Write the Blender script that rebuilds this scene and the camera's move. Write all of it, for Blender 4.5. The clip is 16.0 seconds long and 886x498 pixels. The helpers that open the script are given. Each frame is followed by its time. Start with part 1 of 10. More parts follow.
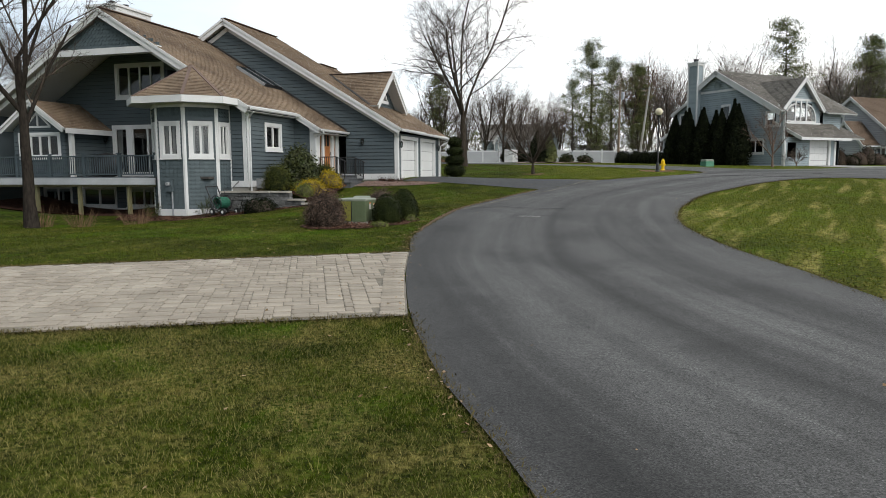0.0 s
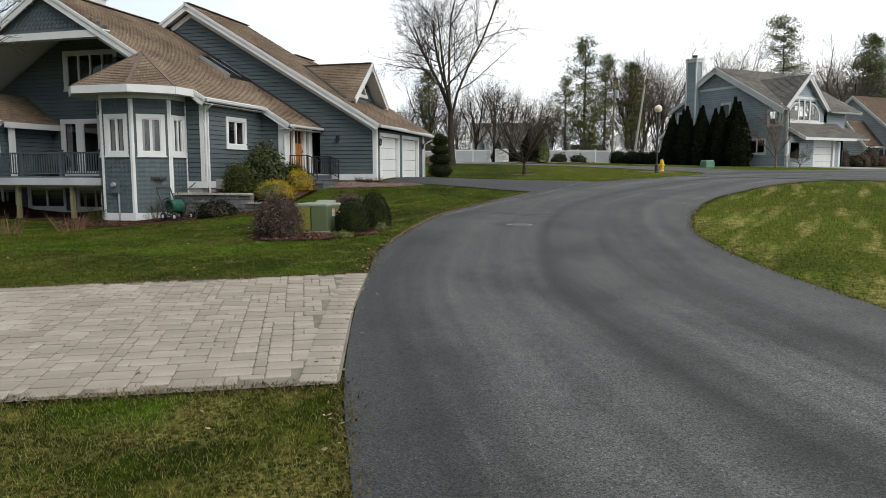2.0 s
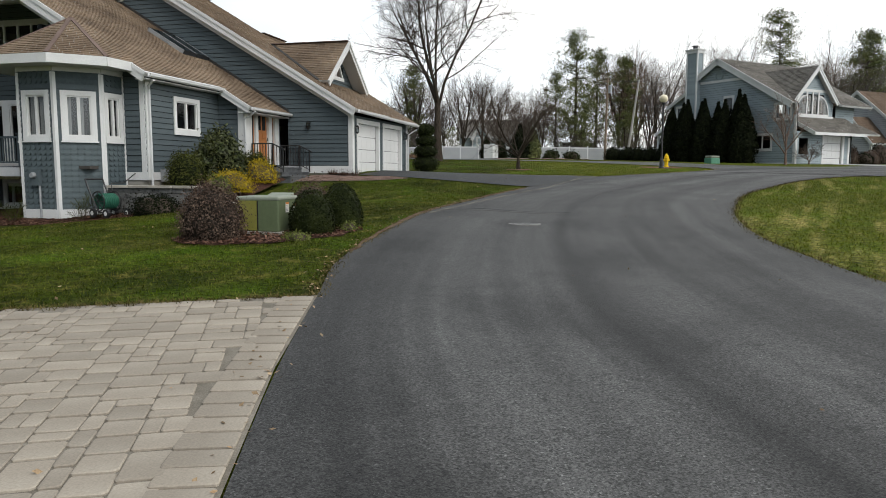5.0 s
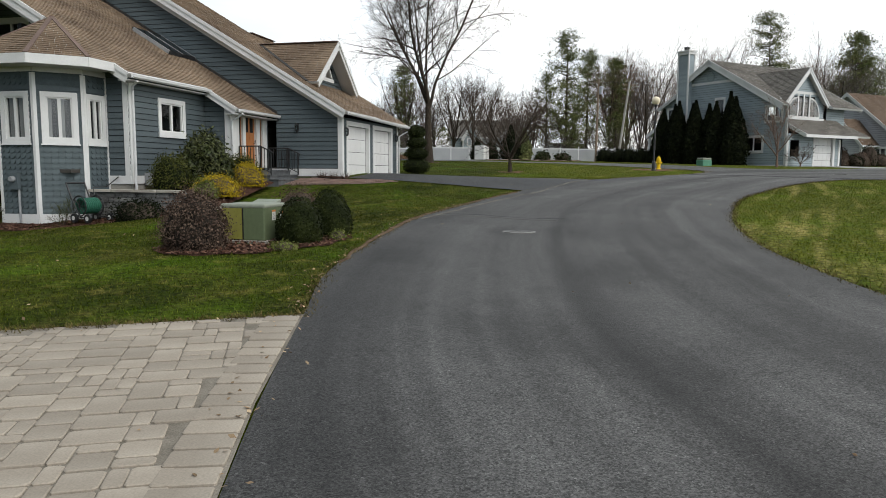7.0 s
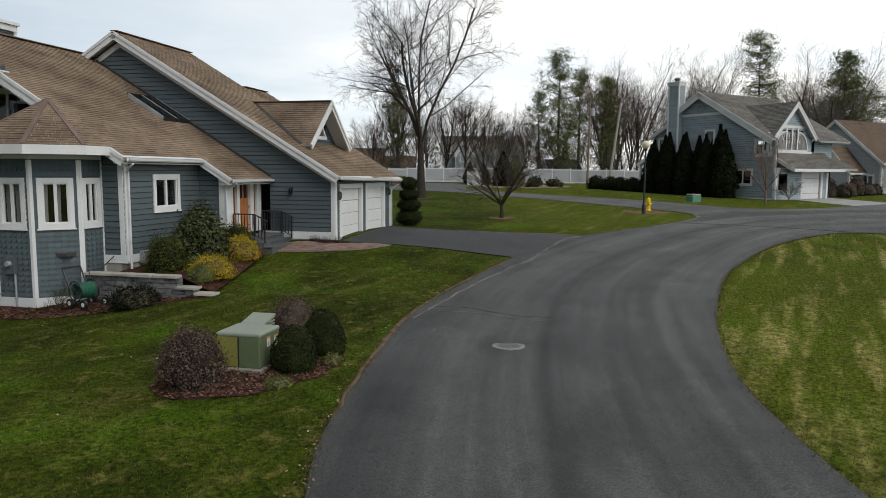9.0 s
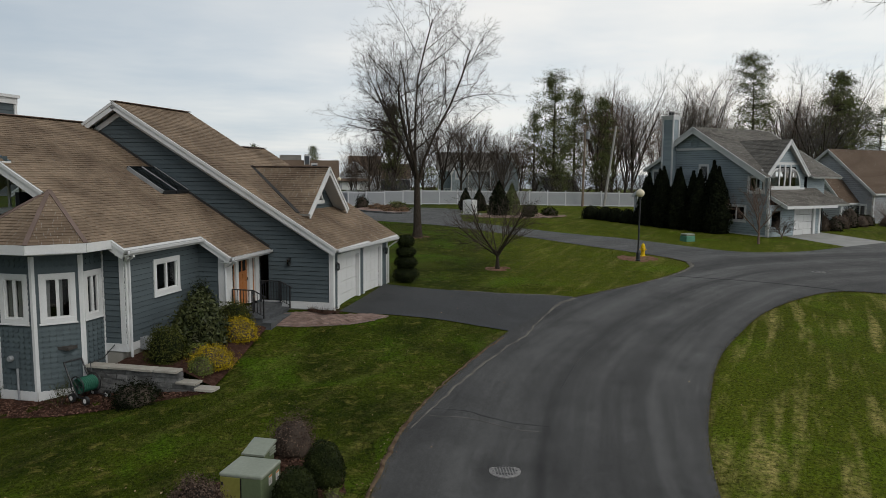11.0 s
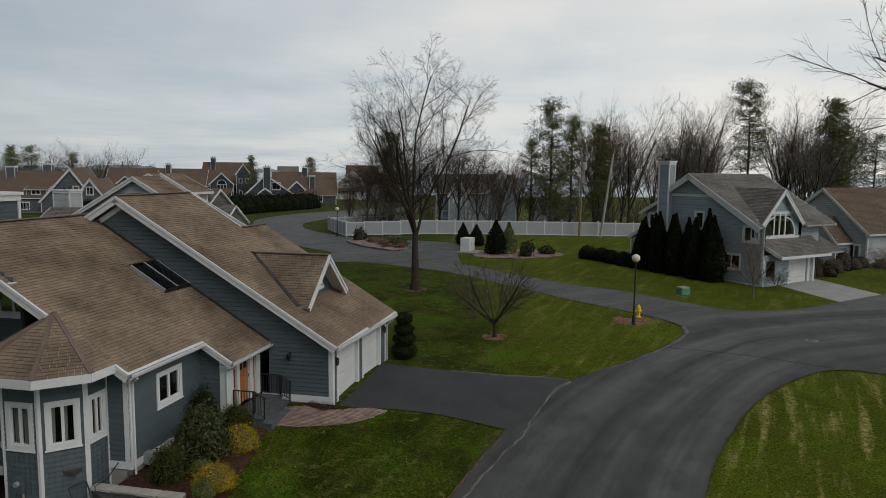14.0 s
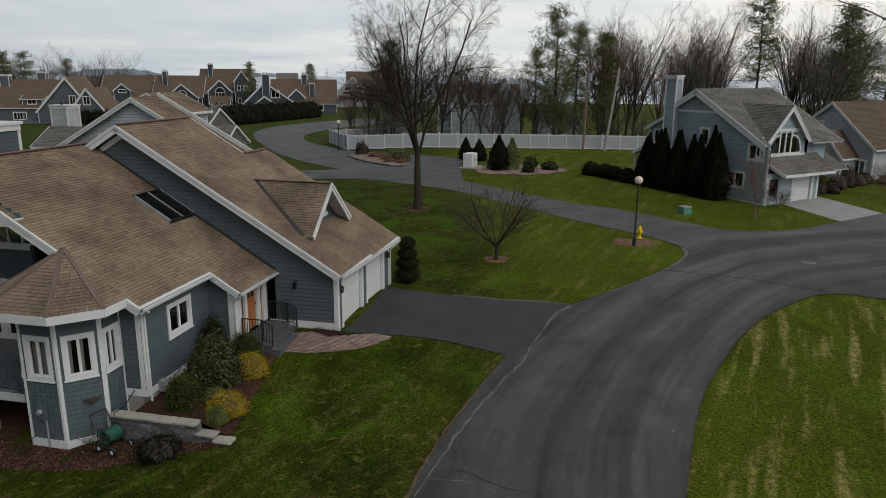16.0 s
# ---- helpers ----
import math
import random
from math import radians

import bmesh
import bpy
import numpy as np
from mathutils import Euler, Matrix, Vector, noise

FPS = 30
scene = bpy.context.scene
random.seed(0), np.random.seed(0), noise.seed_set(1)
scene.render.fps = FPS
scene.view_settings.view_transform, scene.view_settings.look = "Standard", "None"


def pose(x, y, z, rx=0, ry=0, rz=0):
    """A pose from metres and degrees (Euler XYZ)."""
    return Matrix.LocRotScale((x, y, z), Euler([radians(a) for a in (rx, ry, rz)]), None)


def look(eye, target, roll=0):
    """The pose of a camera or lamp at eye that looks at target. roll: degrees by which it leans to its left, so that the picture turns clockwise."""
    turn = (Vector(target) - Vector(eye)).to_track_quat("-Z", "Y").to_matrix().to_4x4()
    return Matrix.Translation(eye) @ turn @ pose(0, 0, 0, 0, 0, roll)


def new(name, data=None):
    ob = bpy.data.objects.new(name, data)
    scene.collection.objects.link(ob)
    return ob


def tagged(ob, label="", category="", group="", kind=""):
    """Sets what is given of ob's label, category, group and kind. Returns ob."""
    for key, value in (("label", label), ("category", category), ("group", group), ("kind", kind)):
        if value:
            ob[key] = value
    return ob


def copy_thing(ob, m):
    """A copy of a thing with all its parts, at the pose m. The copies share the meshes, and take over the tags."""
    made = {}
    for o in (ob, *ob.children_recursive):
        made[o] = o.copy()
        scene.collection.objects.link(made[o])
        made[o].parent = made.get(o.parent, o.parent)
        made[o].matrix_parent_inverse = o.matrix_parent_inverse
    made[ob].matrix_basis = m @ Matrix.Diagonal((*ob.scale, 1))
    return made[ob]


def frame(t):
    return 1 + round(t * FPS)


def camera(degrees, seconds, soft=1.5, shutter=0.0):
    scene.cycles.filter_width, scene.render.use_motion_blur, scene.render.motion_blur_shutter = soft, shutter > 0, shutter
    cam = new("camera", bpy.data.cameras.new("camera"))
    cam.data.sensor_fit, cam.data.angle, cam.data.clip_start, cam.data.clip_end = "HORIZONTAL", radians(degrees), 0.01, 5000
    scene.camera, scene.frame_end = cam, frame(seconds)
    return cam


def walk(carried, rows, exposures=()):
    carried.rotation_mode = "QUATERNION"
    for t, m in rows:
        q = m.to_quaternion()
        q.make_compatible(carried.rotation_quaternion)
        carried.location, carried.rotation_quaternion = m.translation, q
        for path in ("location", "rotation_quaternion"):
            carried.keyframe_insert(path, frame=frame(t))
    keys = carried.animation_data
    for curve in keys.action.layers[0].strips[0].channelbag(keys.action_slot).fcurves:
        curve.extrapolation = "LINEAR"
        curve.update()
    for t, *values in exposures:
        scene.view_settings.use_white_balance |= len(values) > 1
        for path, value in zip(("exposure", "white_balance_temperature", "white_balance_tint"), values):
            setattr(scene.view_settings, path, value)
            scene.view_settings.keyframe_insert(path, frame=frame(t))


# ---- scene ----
cam = camera(64.5, 16.0, soft=0.75)
METRES, EYE, TILT, LEAN, TURN = 18.6, 2.12, 0.0, 0.0, 0.0
ROWS = [
    (0.0, 0.0, 0.0, 0.0, -0.03, -6.31, 0.28),
    (0.5, 0.0112, 0.0414, 0.0003, -0.08, -6.31, 0.22),
    (1.0, 0.0176, 0.0826, 0.0006, -0.3, -6.33, 0.14),
    (1.5, 0.0209, 0.1243, 0.0011, -0.5, -6.33, 0.08),
    (2.0, 0.0227, 0.1661, 0.0019, -0.69, -6.35, 0.04),
    (2.5, 0.0233, 0.2082, 0.0021, -0.88, -6.35, -0.01),
    (3.0, 0.024, 0.2492, 0.0024, -1.07, -6.35, -0.05),
    (3.5, 0.0251, 0.289, -0.0013, -1.27, -6.33, -0.07),
    (4.0, 0.0257, 0.3284, -0.0124, -1.44, -6.34, -0.1),
    (6.5, 0.0247, 0.4087, -0.0162, -2.44, -6.37, -0.26),
    (7.0, 0.0242, 0.4084, -0.0082, -2.62, -6.37, -0.28),
    (7.5, 0.0247, 0.4074, 0.0167, -2.78, -6.33, -0.3),
    (8.0, 0.0249, 0.4061, 0.0487, -2.93, -6.32, -0.32),
    (8.5, 0.0254, 0.405, 0.0872, -3.07, -6.28, -0.34),
    (9.0, 0.0254, 0.4042, 0.1264, -3.19, -6.27, -0.36),
    (11.5, 0.0205, 0.4032, 0.3196, -3.62, -6.23, -0.43),
    (12.0, 0.0198, 0.4033, 0.3582, -3.67, -6.23, -0.45),
    (12.5, 0.0188, 0.4029, 0.3967, -3.71, -6.25, -0.48),
    (13.0, 0.0182, 0.4025, 0.434, -3.73, -6.25, -0.51),
    (13.5, 0.018, 0.4028, 0.4637, -3.75, -6.26, -0.53),
    (14.0, 0.0178, 0.4034, 0.4961, -3.77, -6.29, -0.55),
    (14.5, 0.0174, 0.4044, 0.5347, -3.78, -6.32, -0.6),
    (15.0, 0.0176, 0.4042, 0.5581, -3.77, -6.34, -0.64),
    (15.5, 0.0177, 0.4034, 0.5588, -3.75, -6.44, -0.62),
    (15.6, 0.0177, 0.4032, 0.5580, -3.73, -6.85, -0.60),
    (15.7, 0.0177, 0.4029, 0.5565, -3.70, -7.80, -0.57),
    (15.8, 0.0176, 0.4025, 0.5543, -3.66, -9.60, -0.54),
    (15.9, 0.0176, 0.4020, 0.5516, -3.62, -11.85, -0.50),
    (16.0, 0.0175, 0.4015, 0.5487, -3.57, -13.90, -0.47),
]
walk(cam, [(t, pose(0, 0, EYE, TILT, LEAN, TURN) @ pose(METRES * x, METRES * y, METRES * z, 90 + pitch, roll, yaw)) for t, x, y, z, yaw, pitch, roll in ROWS],
     exposures=[(0.0, 0.52), (3.0, 0.46), (7.0, 0.44), (9.0, 0.12), (12.5, -0.45), (15.3, -0.54), (16.0, -0.36)])

from mathutils.geometry import delaunay_2d_cdt

# ---- light: overcast day, the veiled sun high behind and to the right ----
SUN_EL, SUN_AZ = radians(42), radians(145)
world = bpy.data.worlds.new("overcast_sky")
scene.world = world
world.use_nodes = True
wn, wl = world.node_tree.nodes, world.node_tree.links
wn.clear()


def wnode(kind, **kw):
    n = wn.new(kind)
    for k, v in kw.items():
        n.inputs[k].default_value = v
    return n


sky = wn.new("ShaderNodeTexSky")
sky.sky_type, sky.sun_disc, sky.sun_elevation, sky.sun_rotation = "NISHITA", False, SUN_EL, SUN_AZ
sky_low = wn.new("ShaderNodeVectorMath")
sky_low.operation = "SCALE"
sky_low.inputs["Scale"].default_value = 0.11
wl.new(sky.outputs[0], sky_low.inputs[0])
tc = wn.new("ShaderNodeTexCoord")
sep = wn.new("ShaderNodeSeparateXYZ")
wl.new(tc.outputs["Generated"], sep.inputs[0])


def wmath(op, a, b=None):
    n = wn.new("ShaderNodeMath")
    n.operation = op
    for i, v in enumerate((a, b)):
        if v is None:
            continue
        if isinstance(v, (int, float)):
            n.inputs[i].default_value = v
        else:
            wl.new(v, n.inputs[i])
    return n.outputs[0]


# cloud sheet seen in perspective: direction divided by height
up = wmath("ADD", wmath("MAXIMUM", sep.outputs[2], 0.0), 0.07)
comb = wn.new("ShaderNodeCombineXYZ")
wl.new(wmath("DIVIDE", sep.outputs[0], up), comb.inputs[0])
wl.new(wmath("DIVIDE", sep.outputs[1], up), comb.inputs[1])
cloud = wnode("ShaderNodeTexNoise", Scale=0.42, Detail=6.0, Roughness=0.52)
wl.new(comb.outputs[0], cloud.inputs["Vector"])
veil = wnode("ShaderNodeTexNoise", Scale=1.6, Detail=3.0, Roughness=0.6)
wl.new(comb.outputs[0], veil.inputs["Vector"])
ramp = wn.new("ShaderNodeValToRGB")
ramp.color_ramp.elements[0].position, ramp.color_ramp.elements[0].color = 0.30, (0.61, 0.69, 0.77, 1)
ramp.color_ramp.elements[1].position, ramp.color_ramp.elements[1].color = 0.66, (1.02, 1.0, 0.97, 1)
wl.new(wmath("ADD", wmath("MULTIPLY", cloud.outputs[0], 0.85), wmath("MULTIPLY", veil.outputs[0], 0.15)), ramp.inputs[0])
# brighter towards the hidden sun
dot = wn.new("ShaderNodeVectorMath")
dot.operation = "DOT_PRODUCT"
wl.new(tc.outputs["Generated"], dot.inputs[0])
dot.inputs[1].default_value = (math.sin(SUN_AZ) * math.cos(SUN_EL), math.cos(SUN_AZ) * math.cos(SUN_EL), math.sin(SUN_EL))
# the cloud thins towards the horizon and to the east
east = wn.new("ShaderNodeVectorMath")
east.operation = "DOT_PRODUCT"
wl.new(tc.outputs["Generated"], east.inputs[0])
east.inputs[1].default_value = (0.85, 0.5, 0.0)
thin = wmath("ADD", wmath("MULTIPLY", wmath("MAXIMUM", sep.outputs[2], 0.0), -0.34), wmath("MULTIPLY", east.outputs["Value"], 0.64))
glow = wmath("ADD", wmath("ADD", 0.84, thin), wmath("MULTIPLY", wmath("POWER", wmath("MULTIPLY", wmath("ADD", dot.outputs["Value"], 1.0), 0.5), 2.0), 0.42))
tone = wn.new("ShaderNodeMix")
tone.data_type = "RGBA"
tone.inputs["A"].default_value, tone.inputs["B"].default_value = (0.93, 1.0, 1.06, 1), (1.05, 1.0, 0.93, 1)
wl.new(wmath("MULTIPLY", wmath("MAXIMUM", east.outputs["Value"], 0.0), 1.1), tone.inputs[0])
tinted = wn.new("ShaderNodeVectorMath")
tinted.operation = "MULTIPLY"
wl.new(ramp.outputs[0], tinted.inputs[0])
wl.new(tone.outputs["Result"], tinted.inputs[1])
lit = wn.new("ShaderNodeVectorMath")
lit.operation = "SCALE"
wl.new(tinted.outputs[0], lit.inputs[0])
wl.new(glow, lit.inputs["Scale"])
mixw = wn.new("ShaderNodeMix")
mixw.data_type = "RGBA"
mixw.inputs[0].default_value = 0.88
wl.new(sky_low.outputs[0], mixw.inputs["A"])
wl.new(lit.outputs[0], mixw.inputs["B"])
bgd = wn.new("ShaderNodeBackground")
bgd.inputs["Strength"].default_value = 1.0
wl.new(mixw.outputs["Result"], bgd.inputs["Color"])
wout = wn.new("ShaderNodeOutputWorld")
wl.new(bgd.outputs[0], wout.inputs["Surface"])

sun = new("sun", bpy.data.lights.new("sun", "SUN"))
sun.data.energy, sun.data.angle, sun.data.color = 1.1, radians(28), (1.0, 0.96, 0.9)
sun.matrix_world = look((0, 0, 50), (-math.sin(SUN_AZ) * math.cos(SUN_EL), -math.cos(SUN_AZ) * math.cos(SUN_EL), 50 - math.sin(SUN_EL)))

# ---- materials ----


def surface(name, c1, c2, rough=0.75, scale=3.0, fine=40.0, fine_amt=0.25, bump=0.15, bump_dist=0.01, metal=0.0, rand=None, amt=0.25, spec=0.2, stretch=None, coords="Object"):
    """Two-scale procedural paint: c1 to c2 by broad noise, shaded by fine noise; rand 'island' or 'object' varies piece by piece."""
    m = bpy.data.materials.new(name)
    m.use_nodes = True
    nt = m.node_tree
    bs = nt.nodes["Principled BSDF"]
    bs.inputs["Roughness"].default_value, bs.inputs["Metallic"].default_value = rough, metal
    bs.inputs["Specular IOR Level"].default_value = spec
    t = nt.nodes.new("ShaderNodeTexCoord")
    vec = t.outputs[coords]
    if stretch:
        mp = nt.nodes.new("ShaderNodeMapping")
        mp.inputs["Scale"].default_value = stretch
        nt.links.new(vec, mp.inputs[0])
        vec = mp.outputs[0]
    n1 = nt.nodes.new("ShaderNodeTexNoise")
    n1.inputs["Scale"].default_value, n1.inputs["Detail"].default_value = scale, 4.0
    n2 = nt.nodes.new("ShaderNodeTexNoise")
    n2.inputs["Scale"].default_value, n2.inputs["Detail"].default_value = fine, 3.0
    nt.links.new(vec, n1.inputs["Vector"])
    nt.links.new(vec, n2.inputs["Vector"])
    rp = nt.nodes.new("ShaderNodeValToRGB")
    rp.color_ramp.elements[0].position, rp.color_ramp.elements[1].position = 0.34, 0.66
    rp.color_ramp.elements[0].color, rp.color_ramp.elements[1].color = (*c1, 1), (*c2, 1)
    nt.links.new(n1.outputs[0], rp.inputs[0])
    mr = nt.nodes.new("ShaderNodeMapRange")
    mr.inputs[1].default_value, mr.inputs[2].default_value = 0.25, 0.75
    mr.inputs[3].default_value, mr.inputs[4].default_value = 1 - fine_amt, 1 + fine_amt
    nt.links.new(n2.outputs[0], mr.inputs[0])
    val = mr.outputs[0]
    if rand:
        src = nt.nodes.new("ShaderNodeNewGeometry" if rand == "island" else "ShaderNodeObjectInfo")
        m2 = nt.nodes.new("ShaderNodeMapRange")
        m2.inputs[3].default_value, m2.inputs[4].default_value = 1 - amt, 1 + amt
        nt.links.new(src.outputs["Random Per Island" if rand == "island" else "Random"], m2.inputs[0])
        mu = nt.nodes.new("ShaderNodeMath")
        mu.operation = "MULTIPLY"
        nt.links.new(val, mu.inputs[0])
        nt.links.new(m2.outputs[0], mu.inputs[1])
        val = mu.outputs[0]
    sc = nt.nodes.new("ShaderNodeVectorMath")
    sc.operation = "SCALE"
    nt.links.new(rp.outputs[0], sc.inputs[0])
    nt.links.new(val, sc.inputs["Scale"])
    nt.links.new(sc.outputs[0], bs.inputs["Base Color"])
    if bump:
        bp = nt.nodes.new("ShaderNodeBump")
        bp.inputs["Strength"].default_value, bp.inputs["Distance"].default_value = bump, bump_dist
        nt.links.new(n2.outputs[0], bp.inputs["Height"])
        nt.links.new(bp.outputs[0], bs.inputs["Normal"])
    return m


def glass_mat(name, tint=(0.55, 0.6, 0.62)):
    m = bpy.data.materials.new(name)
    m.use_nodes = True
    nt = m.node_tree
    nt.nodes.remove(nt.nodes["Principled BSDF"])
    tr, gl, mx, fr = (nt.nodes.new(k) for k in ("ShaderNodeBsdfTransparent", "ShaderNodeBsdfGlossy", "ShaderNodeMixShader", "ShaderNodeFresnel"))
    tr.inputs[0].default_value = (*tint, 1)
    gl.inputs["Roughness"].default_value = 0.02
    fr.inputs["IOR"].default_value = 1.9
    nt.links.new(fr.outputs[0], mx.inputs[0])
    nt.links.new(tr.outputs[0], mx.inputs[1])
    nt.links.new(gl.outputs[0], mx.inputs[2])
    nt.links.new(mx.outputs[0], nt.nodes["Material Output"].inputs[0])
    return m


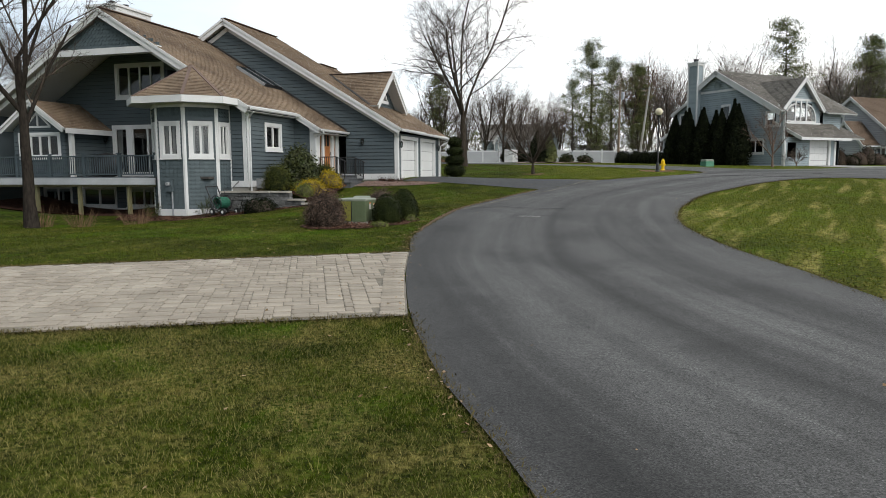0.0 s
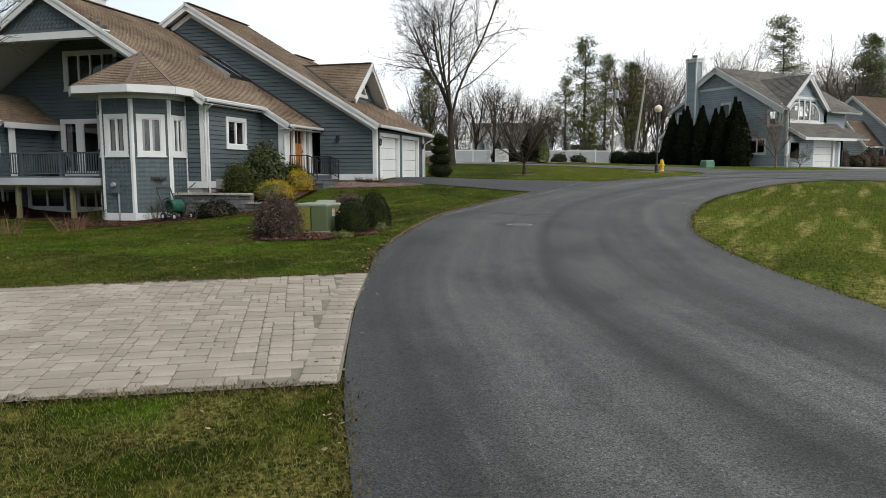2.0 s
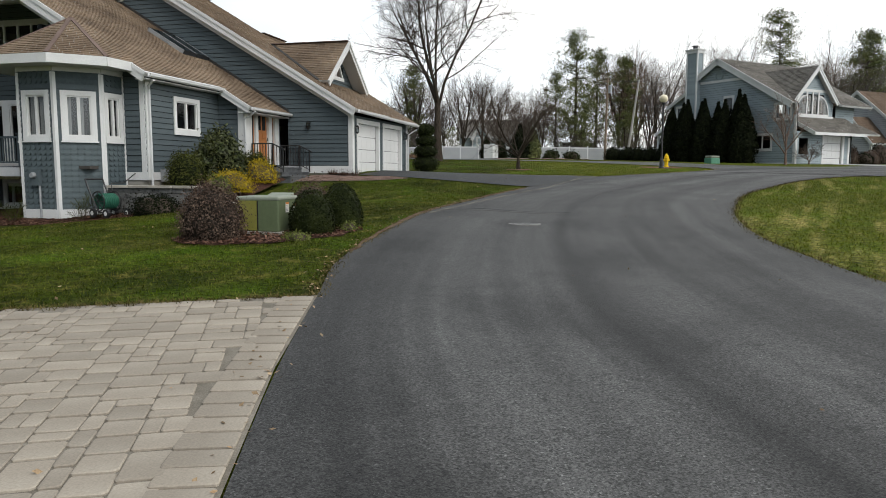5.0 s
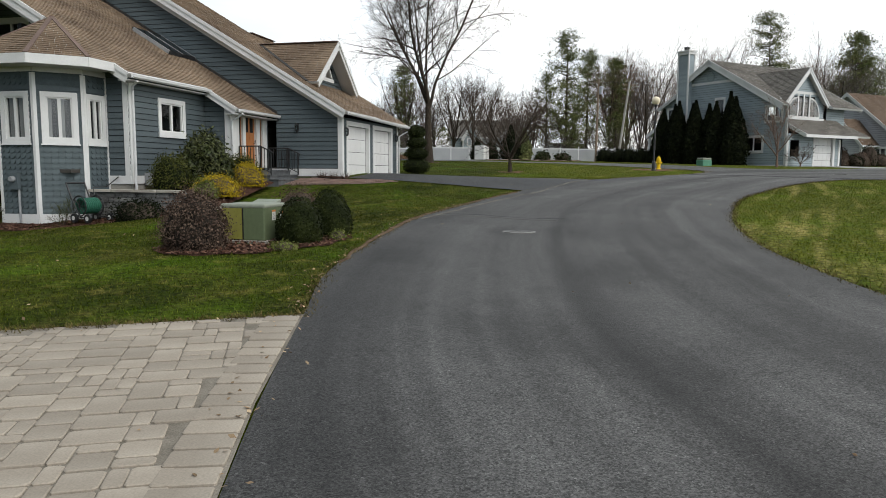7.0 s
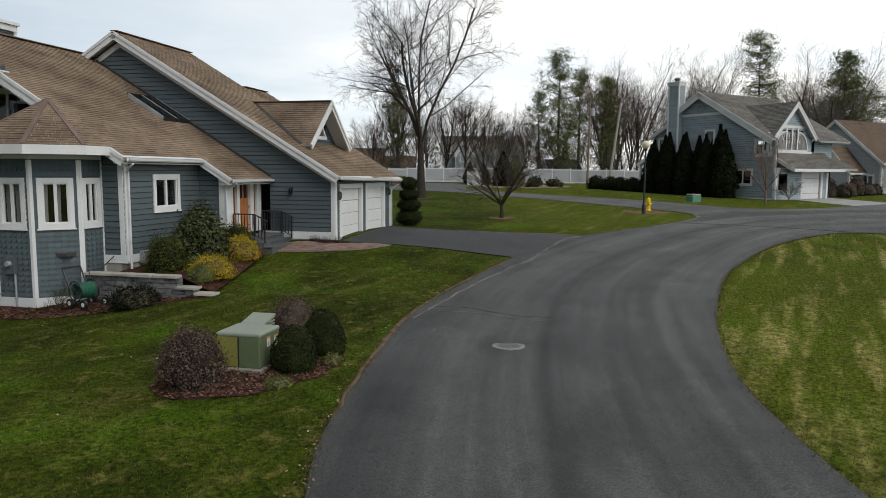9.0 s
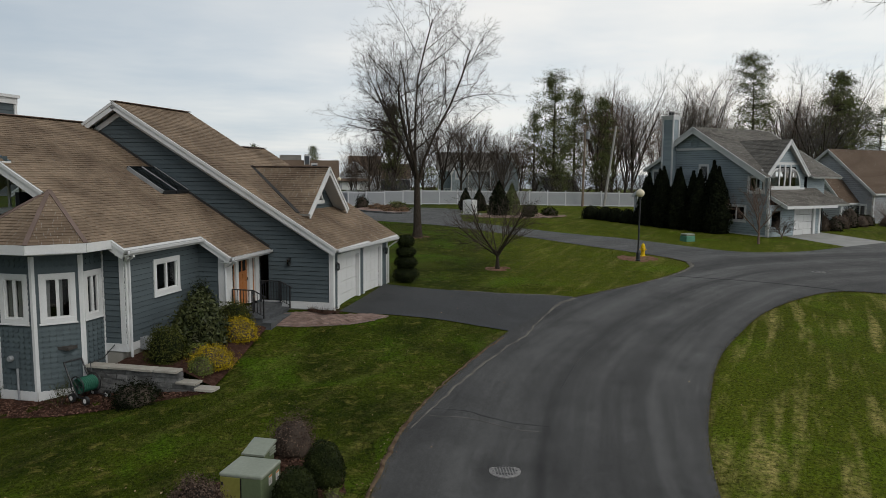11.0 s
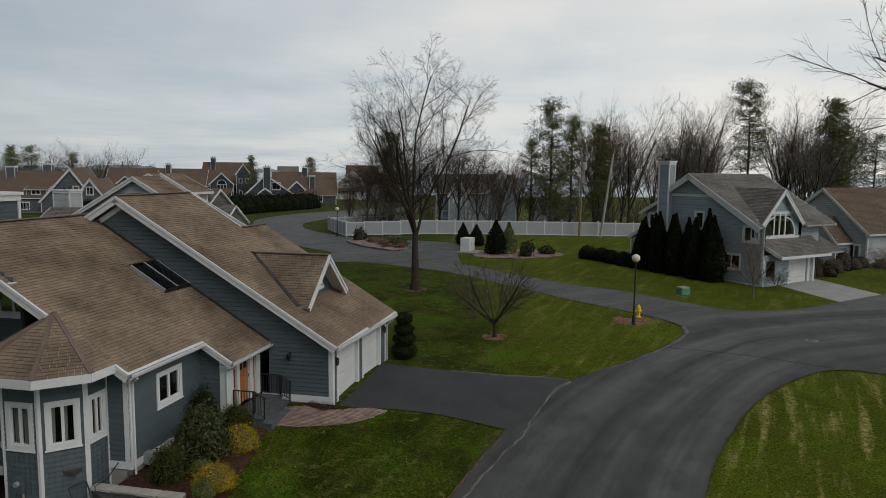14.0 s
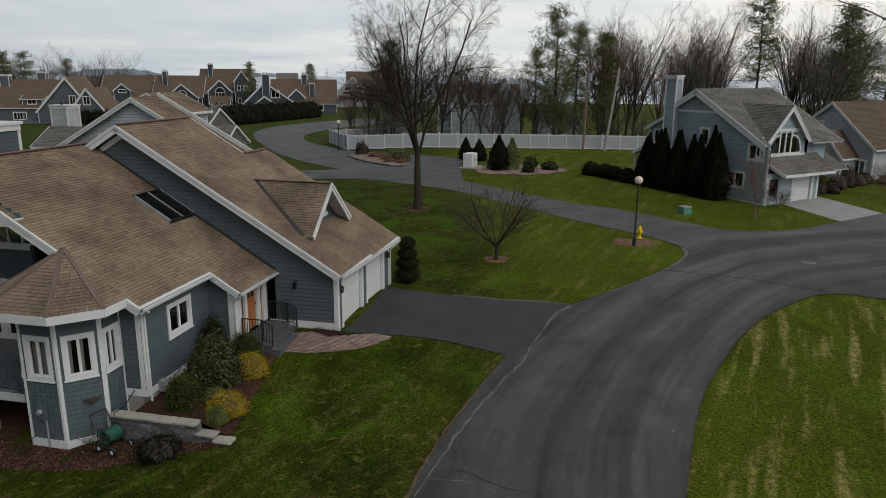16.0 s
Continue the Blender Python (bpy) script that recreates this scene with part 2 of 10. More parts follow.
M = dict(
    siding=surface("blue_grey_siding", (0.0755, 0.09514, 0.1039), (0.0895, 0.1101, 0.1184), 0.62, 0.5, 30, 0.10, 0.1, 0.003, rand="object", amt=0.07),
    scallop=surface("blue_grey_shingle_siding", (0.0734, 0.09514, 0.1039), (0.09087, 0.1142, 0.1212), 0.65, 0.6, 30, 0.10, 0.1, 0.003, rand="island", amt=0.10),
    siding_far=surface("grey_siding_far", (0.3564, 0.3635, 0.3778), (0.4134, 0.4206, 0.4348), 0.7, 0.6, 20, 0.08, 0.05, 0.003, rand="island", amt=0.08),
    siding_blue=surface("blue_siding_far", (0.275, 0.322, 0.340), (0.312, 0.360, 0.378), 0.7, 0.6, 20, 0.08, 0.05, 0.003, rand="island", amt=0.08),
    siding_mid=surface("mid_grey_siding", (0.092, 0.0976, 0.1056), (0.112, 0.1176, 0.1264), 0.7, 0.6, 20, 0.08, 0.05, 0.003, rand="island", amt=0.08),
    siding_dark=surface("slate_siding_far", (0.0532, 0.0608, 0.072), (0.0684, 0.076, 0.0864), 0.7, 0.6, 20, 0.08, 0.05, 0.003, rand="island", amt=0.08),
    trim=surface("white_trim_paint", (0.599, 0.599, 0.5907), (0.6656, 0.6656, 0.6573), 0.5, 1.2, 25, 0.05, 0.05, 0.002),
    soffit=surface("white_soffit", (0.528, 0.528, 0.52), (0.576, 0.576, 0.568), 0.6, 1.0, 18, 0.06, 0.05, 0.002),
    gutter=surface("white_metal_gutter", (0.56, 0.56, 0.56), (0.624, 0.624, 0.624), 0.4, 1.5, 25, 0.05, 0.0),
    shingle=surface("brown_roof_shingle", (0.132, 0.094, 0.065), (0.240, 0.178, 0.124), 0.92, 0.45, 45, 0.30, 0.5, 0.006, rand="island", amt=0.15, spec=0.15),
    shingle_red=surface("reddish_hip_shingle", (0.1302, 0.09374, 0.07812), (0.1693, 0.1215, 0.1042), 0.92, 0.8, 45, 0.2, 0.4, 0.006, rand="island", amt=0.30, spec=0.15),
    shingle_grey=surface("grey_roof_shingle", (0.115, 0.105, 0.092), (0.165, 0.152, 0.134), 0.92, 0.4, 40, 0.2, 0.3, 0.006, rand="island", amt=0.25, spec=0.15),
    shingle_far=surface("brown_roof_far", (0.1161, 0.08182, 0.0581), (0.1381, 0.0988, 0.07194), 0.92, 0.3, 20, 0.15, 0.2, 0.006, rand="island", amt=0.15, spec=0.15),
    # near-black: shade put into the gaps between siding boards; also opaque dark panes
    gap_pane_dark=surface("dark_gap_shade_and_pane", (0.018, 0.02, 0.022), (0.028, 0.03, 0.032), 0.9, 2, 30, 0.1, 0.0, spec=0.05),
    roof_dark=surface("dark_flashing", (0.03, 0.03, 0.03), (0.05, 0.045, 0.04), 0.7, 2, 30, 0.1, 0.0),
    concrete=surface("foundation_concrete", (0.264, 0.248, 0.216), (0.344, 0.328, 0.288), 0.9, 1.5, 60, 0.15, 0.2, 0.004),
    door=surface("orange_stained_door", (0.336, 0.128, 0.044), (0.416, 0.176, 0.064), 0.45, 2.0, 60, 0.15, 0.05, 0.002, stretch=(6, 6, 0.6)),
    white_door=surface("white_garage_door", (0.592, 0.592, 0.584), (0.64, 0.64, 0.632), 0.45, 0.8, 20, 0.04, 0.05, 0.002),
    black=surface("black_metal", (0.012, 0.012, 0.013), (0.022, 0.022, 0.023), 0.4, 6, 60, 0.15, 0.05, 0.001, spec=0.5),
    steps=surface("bluestone_step", (0.072, 0.076, 0.08), (0.112, 0.116, 0.12), 0.8, 4, 50, 0.15, 0.2, 0.003),
    glass=glass_mat("window_glass"),
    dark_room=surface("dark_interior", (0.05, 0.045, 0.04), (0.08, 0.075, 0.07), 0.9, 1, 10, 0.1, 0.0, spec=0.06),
    curtain=surface("pale_curtain", (0.45, 0.44, 0.42), (0.55, 0.54, 0.52), 0.9, 3, 30, 0.1, 0.1, 0.01, stretch=(12, 12, 0.3)),
    deck=surface("grey_deck_boards", (0.12, 0.129, 0.138), (0.162, 0.171, 0.18), 0.7, 2, 40, 0.15, 0.1, 0.002),
    rail=surface("blue_grey_rail_paint", (0.06375, 0.08288, 0.09435), (0.0765, 0.0969, 0.1084), 0.55, 2, 30, 0.08, 0.05, 0.001),
    fascia_deck=surface("light_grey_deck_fascia", (0.40, 0.41, 0.42), (0.48, 0.49, 0.50), 0.6, 1, 25, 0.06, 0.05, 0.001),
    post_wood=surface("green_treated_post", (0.15, 0.14, 0.075), (0.22, 0.20, 0.11), 0.85, 3, 40, 0.2, 0.2, 0.003, stretch=(5, 5, 0.6)),
    block=surface("grey_wall_block", (0.09563, 0.09563, 0.09277), (0.1688, 0.166, 0.1603), 0.95, 5, 70, 0.3, 0.7, 0.02, rand="object", amt=0.22),
    cap=surface("tan_cap_stone", (0.296, 0.272, 0.232), (0.368, 0.344, 0.296), 0.9, 3, 60, 0.15, 0.3, 0.004, rand="object", amt=0.1),
    paver=surface("pale_concrete_paver", (0.272, 0.234, 0.188), (0.350, 0.308, 0.252), 0.92, 1.1, 60, 0.14, 0.35, 0.003, rand="object", amt=0.13),
    paver_far=surface("pale_concrete_paver_far", (0.272, 0.234, 0.188), (0.350, 0.308, 0.252), 0.92, 1.1, 60, 0.14, 0.35, 0.003, rand="island", amt=0.13),
    joint=surface("sand_joint", (0.15, 0.132, 0.105), (0.23, 0.205, 0.168), 0.95, 4, 80, 0.3, 0.3, 0.004),
    brick=surface("red_brick_paver", (0.225, 0.15, 0.1237), (0.315, 0.225, 0.1875), 0.9, 2, 60, 0.15, 0.3, 0.003, rand="island", amt=0.22),
    conc_pale=surface("pale_concrete_drive", (0.2688, 0.2624, 0.2464), (0.32, 0.3136, 0.2944), 0.9, 0.8, 50, 0.1, 0.2, 0.003),
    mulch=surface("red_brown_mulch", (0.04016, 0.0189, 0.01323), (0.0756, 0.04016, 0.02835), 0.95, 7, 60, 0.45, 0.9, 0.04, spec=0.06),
    chip=surface("mulch_chip", (0.07, 0.0315, 0.021), (0.168, 0.098, 0.07), 0.95, 8, 60, 0.2, 0.1, 0.01, rand="island", amt=0.5, spec=0.06),
    dirt=surface("red_brown_edge_dirt", (0.07, 0.045, 0.028), (0.14, 0.10, 0.065), 0.95, 4, 50, 0.4, 0.5, 0.01, spec=0.06),
    dead_leaf=surface("dead_leaf", (0.20, 0.12, 0.06), (0.36, 0.27, 0.17), 0.85, 8, 60, 0.2, 0.0, rand="island", amt=0.5),
    bark=surface("grey_brown_bark", (0.036, 0.028, 0.022), (0.064, 0.052, 0.041), 0.95, 5, 40, 0.3, 0.8, 0.03, stretch=(3, 3, 0.7), spec=0.06),
    bark_dark=surface("dark_bark", (0.022, 0.018, 0.015), (0.045, 0.037, 0.03), 0.95, 5, 40, 0.3, 0.8, 0.03, stretch=(3, 3, 0.7), spec=0.06),
    twig=surface("brown_twig", (0.060, 0.046, 0.037), (0.092, 0.072, 0.058), 0.95, 2, 20, 0.2, 0.0, spec=0.06),
    twig_grey=surface("grey_twig", (0.115, 0.100, 0.089), (0.165, 0.146, 0.130), 0.95, 2, 20, 0.2, 0.0, spec=0.06),
    twig_red=surface("reddish_twig", (0.135, 0.094, 0.072), (0.185, 0.132, 0.105), 0.95, 2, 20, 0.2, 0.0, spec=0.06),
    pine=surface("pine_needles", (0.068, 0.084, 0.032), (0.160, 0.170, 0.064), 0.8, 0.5, 15, 0.3, 0.0, rand="island", amt=0.45, spec=0.06),
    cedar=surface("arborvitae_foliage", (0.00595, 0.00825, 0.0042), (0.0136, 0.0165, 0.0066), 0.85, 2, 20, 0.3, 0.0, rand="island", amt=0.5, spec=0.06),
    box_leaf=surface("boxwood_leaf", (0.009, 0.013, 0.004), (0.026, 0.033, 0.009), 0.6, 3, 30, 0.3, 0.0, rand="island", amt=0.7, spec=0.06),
    rhodo=surface("rhododendron_leaf", (0.02681, 0.03646, 0.01053), (0.06167, 0.06703, 0.02194), 0.5, 3, 30, 0.3, 0.0, rand="island", amt=0.5),
    holly=surface("olive_green_leaf", (0.0312, 0.03978, 0.00819), (0.0702, 0.07182, 0.01592), 0.6, 3, 30, 0.3, 0.0, rand="island", amt=0.5, spec=0.06),
    gold=surface("golden_yellow_leaf", (0.20, 0.145, 0.008), (0.40, 0.29, 0.016), 0.65, 3, 30, 0.25, 0.0, rand="island", amt=0.45, spec=0.06),
    lime=surface("pale_green_leaf", (0.078, 0.09563, 0.0225), (0.144, 0.1594, 0.045), 0.65, 3, 30, 0.3, 0.0, rand="island", amt=0.4, spec=0.06),
    purple=surface("purple_brown_leaf", (0.052, 0.034, 0.026), (0.125, 0.088, 0.066), 0.7, 3, 30, 0.3, 0.0, rand="island", amt=0.5, spec=0.06),
    mulch_pale=surface("weathered_pink_mulch", (0.16, 0.105, 0.085), (0.30, 0.215, 0.18), 0.95, 1.5, 14, 0.4, 0.6, 0.03, spec=0.06),
    thatch=surface("grass_thatch", (0.0728, 0.0588, 0.021), (0.1232, 0.098, 0.0378), 0.95, 3, 30, 0.3, 0.0, rand="island", amt=0.4, spec=0.06),
    dry=surface("dry_reed", (0.135, 0.0819, 0.04875), (0.189, 0.1209, 0.075), 0.9, 3, 30, 0.2, 0.0, rand="island", amt=0.3, spec=0.06),
    fence=surface("white_vinyl", (0.56, 0.56, 0.568), (0.616, 0.616, 0.624), 0.45, 0.6, 12, 0.05, 0.0),
    fence_panel=surface("pale_grey_vinyl", (0.337, 0.3434, 0.3564), (0.3758, 0.3823, 0.3953), 0.5, 0.6, 12, 0.05, 0.0),
    pole=surface("weathered_pole_wood", (0.17, 0.125, 0.09), (0.26, 0.20, 0.15), 0.9, 3, 40, 0.2, 0.3, 0.004, stretch=(6, 6, 0.4)),
    pole_grey=surface("grey_pole_wood", (0.28, 0.26, 0.24), (0.40, 0.38, 0.35), 0.9, 3, 40, 0.2, 0.3, 0.004, stretch=(6, 6, 0.4)),
    metal_grey=surface("grey_metal", (0.28, 0.29, 0.30), (0.36, 0.37, 0.38), 0.45, 2, 30, 0.1, 0.0, metal=0.3),
    box_green=surface("olive_green_box", (0.1, 0.128, 0.068), (0.124, 0.152, 0.084), 0.5, 0.8, 15, 0.08, 0.0),
    box_yellow=surface("faded_yellow_green_box", (0.195, 0.1875, 0.04125), (0.24, 0.225, 0.06), 0.5, 0.8, 15, 0.08, 0.0),
    box_teal=surface("pale_green_lid", (0.215, 0.238, 0.187), (0.2639, 0.2805, 0.2295), 0.5, 0.8, 15, 0.08, 0.0),
    box_dkgreen=surface("green_pedestal", (0.07, 0.20, 0.13), (0.10, 0.25, 0.17), 0.5, 0.8, 15, 0.08, 0.0),
    yellow=surface("hydrant_yellow", (0.72, 0.47, 0.01), (0.80, 0.54, 0.02), 0.45, 2, 20, 0.08, 0.0),
    label=surface("white_sticker", (0.62, 0.60, 0.56), (0.70, 0.68, 0.64), 0.6, 8, 30, 0.08, 0.0),
    orange=surface("orange_sticker", (0.55, 0.20, 0.05), (0.6, 0.25, 0.06), 0.6, 8, 30, 0.08, 0.0),
    globe=surface("ivory_globe", (0.66, 0.58, 0.42), (0.72, 0.64, 0.48), 0.25, 2, 10, 0.04, 0.0),
    white_cab=surface("white_cabinet", (0.62, 0.62, 0.60), (0.68, 0.68, 0.66), 0.5, 1, 15, 0.05, 0.0),
    iron=surface("cast_iron", (0.16, 0.155, 0.15), (0.27, 0.26, 0.25), 0.7, 9, 60, 0.25, 0.2, 0.003, metal=0.2),
    hose=surface("green_hose", (0.021, 0.098, 0.063), (0.035, 0.14, 0.091), 0.5, 5, 30, 0.1, 0.0),
    stone=surface("tan_boulder", (0.36, 0.27, 0.19), (0.50, 0.41, 0.31), 0.9, 2, 30, 0.2, 0.3, 0.02),
    # distance haze is put into the pale colours of sea and islands
    sea=surface("grey_sea", (0.396, 0.462, 0.506), (0.44, 0.506, 0.55), 0.35, 0.01, 0.2, 0.05, 0.1, 0.3),
    island=surface("haze_tinted_island", (0.21, 0.25, 0.285), (0.24, 0.28, 0.31), 0.95, 0.02, 0.2, 0.08, 0.0),
)


def grass_mat(vary=False):
    """Early-spring lawn: green with straw-coloured thin patches and bright moss spots."""
    m = surface("spring_lawn", (0.0115, 0.0195, 0.0012), (0.037, 0.053, 0.003), 0.95, 0.55, 38, 0.5, 0.9, 0.03, spec=0.06)
    nt = m.node_tree
    bs = nt.nodes["Principled BSDF"]
    t = nt.nodes["Texture Coordinate"]
    old = bs.inputs["Base Color"].links[0].from_socket
    last = old
    for sc, lo, hi, col in ((0.16, 0.52, 0.74, (0.052, 0.060, 0.006)), (2.6, 0.56, 0.70, (0.115, 0.100, 0.024)), (0.8, 0.58, 0.76, (0.064, 0.068, 0.010)), (0.33, 0.54, 0.68, (0.048, 0.098, 0.003)), (7.0, 0.55, 0.68, (0.012, 0.023, 0.0015))):
        n = nt.nodes.new("ShaderNodeTexNoise")
        n.inputs["Scale"].default_value, n.inputs["Detail"].default_value = sc, 5.0
        n.inputs["Distortion"].default_value = 0.6
        nt.links.new(t.outputs["Object"], n.inputs["Vector"])
        r = nt.nodes.new("ShaderNodeMapRange")
        r.inputs[1].default_value, r.inputs[2].default_value, r.inputs[4].default_value = lo, hi, 0.8
        nt.links.new(n.outputs[0], r.inputs[0])
        x = nt.nodes.new("ShaderNodeMix")
        x.data_type = "RGBA"
        x.inputs["B"].default_value = (*col, 1)
        nt.links.new(r.outputs[0], x.inputs[0])
        nt.links.new(last, x.inputs["A"])
        last = x.outputs["Result"]
    # straw streaks left by the mower
    mp = nt.nodes.new("ShaderNodeMapping")
    mp.vector_type = "TEXTURE"
    mp.inputs["Rotation"].default_value, mp.inputs["Scale"].default_value = (0, 0, radians(-30)), (1.0, 9.0, 1.0)
    nt.links.new(t.outputs["Object"], mp.inputs[0])
    n = nt.nodes.new("ShaderNodeTexNoise")
    n.inputs["Scale"].default_value, n.inputs["Detail"].default_value = 1.7, 6.0
    nt.links.new(mp.outputs[0], n.inputs["Vector"])
    r = nt.nodes.new("ShaderNodeMapRange")
    r.inputs[1].default_value, r.inputs[2].default_value, r.inputs[4].default_value = 0.50, 0.68, 0.8
    nt.links.new(n.outputs[0], r.inputs[0])
    # the open lawn east of the road is thinner and yellower
    sx = nt.nodes.new("ShaderNodeSeparateXYZ")
    nt.links.new(t.outputs["Object"], sx.inputs[0])
    ex = nt.nodes.new("ShaderNodeMapRange")
    ex.inputs[1].default_value, ex.inputs[2].default_value, ex.inputs[3].default_value = 4.0, 9.0, 0.15
    nt.links.new(sx.outputs[0], ex.inputs[0])
    ye = nt.nodes.new("ShaderNodeMix")
    ye.data_type = "RGBA"
    ye.inputs["B"].default_value = (0.118, 0.140, 0.007, 1)
    yf = nt.nodes.new("ShaderNodeMath")
    yf.operation = "MULTIPLY"
    yf.inputs[1].default_value = 0.38
    nt.links.new(ex.outputs[0], yf.inputs[0])
    nt.links.new(yf.outputs[0], ye.inputs[0])
    nt.links.new(last, ye.inputs["A"])
    last = ye.outputs["Result"]
    em = nt.nodes.new("ShaderNodeMath")
    em.operation = "MULTIPLY"
    nt.links.new(r.outputs[0], em.inputs[0])
    ny_ = nt.nodes.new("ShaderNodeMapRange")
    ny_.inputs[1].default_value, ny_.inputs[2].default_value, ny_.inputs[3].default_value, ny_.inputs[4].default_value = 36.0, 44.0, 1.0, 0.25
    nt.links.new(sx.outputs[1], ny_.inputs[0])
    mo = nt.nodes.new("ShaderNodeTexNoise")
    mo.inputs["Scale"].default_value, mo.inputs["Detail"].default_value = 4.0, 5.0
    nt.links.new(t.outputs["Object"], mo.inputs["Vector"])
    mm = nt.nodes.new("ShaderNodeMapRange")
    mm.inputs[1].default_value, mm.inputs[2].default_value, mm.inputs[3].default_value, mm.inputs[4].default_value = 0.35, 0.6, 0.2, 1.2
    nt.links.new(mo.outputs[0], mm.inputs[0])
    ek = nt.nodes.new("ShaderNodeMath")
    ek.operation = "MULTIPLY"
    nt.links.new(ny_.outputs[0], ek.inputs[0])
    nt.links.new(mm.outputs[0], ek.inputs[1])
    el = nt.nodes.new("ShaderNodeMath")
    el.operation = "MULTIPLY"
    nt.links.new(ek.outputs[0], el.inputs[0])
    nt.links.new(ex.outputs[0], el.inputs[1])
    nt.links.new(el.outputs[0], em.inputs[1])
    r = em
    x = nt.nodes.new("ShaderNodeMix")
    x.data_type = "RGBA"
    x.inputs["B"].default_value = (0.30, 0.25, 0.085, 1)
    nt.links.new(r.outputs[0], x.inputs[0])
    nt.links.new(last, x.inputs["A"])
    last = x.outputs["Result"]
    # the lawn south of the paved drive is drier, full of straw
    dn = nt.nodes.new("ShaderNodeMapRange")
    dn.inputs[1].default_value, dn.inputs[2].default_value, dn.inputs[3].default_value, dn.inputs[4].default_value = 8.5, 13.5, 1.0, 0.0
    nt.links.new(sx.outputs[1], dn.inputs[0])
    last_d = None
    for sc, lo, hi in ((0.9, 0.42, 0.66), (22.0, 0.42, 0.60)):
        q = nt.nodes.new("ShaderNodeTexNoise")
        q.inputs["Scale"].default_value, q.inputs["Detail"].default_value = sc, 5.0
        nt.links.new(t.outputs["Object"], q.inputs["Vector"])
        qr = nt.nodes.new("ShaderNodeMapRange")
        qr.inputs[1].default_value, qr.inputs[2].default_value = lo, hi
        nt.links.new(q.outputs[0], qr.inputs[0])
        mu = nt.nodes.new("ShaderNodeMath")
        mu.operation = "MULTIPLY"
        nt.links.new(qr.outputs[0], mu.inputs[0])
        nt.links.new(last_d or dn.outputs[0], mu.inputs[1])
        last_d = mu.outputs[0]
    dx = nt.nodes.new("ShaderNodeMix")
    dx.data_type = "RGBA"
    dx.inputs["B"].default_value = (0.155, 0.128, 0.042, 1)
    nt.links.new(last_d, dx.inputs[0])
    nt.links.new(last, dx.inputs["A"])
    last = dx.outputs["Result"]
    # clumps: darker and paler spots by fine noise
    cl = nt.nodes.new("ShaderNodeTexNoise")
    cl.inputs["Scale"].default_value, cl.inputs["Detail"].default_value, cl.inputs["Roughness"].default_value = 11.0, 6.0, 0.7
    nt.links.new(t.outputs["Object"], cl.inputs["Vector"])
    cr = nt.nodes.new("ShaderNodeMapRange")
    cr.inputs[1].default_value, cr.inputs[2].default_value, cr.inputs[3].default_value, cr.inputs[4].default_value = 0.36, 0.64, 0.35, 1.65
    nt.links.new(cl.outputs[0], cr.inputs[0])
    fac = cr.outputs[0]
    if vary:
        gi = nt.nodes.new("ShaderNodeNewGeometry")
        gr = nt.nodes.new("ShaderNodeMapRange")
        gr.inputs[3].default_value, gr.inputs[4].default_value = 0.7, 2.2
        nt.links.new(gi.outputs["Random Per Island"], gr.inputs[0])
        fac = gr.outputs[0]
        pick = nt.nodes.new("ShaderNodeMapRange")
        pick.inputs[1].default_value, pick.inputs[2].default_value = 0.58, 0.62
        nt.links.new(gi.outputs["Random Per Island"], pick.inputs[0])
        dry = nt.nodes.new("ShaderNodeMath")
        dry.operation = "MULTIPLY_ADD"
        dry.inputs[1].default_value, dry.inputs[2].default_value = 0.40, 0.16
        nt.links.new(dn.outputs[0], dry.inputs[0])
        both = nt.nodes.new("ShaderNodeMath")
        both.operation = "MULTIPLY"
        nt.links.new(pick.outputs[0], both.inputs[0])
        nt.links.new(dry.outputs[0], both.inputs[1])
        sm = nt.nodes.new("ShaderNodeMix")
        sm.data_type = "RGBA"
        sm.inputs["B"].default_value = (0.15, 0.125, 0.05, 1)
        nt.links.new(both.outputs[0], sm.inputs[0])
        nt.links.new(last, sm.inputs["A"])
        last = sm.outputs["Result"]
    cs_ = nt.nodes.new("ShaderNodeVectorMath")
    cs_.operation = "SCALE"
    nt.links.new(last, cs_.inputs[0])
    nt.links.new(fac, cs_.inputs["Scale"])
    nt.links.new(cs_.outputs[0], bs.inputs["Base Color"])
    return m


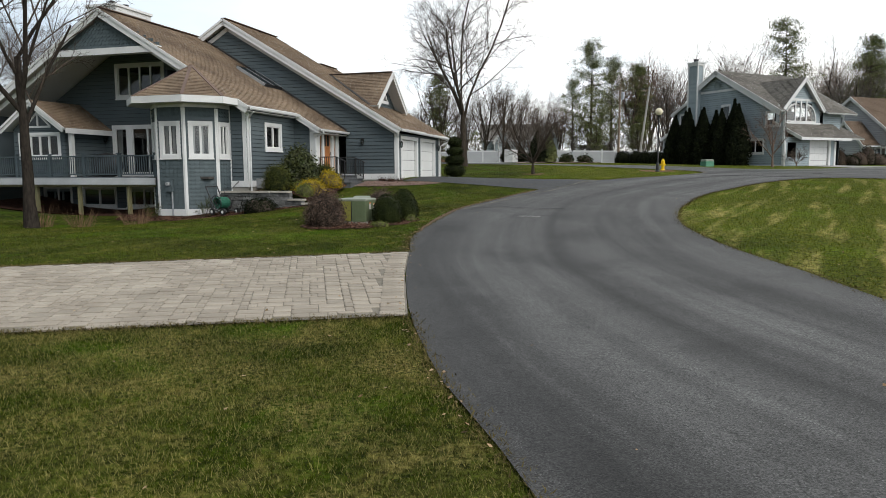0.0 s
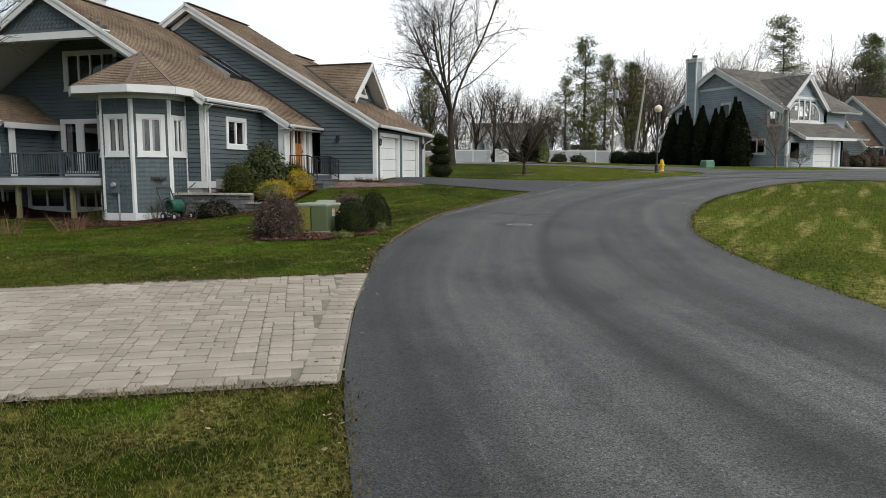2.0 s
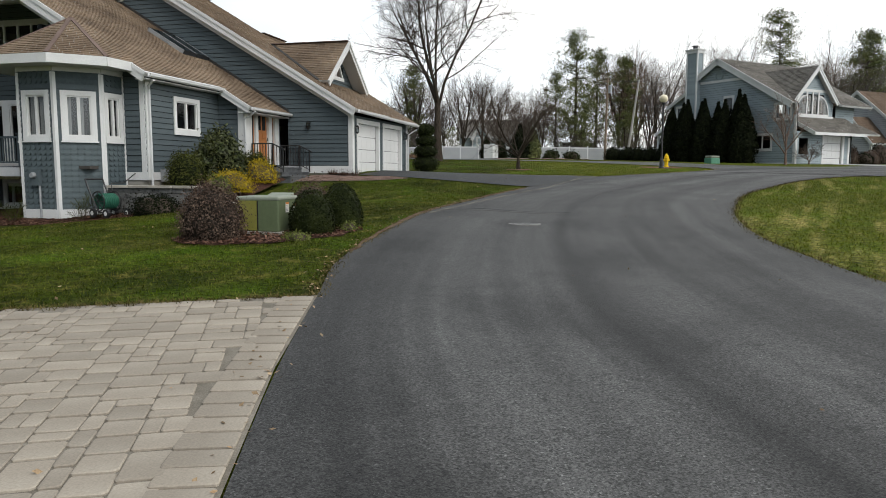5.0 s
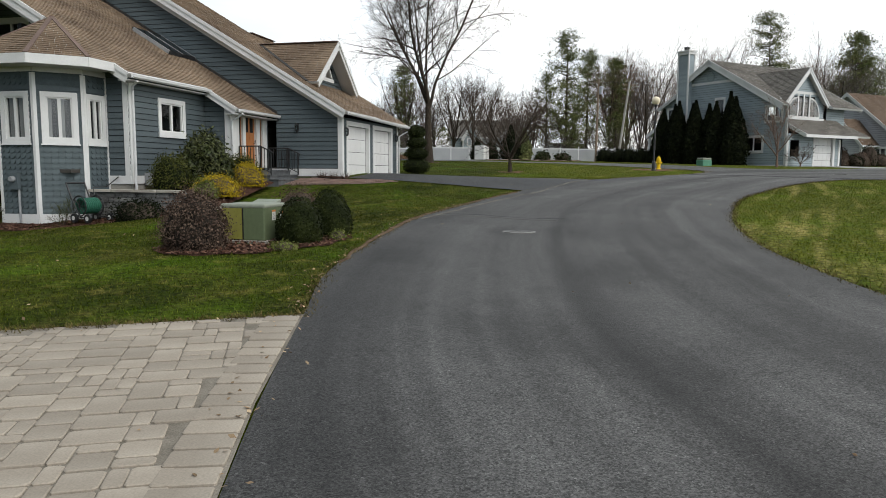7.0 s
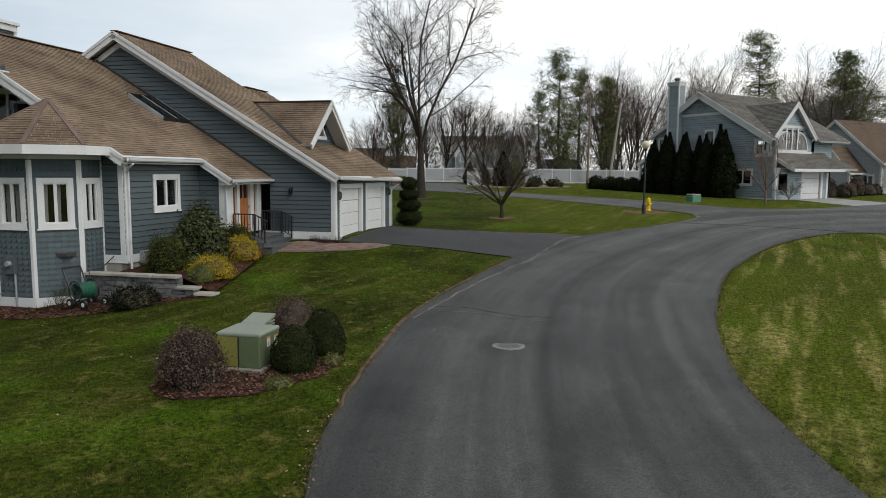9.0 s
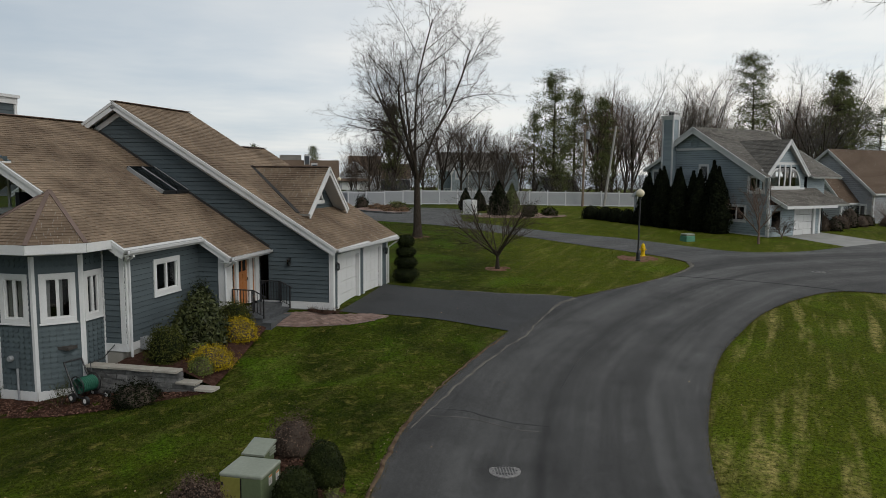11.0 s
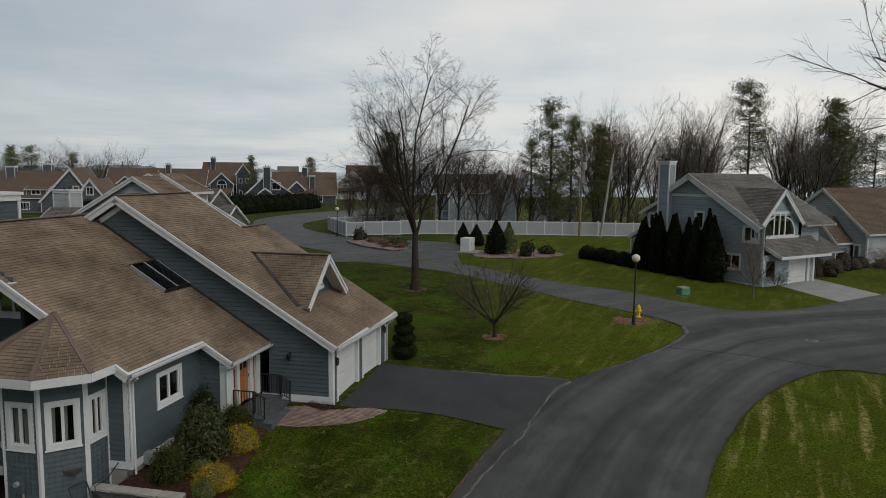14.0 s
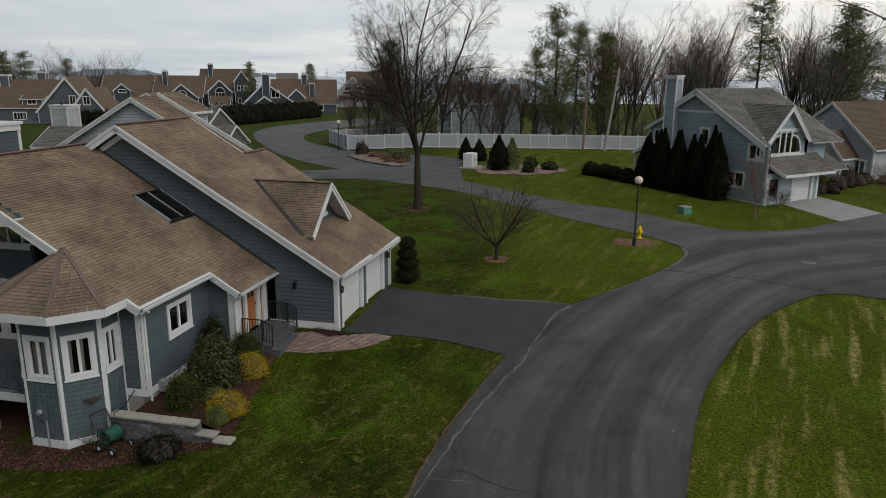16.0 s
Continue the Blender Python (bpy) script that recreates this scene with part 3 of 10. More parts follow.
def asphalt_mat(name, c1, c2, lanes=False):
    """Asphalt with stone grain and pits; lanes adds wheel paths, tar and dust that run along the road."""
    m = surface(name, c1, c2, 0.74, 0.35, 85, 0.30, 0.7, 0.009, spec=0.27)
    nt = m.node_tree
    bs = nt.nodes["Principled BSDF"]
    t = nt.nodes["Texture Coordinate"]
    last = bs.inputs["Base Color"].links[0].from_socket

    def shade(src, lo, hi, k0, k1):
        nonlocal last
        q = nt.nodes.new("ShaderNodeMapRange")
        q.inputs[1].default_value, q.inputs[2].default_value, q.inputs[3].default_value, q.inputs[4].default_value = lo, hi, k0, k1
        nt.links.new(src, q.inputs[0])
        v = nt.nodes.new("ShaderNodeVectorMath")
        v.operation = "SCALE"
        nt.links.new(last, v.inputs[0])
        nt.links.new(q.outputs[0], v.inputs["Scale"])
        last = v.outputs[0]

    def grain(vec, sc, detail=4.0, rough=0.5):
        n = nt.nodes.new("ShaderNodeTexNoise")
        n.inputs["Scale"].default_value, n.inputs["Detail"].default_value, n.inputs["Roughness"].default_value = sc, detail, rough
        nt.links.new(vec, n.inputs["Vector"])
        return n.outputs[0]

    ob = t.outputs["Object"]
    for sc, lo, hi, k in ((0.9, 0.52, 0.75, 0.80), (0.12, 0.48, 0.66, 1.15), (45.0, 0.53, 0.60, 0.52), (14.0, 0.56, 0.66, 0.80), (3.0, 0.55, 0.75, 1.15)):
        shade(grain(ob, sc), lo, hi, 1.0, k)
    # single stones of the aggregate, some pale and some dark
    vo = nt.nodes.new("ShaderNodeTexVoronoi")
    vo.inputs["Scale"].default_value = 85.0
    nt.links.new(ob, vo.inputs["Vector"])
    sp = nt.nodes.new("ShaderNodeSeparateColor")
    nt.links.new(vo.outputs["Color"], sp.inputs[0])
    shade(sp.outputs[0], 0.0, 1.0, 0.50, 1.42)
    shade(sp.outputs[1], 0.93, 1.0, 1.0, 1.9)
    if lanes:
        uv = nt.nodes.new("ShaderNodeUVMap")
        uv.uv_map = "lane"
        # wander of the wheel paths
        mp = nt.nodes.new("ShaderNodeMapping")
        mp.inputs["Scale"].default_value = (0.0, 0.09, 1.0)
        nt.links.new(uv.outputs[0], mp.inputs[0])
        wob = grain(mp.outputs[0], 1.0, 2.0)
        sx = nt.nodes.new("ShaderNodeSeparateXYZ")
        nt.links.new(uv.outputs[0], sx.inputs[0])
        ad = nt.nodes.new("ShaderNodeMath")
        ad.operation = "MULTIPLY_ADD"
        ad.inputs[1].default_value = 0.9
        nt.links.new(wob, ad.inputs[0])
        nt.links.new(sx.outputs[0], ad.inputs[2])
        mr = nt.nodes.new("ShaderNodeMapRange")
        mr.inputs[1].default_value, mr.inputs[2].default_value = -4.05, 4.95
        nt.links.new(ad.outputs[0], mr.inputs[0])
        rp = nt.nodes.new("ShaderNodeValToRGB")
        rp.color_ramp.interpolation = "EASE"
        # from the western edge to the eastern: dusty edge, dark path, pale crown, tar, pale, dark, pale
        prof = ((0.0, 0.66), (0.06, 0.46), (0.15, 0.34), (0.22, 0.40), (0.31, 0.62), (0.39, 0.56), (0.455, 0.50), (0.49, 0.28), (0.53, 0.42), (0.60, 0.64), (0.68, 0.50), (0.74, 0.38), (0.83, 0.60), (0.92, 0.48), (1.0, 0.36))
        el = rp.color_ramp.elements
        el[0].position, el[0].color = prof[0][0], (prof[0][1],) * 3 + (1,)
        el[1].position, el[1].color = prof[-1][0], (prof[-1][1],) * 3 + (1,)
        for p, v in prof[1:-1]:
            e = el.new(p)
            e.color = (v, v, v, 1)
        nt.links.new(mr.outputs[0], rp.inputs[0])
        shade(rp.outputs[0], 0.0, 1.0, 0.0, 2.0)
        for sc, lo, hi, k0, k1 in (((0.9, 0.05, 1.0), 0.36, 0.64, 0.80, 1.22), ((3.2, 0.10, 1.0), 0.36, 0.64, 0.84, 1.17), ((0.5, 0.32, 1.0), 0.53, 0.66, 1.0, 0.70), ((9.0, 0.35, 1.0), 0.60, 0.75, 1.0, 1.2)):
            mp = nt.nodes.new("ShaderNodeMapping")
            mp.inputs["Scale"].default_value = sc
            nt.links.new(uv.outputs[0], mp.inputs[0])
            shade(grain(mp.outputs[0], 1.0, 4.0), lo, hi, k0, k1)
    nt.links.new(last, bs.inputs["Base Color"])
    return m


M["grass"] = grass_mat()
M["blade"] = grass_mat(True)
M["blade"].name = "grass_blade"
M["asphalt"] = asphalt_mat("worn_asphalt", (0.055, 0.0542, 0.0525), (0.075, 0.0738, 0.0715), True)
M["asphalt_new"] = asphalt_mat("newer_dark_asphalt", (0.033, 0.034, 0.035), (0.046, 0.047, 0.048))
M["asphalt_far"] = asphalt_mat("pale_asphalt", (0.085, 0.085, 0.086), (0.11, 0.11, 0.11))
M["seam"] = surface("dark_road_seam", (0.026, 0.026, 0.027), (0.036, 0.036, 0.037), 0.9, 2, 80, 0.3, 0.2, 0.004)

# ---- mesh helpers ----


def mesh_data(name, verts, faces, mat, smooth=False):
    d = bpy.data.meshes.new(name)
    d.from_pydata([tuple(v) for v in verts], [], [tuple(f) for f in faces])
    d.materials.append(mat)
    if smooth:
        d.polygons.foreach_set("use_smooth", [True] * len(d.polygons))
    d.update()
    return d


def mesh(name, verts, faces, mat, parent=None, label="", smooth=False):
    ob = new(name, mesh_data(name, verts, faces, mat, smooth))
    if parent:
        ob.parent = parent
    if label:
        ob["label"] = label
    return ob


def part(name, bm, mat, parent, label="", smooth=False):
    d = bpy.data.meshes.new(name)
    bm.to_mesh(d)
    bm.free()
    d.materials.append(mat)
    if smooth:
        d.polygons.foreach_set("use_smooth", [True] * len(d.polygons))
    ob = new(name, d)
    ob.parent = parent
    if label:
        ob["label"] = label
    return ob


def thing(name, m, label, category, group="", kind=""):
    ob = new(name)
    ob.matrix_world = m
    return tagged(ob, label, category, group, kind)


class Geo:
    """Collects boxes, prisms and tubes into one list of vertices and faces."""

    def __init__(self):
        self.v, self.f = [], []

    def add(self, vs, fs):
        n = len(self.v)
        self.v += [tuple(p) for p in vs]
        self.f += [tuple(i + n for i in q) for q in fs]
        return self

    def box(self, x0, x1, y0, y1, z0, z1):
        return self.add([(x0, y0, z0), (x1, y0, z0), (x1, y1, z0), (x0, y1, z0), (x0, y0, z1), (x1, y0, z1), (x1, y1, z1), (x0, y1, z1)],
                        [(3, 2, 1, 0), (4, 5, 6, 7), (0, 1, 5, 4), (1, 2, 6, 5), (2, 3, 7, 6), (3, 0, 4, 7)])

    def beam(self, p, q, w, h, side=None):
        """A bar from p to q, w wide (along side) and h deep."""
        p, q = Vector(p), Vector(q)
        d = (q - p).normalized()
        s = Vector(side) if side else (d.cross(Vector((0, 0, 1))) if abs(d.z) < 0.95 else Vector((1, 0, 0)))
        s = (s - d * s.dot(d)).normalized()
        n = d.cross(s)
        o = [s * a * w / 2 + n * b * h / 2 for a, b in ((-1, -1), (1, -1), (1, 1), (-1, 1))]
        return self.add([p + e for e in o] + [q + e for e in o], [(3, 2, 1, 0), (4, 5, 6, 7), (0, 1, 5, 4), (1, 2, 6, 5), (2, 3, 7, 6), (3, 0, 4, 7)])

    def tube(self, pts, radii, k=8, cap=True):
        rings = []
        pts = [Vector(p) for p in pts]
        ref = Vector((0.31, 0.17, 0.93))
        for i, p in enumerate(pts):
            d = (pts[min(i + 1, len(pts) - 1)] - pts[max(i - 1, 0)])
            d = d.normalized() if d.length > 1e-9 else Vector((0, 0, 1))
            s = d.cross(ref if abs(d.dot(ref)) < 0.95 else Vector((1, 0, 0))).normalized()
            t = d.cross(s)
            rings.append([p + (s * math.cos(2 * math.pi * j / k) + t * math.sin(2 * math.pi * j / k)) * radii[i] for j in range(k)])
        fs = [(i * k + j, i * k + (j + 1) % k, (i + 1) * k + (j + 1) % k, (i + 1) * k + j) for i in range(len(pts) - 1) for j in range(k)]
        if cap:
            fs += [tuple(range(k - 1, -1, -1)), tuple((len(pts) - 1) * k + j for j in range(k))]
        return self.add([v for r in rings for v in r], fs)

    def lathe(self, prof, k=16, at=(0, 0, 0)):
        """Profile of (radius, height) turned round a vertical axis."""
        vs = [(at[0] + r * math.cos(2 * math.pi * j / k), at[1] + r * math.sin(2 * math.pi * j / k), at[2] + z) for r, z in prof for j in range(k)]
        fs = [(i * k + j, i * k + (j + 1) % k, (i + 1) * k + (j + 1) % k, (i + 1) * k + j) for i in range(len(prof) - 1) for j in range(k)]
        fs += [tuple(range(k - 1, -1, -1)), tuple((len(prof) - 1) * k + j for j in range(k))]
        return self.add(vs, fs)

    def prism(self, poly, z0, z1):
        """A flat polygon (counter-clockwise x, y) from z0 to z1."""
        n = len(poly)
        return self.add([(x, y, z0) for x, y in poly] + [(x, y, z1) for x, y in poly],
                        [tuple(range(n - 1, -1, -1)), tuple(range(n, 2 * n))] + [(i, (i + 1) % n, n + (i + 1) % n, n + i) for i in range(n)])

    def ob(self, name, mat, parent=None, label="", smooth=False):
        return mesh(name, self.v, self.f, mat, parent, label, smooth)


def bevelled(x0, x1, y0, y1, z0, z1, r, seg=2):
    bm = bmesh.new()
    bmesh.ops.create_cube(bm, size=1.0)
    for v in bm.verts:
        v.co = Vector(((x0 + x1) / 2 + v.co.x * (x1 - x0), (y0 + y1) / 2 + v.co.y * (y1 - y0), (z0 + z1) / 2 + v.co.z * (z1 - z0)))
    bmesh.ops.bevel(bm, geom=bm.edges[:], offset=r, segments=seg, profile=0.5, affect="EDGES")
    return bm


# ---- ground ----
PROFILE = ((-200, -2), (-10, -0.35), (0, -0.2), (8, 0), (15.5, 0.35), (22, 0.62), (28, 0.85), (34, 1.18), (39, 1.55), (48, 1.95), (58, 2.5), (75, 2.95), (92, 3.2),
           (110, 3.0), (140, 2.0), (200, 0.9), (270, 0.5), (340, 0.3), (420, -5), (600, -6))
PYS, PZS = np.array([p[0] for p in PROFILE], float), np.array([p[1] for p in PROFILE], float)


def heights(x, y):
    """Height of the land, for arrays x, y."""
    x, y = np.asarray(x, float), np.asarray(y, float)
    ks = np.linspace(-3, 3, 13)
    ws = np.exp(-(ks / 1.5) ** 2)
    z = sum(w * np.interp(y + k, PYS, PZS) for w, k in zip(ws, ks)) / ws.sum()
    z = z - 0.62 * np.exp(-((x + 13) / 5.0) ** 2 - ((y - 27) / 5.5) ** 2)
    z = z + 0.36 * np.exp(-((x + 2.5) / 4.5) ** 2 - ((y - 37.5) / 4.5) ** 2)
    z = z + 0.10 * np.clip((x - 3.5) / 3.5, 0, 1) * np.clip((36 - y) / 8, 0, 1) * np.clip((y - 4) / 6, 0, 1)
    z = z - 0.25 * np.exp(-((x + 8.7) / 2.6) ** 2 - ((y - 28.2) / 2.0) ** 2)
    z = z - 1.0 * np.exp(-((x + 17) / 5.0) ** 2 - ((y - 34.3) / 4.0) ** 2)
    z = z - 0.010 * np.clip(x - 14, 0, 40) * np.clip((y - 40) / 20, 0, 1)
    z = z - 0.035 * np.clip(4 - x, 0, 24) * np.clip((y - 70) / 20, 0, 1) * np.clip((130 - y) / 30, 0, 1)
    return z


def H(x, y):
    return float(heights(x, y))


def smooth_line(pts, step=0.6):
    """Catmull-Rom through the points."""
    p = [np.array(q, float) for q in pts]
    p = [2 * p[0] - p[1]] + p + [2 * p[-1] - p[-2]]
    out = []
    for i in range(1, len(p) - 2):
        n = max(1, int(np.linalg.norm(p[i + 1] - p[i]) / step))
        for j in range(n):
            t = j / n
            out.append(0.5 * (2 * p[i] + (p[i + 1] - p[i - 1]) * t + (2 * p[i - 1] - 5 * p[i] + 4 * p[i + 1] - p[i + 2]) * t * t + (3 * p[i] - p[i - 1] - 3 * p[i + 1] + p[i + 2]) * t ** 3))
    out.append(p[-2])
    return [tuple(q) for q in out]


def inside(poly, x, y):
    """Which of the points lie in the polygon."""
    x, y = np.asarray(x, float), np.asarray(y, float)
    r = np.zeros(x.shape, bool)
    px, py = np.array([p[0] for p in poly]), np.array([p[1] for p in poly])
    for i in range(len(poly)):
        j = i - 1
        c = ((py[i] > y) != (py[j] > y)) & (x < (px[j] - px[i]) * (y - py[i]) / (py[j] - py[i] + 1e-12) + px[i])
        r ^= c
    return r


def sheet(name, poly, mat, lift, grid=1.2, rough=0.0, edge_drop=0.0):
    """A sheet draped over the land inside the polygon."""
    poly = [tuple(map(float, p)) for p in poly]
    xs, ys = [p[0] for p in poly], [p[1] for p in poly]
    gx, gy = np.meshgrid(np.arange(min(xs), max(xs), grid), np.arange(min(ys), max(ys), grid))
    gx, gy = gx.ravel() + np.random.uniform(-0.1, 0.1, gx.size) * grid, gy.ravel() + np.random.uniform(-0.1, 0.1, gy.size) * grid
    ok = inside(poly, gx, gy)
    pts = [Vector(p) for p in poly] + [Vector((a, b)) for a, b in zip(gx[ok], gy[ok])]
    n = len(poly)
    vs, _, fs, _, _, _ = delaunay_2d_cdt(pts, [(i, (i + 1) % n) for i in range(n)], [], 1, 1e-4)
    vx, vy = np.array([v.x for v in vs]), np.array([v.y for v in vs])
    vz = heights(vx, vy) + lift
    if rough:
        vz = vz + np.array([noise.noise(Vector((a * 2.1, b * 2.1, 0.3))) for a, b in zip(vx, vy)]) * rough
    fs = [f if (vx[f[1]] - vx[f[0]]) * (vy[f[2]] - vy[f[0]]) - (vy[f[1]] - vy[f[0]]) * (vx[f[2]] - vx[f[0]]) > 0 else f[::-1] for f in fs]
    return mesh(name, list(zip(vx, vy, vz)), fs, mat, smooth=True)


def ribbon(name, pts, widths, mat, lift, jag=0.0):
    """A thin strip along a line on the ground."""
    line = smooth_line(pts, 0.25)
    vs, fs = [], []
    for i, p in enumerate(line):
        q, r = np.array(line[min(i + 1, len(line) - 1)]), np.array(line[max(i - 1, 0)])
        d = (q - r) / (np.linalg.norm(q - r) + 1e-9)
        w = np.interp(i / max(1, len(line) - 1), np.linspace(0, 1, len(widths)), widths) / 2
        s = (noise.noise(Vector((p[0] * 1.7, p[1] * 1.7, 2))) + 0.6 * noise.noise(Vector((p[0] * 6, p[1] * 6, 5)))) * jag
        for k in (-1.0, -0.6, 0.6, 1.0):
            e = w * (1 + 0.5 * noise.noise(Vector((p[0] * 3, p[1] * 3, 7 + math.copysign(1, k))))) if jag else w
            x, y = p[0] - d[1] * (k * e + s), p[1] + d[0] * (k * e + s)
            vs.append((x, y, H(x, y) + (lift if abs(k) < 0.9 else lift - 0.02)))
        if i:
            fs += [(4 * i - 4 + c, 4 * i - 3 + c, 4 * i + 1 + c, 4 * i + c)[::-1] for c in range(3)]
    return mesh(name, vs, fs, mat, smooth=True)


SEAM = [(7.4, -6), (5.6, 1.0), (4.7, 3.8), (4.05, 6.1), (3.6, 7.6), (3.2, 9.4), (2.85, 11.6), (2.6, 13.6), (2.62, 15.9), (3.0, 19.0), (3.6, 22.3), (4.2, 24.4), (5.2, 27.6), (6.6, 30.6), (8.6, 33.8), (11.2, 37.2), (14.2, 40.4), (17.4, 43.2), (24, 47), (40, 50)]


def lane_map(ob):
    """UV map of the road: u is the distance to the right of the middle seam, v the way along it."""
    line = np.array(smooth_line(SEAM, 0.5))
    run = np.concatenate([[0], np.cumsum(np.linalg.norm(np.diff(line, axis=0), axis=1))])
    P = np.array([v.co[:2] for v in ob.data.vertices])
    best, U, V = np.full(len(P), 1e9), np.zeros(len(P)), np.zeros(len(P))
    for i in range(len(line) - 1):
        a, d = line[i], line[i + 1] - line[i]
        ln = np.linalg.norm(d)
        d = d / ln
        q = P - a
        along = np.clip(q @ d, 0, ln)
        off = q - along[:, None] * d
        dist = np.linalg.norm(off, axis=1)
        side = np.sign(d[1] * q[:, 0] - d[0] * q[:, 1])
        hit = dist < best
        best = np.where(hit, dist, best)
        U, V = np.where(hit, dist * side, U), np.where(hit, run[i] + along, V)
    lay = ob.data.uv_layers.new(name="lane")
    idx = np.array([l.vertex_index for l in ob.data.loops])
    lay.data.foreach_set("uv", np.stack([U[idx], V[idx]], 1).astype(np.float32).ravel())
    return ob


gx = np.concatenate([-np.geomspace(2500, 32, 26), np.arange(-30, 46, 0.6), np.geomspace(48, 2500, 26)])
gy = np.concatenate([-np.geomspace(900, 8, 14), np.arange(-6, 112, 0.6), np.arange(112, 440, 4.0), np.geomspace(440, 700, 5)])
GX, GY = np.meshgrid(gx, gy)
GZ = heights(GX, GY)
nx, ny = len(gx), len(gy)
ground = mesh("ground", np.stack([GX.ravel(), GY.ravel(), GZ.ravel()], 1).tolist(),
              [(j * nx + i, j * nx + i + 1, (j + 1) * nx + i + 1, (j + 1) * nx + i) for j in range(ny - 1) for i in range(nx - 1)], M["grass"], smooth=True)
tagged(ground, "short early-spring lawn, green with straw patches", "ground", kind="structure")

EDGE_L = [(2.2, -6), (1.3, 1), (0.62, 4.5), (0.3, 5.8), (0.0, 6.9), (-0.3, 8.6), (-0.5, 10.1), (-0.68, 12.7), (-0.74, 15.4), (-0.8, 17.4), (-0.6, 19.3), (-0.3, 20.9), (0.32, 24.4), (1.2, 27.0), (2.3, 29.4), (3.3, 31.6), (4.5, 33.75)]
ISLAND_E = [(8.5, 39.35), (11.8, 41.75), (15.3, 44.8), (17.5, 47.4), (17.9, 48.9), (17.3, 50.6), (15.9, 52.4), (12.2, 56.5), (8.85, 61.2), (4.9, 67.0), (0.1, 70.8), (-3.1, 73.0)]
CURVE_OUT = [(-5.8, 80), (-11, 89), (-16.7, 103), (-23.5, 126), (-25.8, 149), (-21, 173), (-14.4, 187), (-5, 205), (14, 228)]
CURVE_IN = [(24, 222), (4, 190), (-5, 168), (-9, 158), (-13.2, 146), (-15.2, 127), (-12.5, 112), (-7.2, 101.5), (-4.6, 97.6)]
SPUR = [(-4.6, 97.6), (-1, 94.3), (3, 90.6), (7.2, 87.3), (7.0, 82), (6.6, 78), (6.3, 71.8)]
NORTH_N = [(6.3, 71.8), (9.8, 66.9), (13.6, 62.0), (17.2, 59.0), (20.2, 55.6), (23.2, 53.0), (27.4, 53.2), (32.4, 55.6), (38, 58.5), (48, 61), (80, 60)]
EAST_S = [(80, 10), (50, 22), (34, 33.5), (28, 37.6), (24.6, 39.7)]
EDGE_R = [(24.6, 39.7), (22.4, 40.5), (19.7, 39.3), (16.2, 36.5), (13.4, 33.2), (11.2, 30.1), (9.3, 26.5), (7.8, 23.2), (6.75, 19.9), (6.35, 17.0), (6.3, 14.6), (6.45, 12.4), (6.5, 10.1), (6.8, 5), (7.4, -6)]
road_poly = smooth_line(EDGE_L) + smooth_line(ISLAND_E) + [(-6.8, 73.2), (-15, 74), (-15, 78.2)] + smooth_line(CURVE_OUT, 2) + smooth_line(CURVE_IN, 2)[:-1] + smooth_line(SPUR)[:-1] + smooth_line(NORTH_N) + smooth_line(EAST_S, 2)[:-1] + smooth_line(EDGE_R)
road = tagged(lane_map(sheet("road", road_poly, M["asphalt"], 0.03, 0.8)), "worn grey asphalt road with seams", "road", kind="structure")
DRIVE = smooth_line([(4.5, 33.75), (4.65, 34.05), (4.1, 34.4), (2.1, 35.4), (0.1, 35.75)]) + [(-1.2, 35.75), (-2.05, 35.95), (-0.3, 42.1)] + smooth_line([(0.1, 41.8), (1.4, 41.2), (4.3, 40.4), (6.8, 40.0), (8.5, 39.35)])
tagged(sheet("driveway", DRIVE, M["asphalt_new"], 0.034, 0.9), "dark asphalt driveway before the garage doors", "driveway", kind="structure")
H2_DRIVE = [(31.2, 61.4), (32.3, 55.55), (37.4, 58.2), (36.2, 65.4)]
tagged(sheet("concrete_drive", H2_DRIVE, M["conc_pale"], 0.036, 1.0), "pale concrete driveway of the house", "driveway", kind="structure")

# sea and islands beyond
sea = mesh("water", [(-6000, 380, -2.6), (6000, 380, -2.6), (6000, 4900, -2.6), (-6000, 4900, -2.6)], [(0, 1, 2, 3)], M["sea"])
tagged(sea, "calm grey sea in haze", "sea", kind="structure")
for cx, cy, wd, ht in ((-1270, 3300, 210, 36), (-1800, 3500, 260, 24), (-690, 3600, 150, 20)):
    vs, fs = [], []
    for i in range(41):
        s = i / 40 * 2 - 1
        top = ht * (1 - s ** 4) * (0.75 + 0.25 * noise.noise(Vector((i * 0.35, cx, 0))))
        vs += [(cx + s * wd, cy, -3), (cx + s * wd, cy + 60, top), (cx + s * wd, cy + 200, -3)]
        if i:
            b = 3 * i
            fs += [(b - 3, b, b + 1, b - 2), (b - 2, b + 1, b + 2, b - 1)]
    tagged(mesh("far_island", vs, fs, M["island"], smooth=True), "hazy wooded island across the water", "island", kind="structure")

# ---- building kit: walls of lap boards, windows, shingled roofs ----


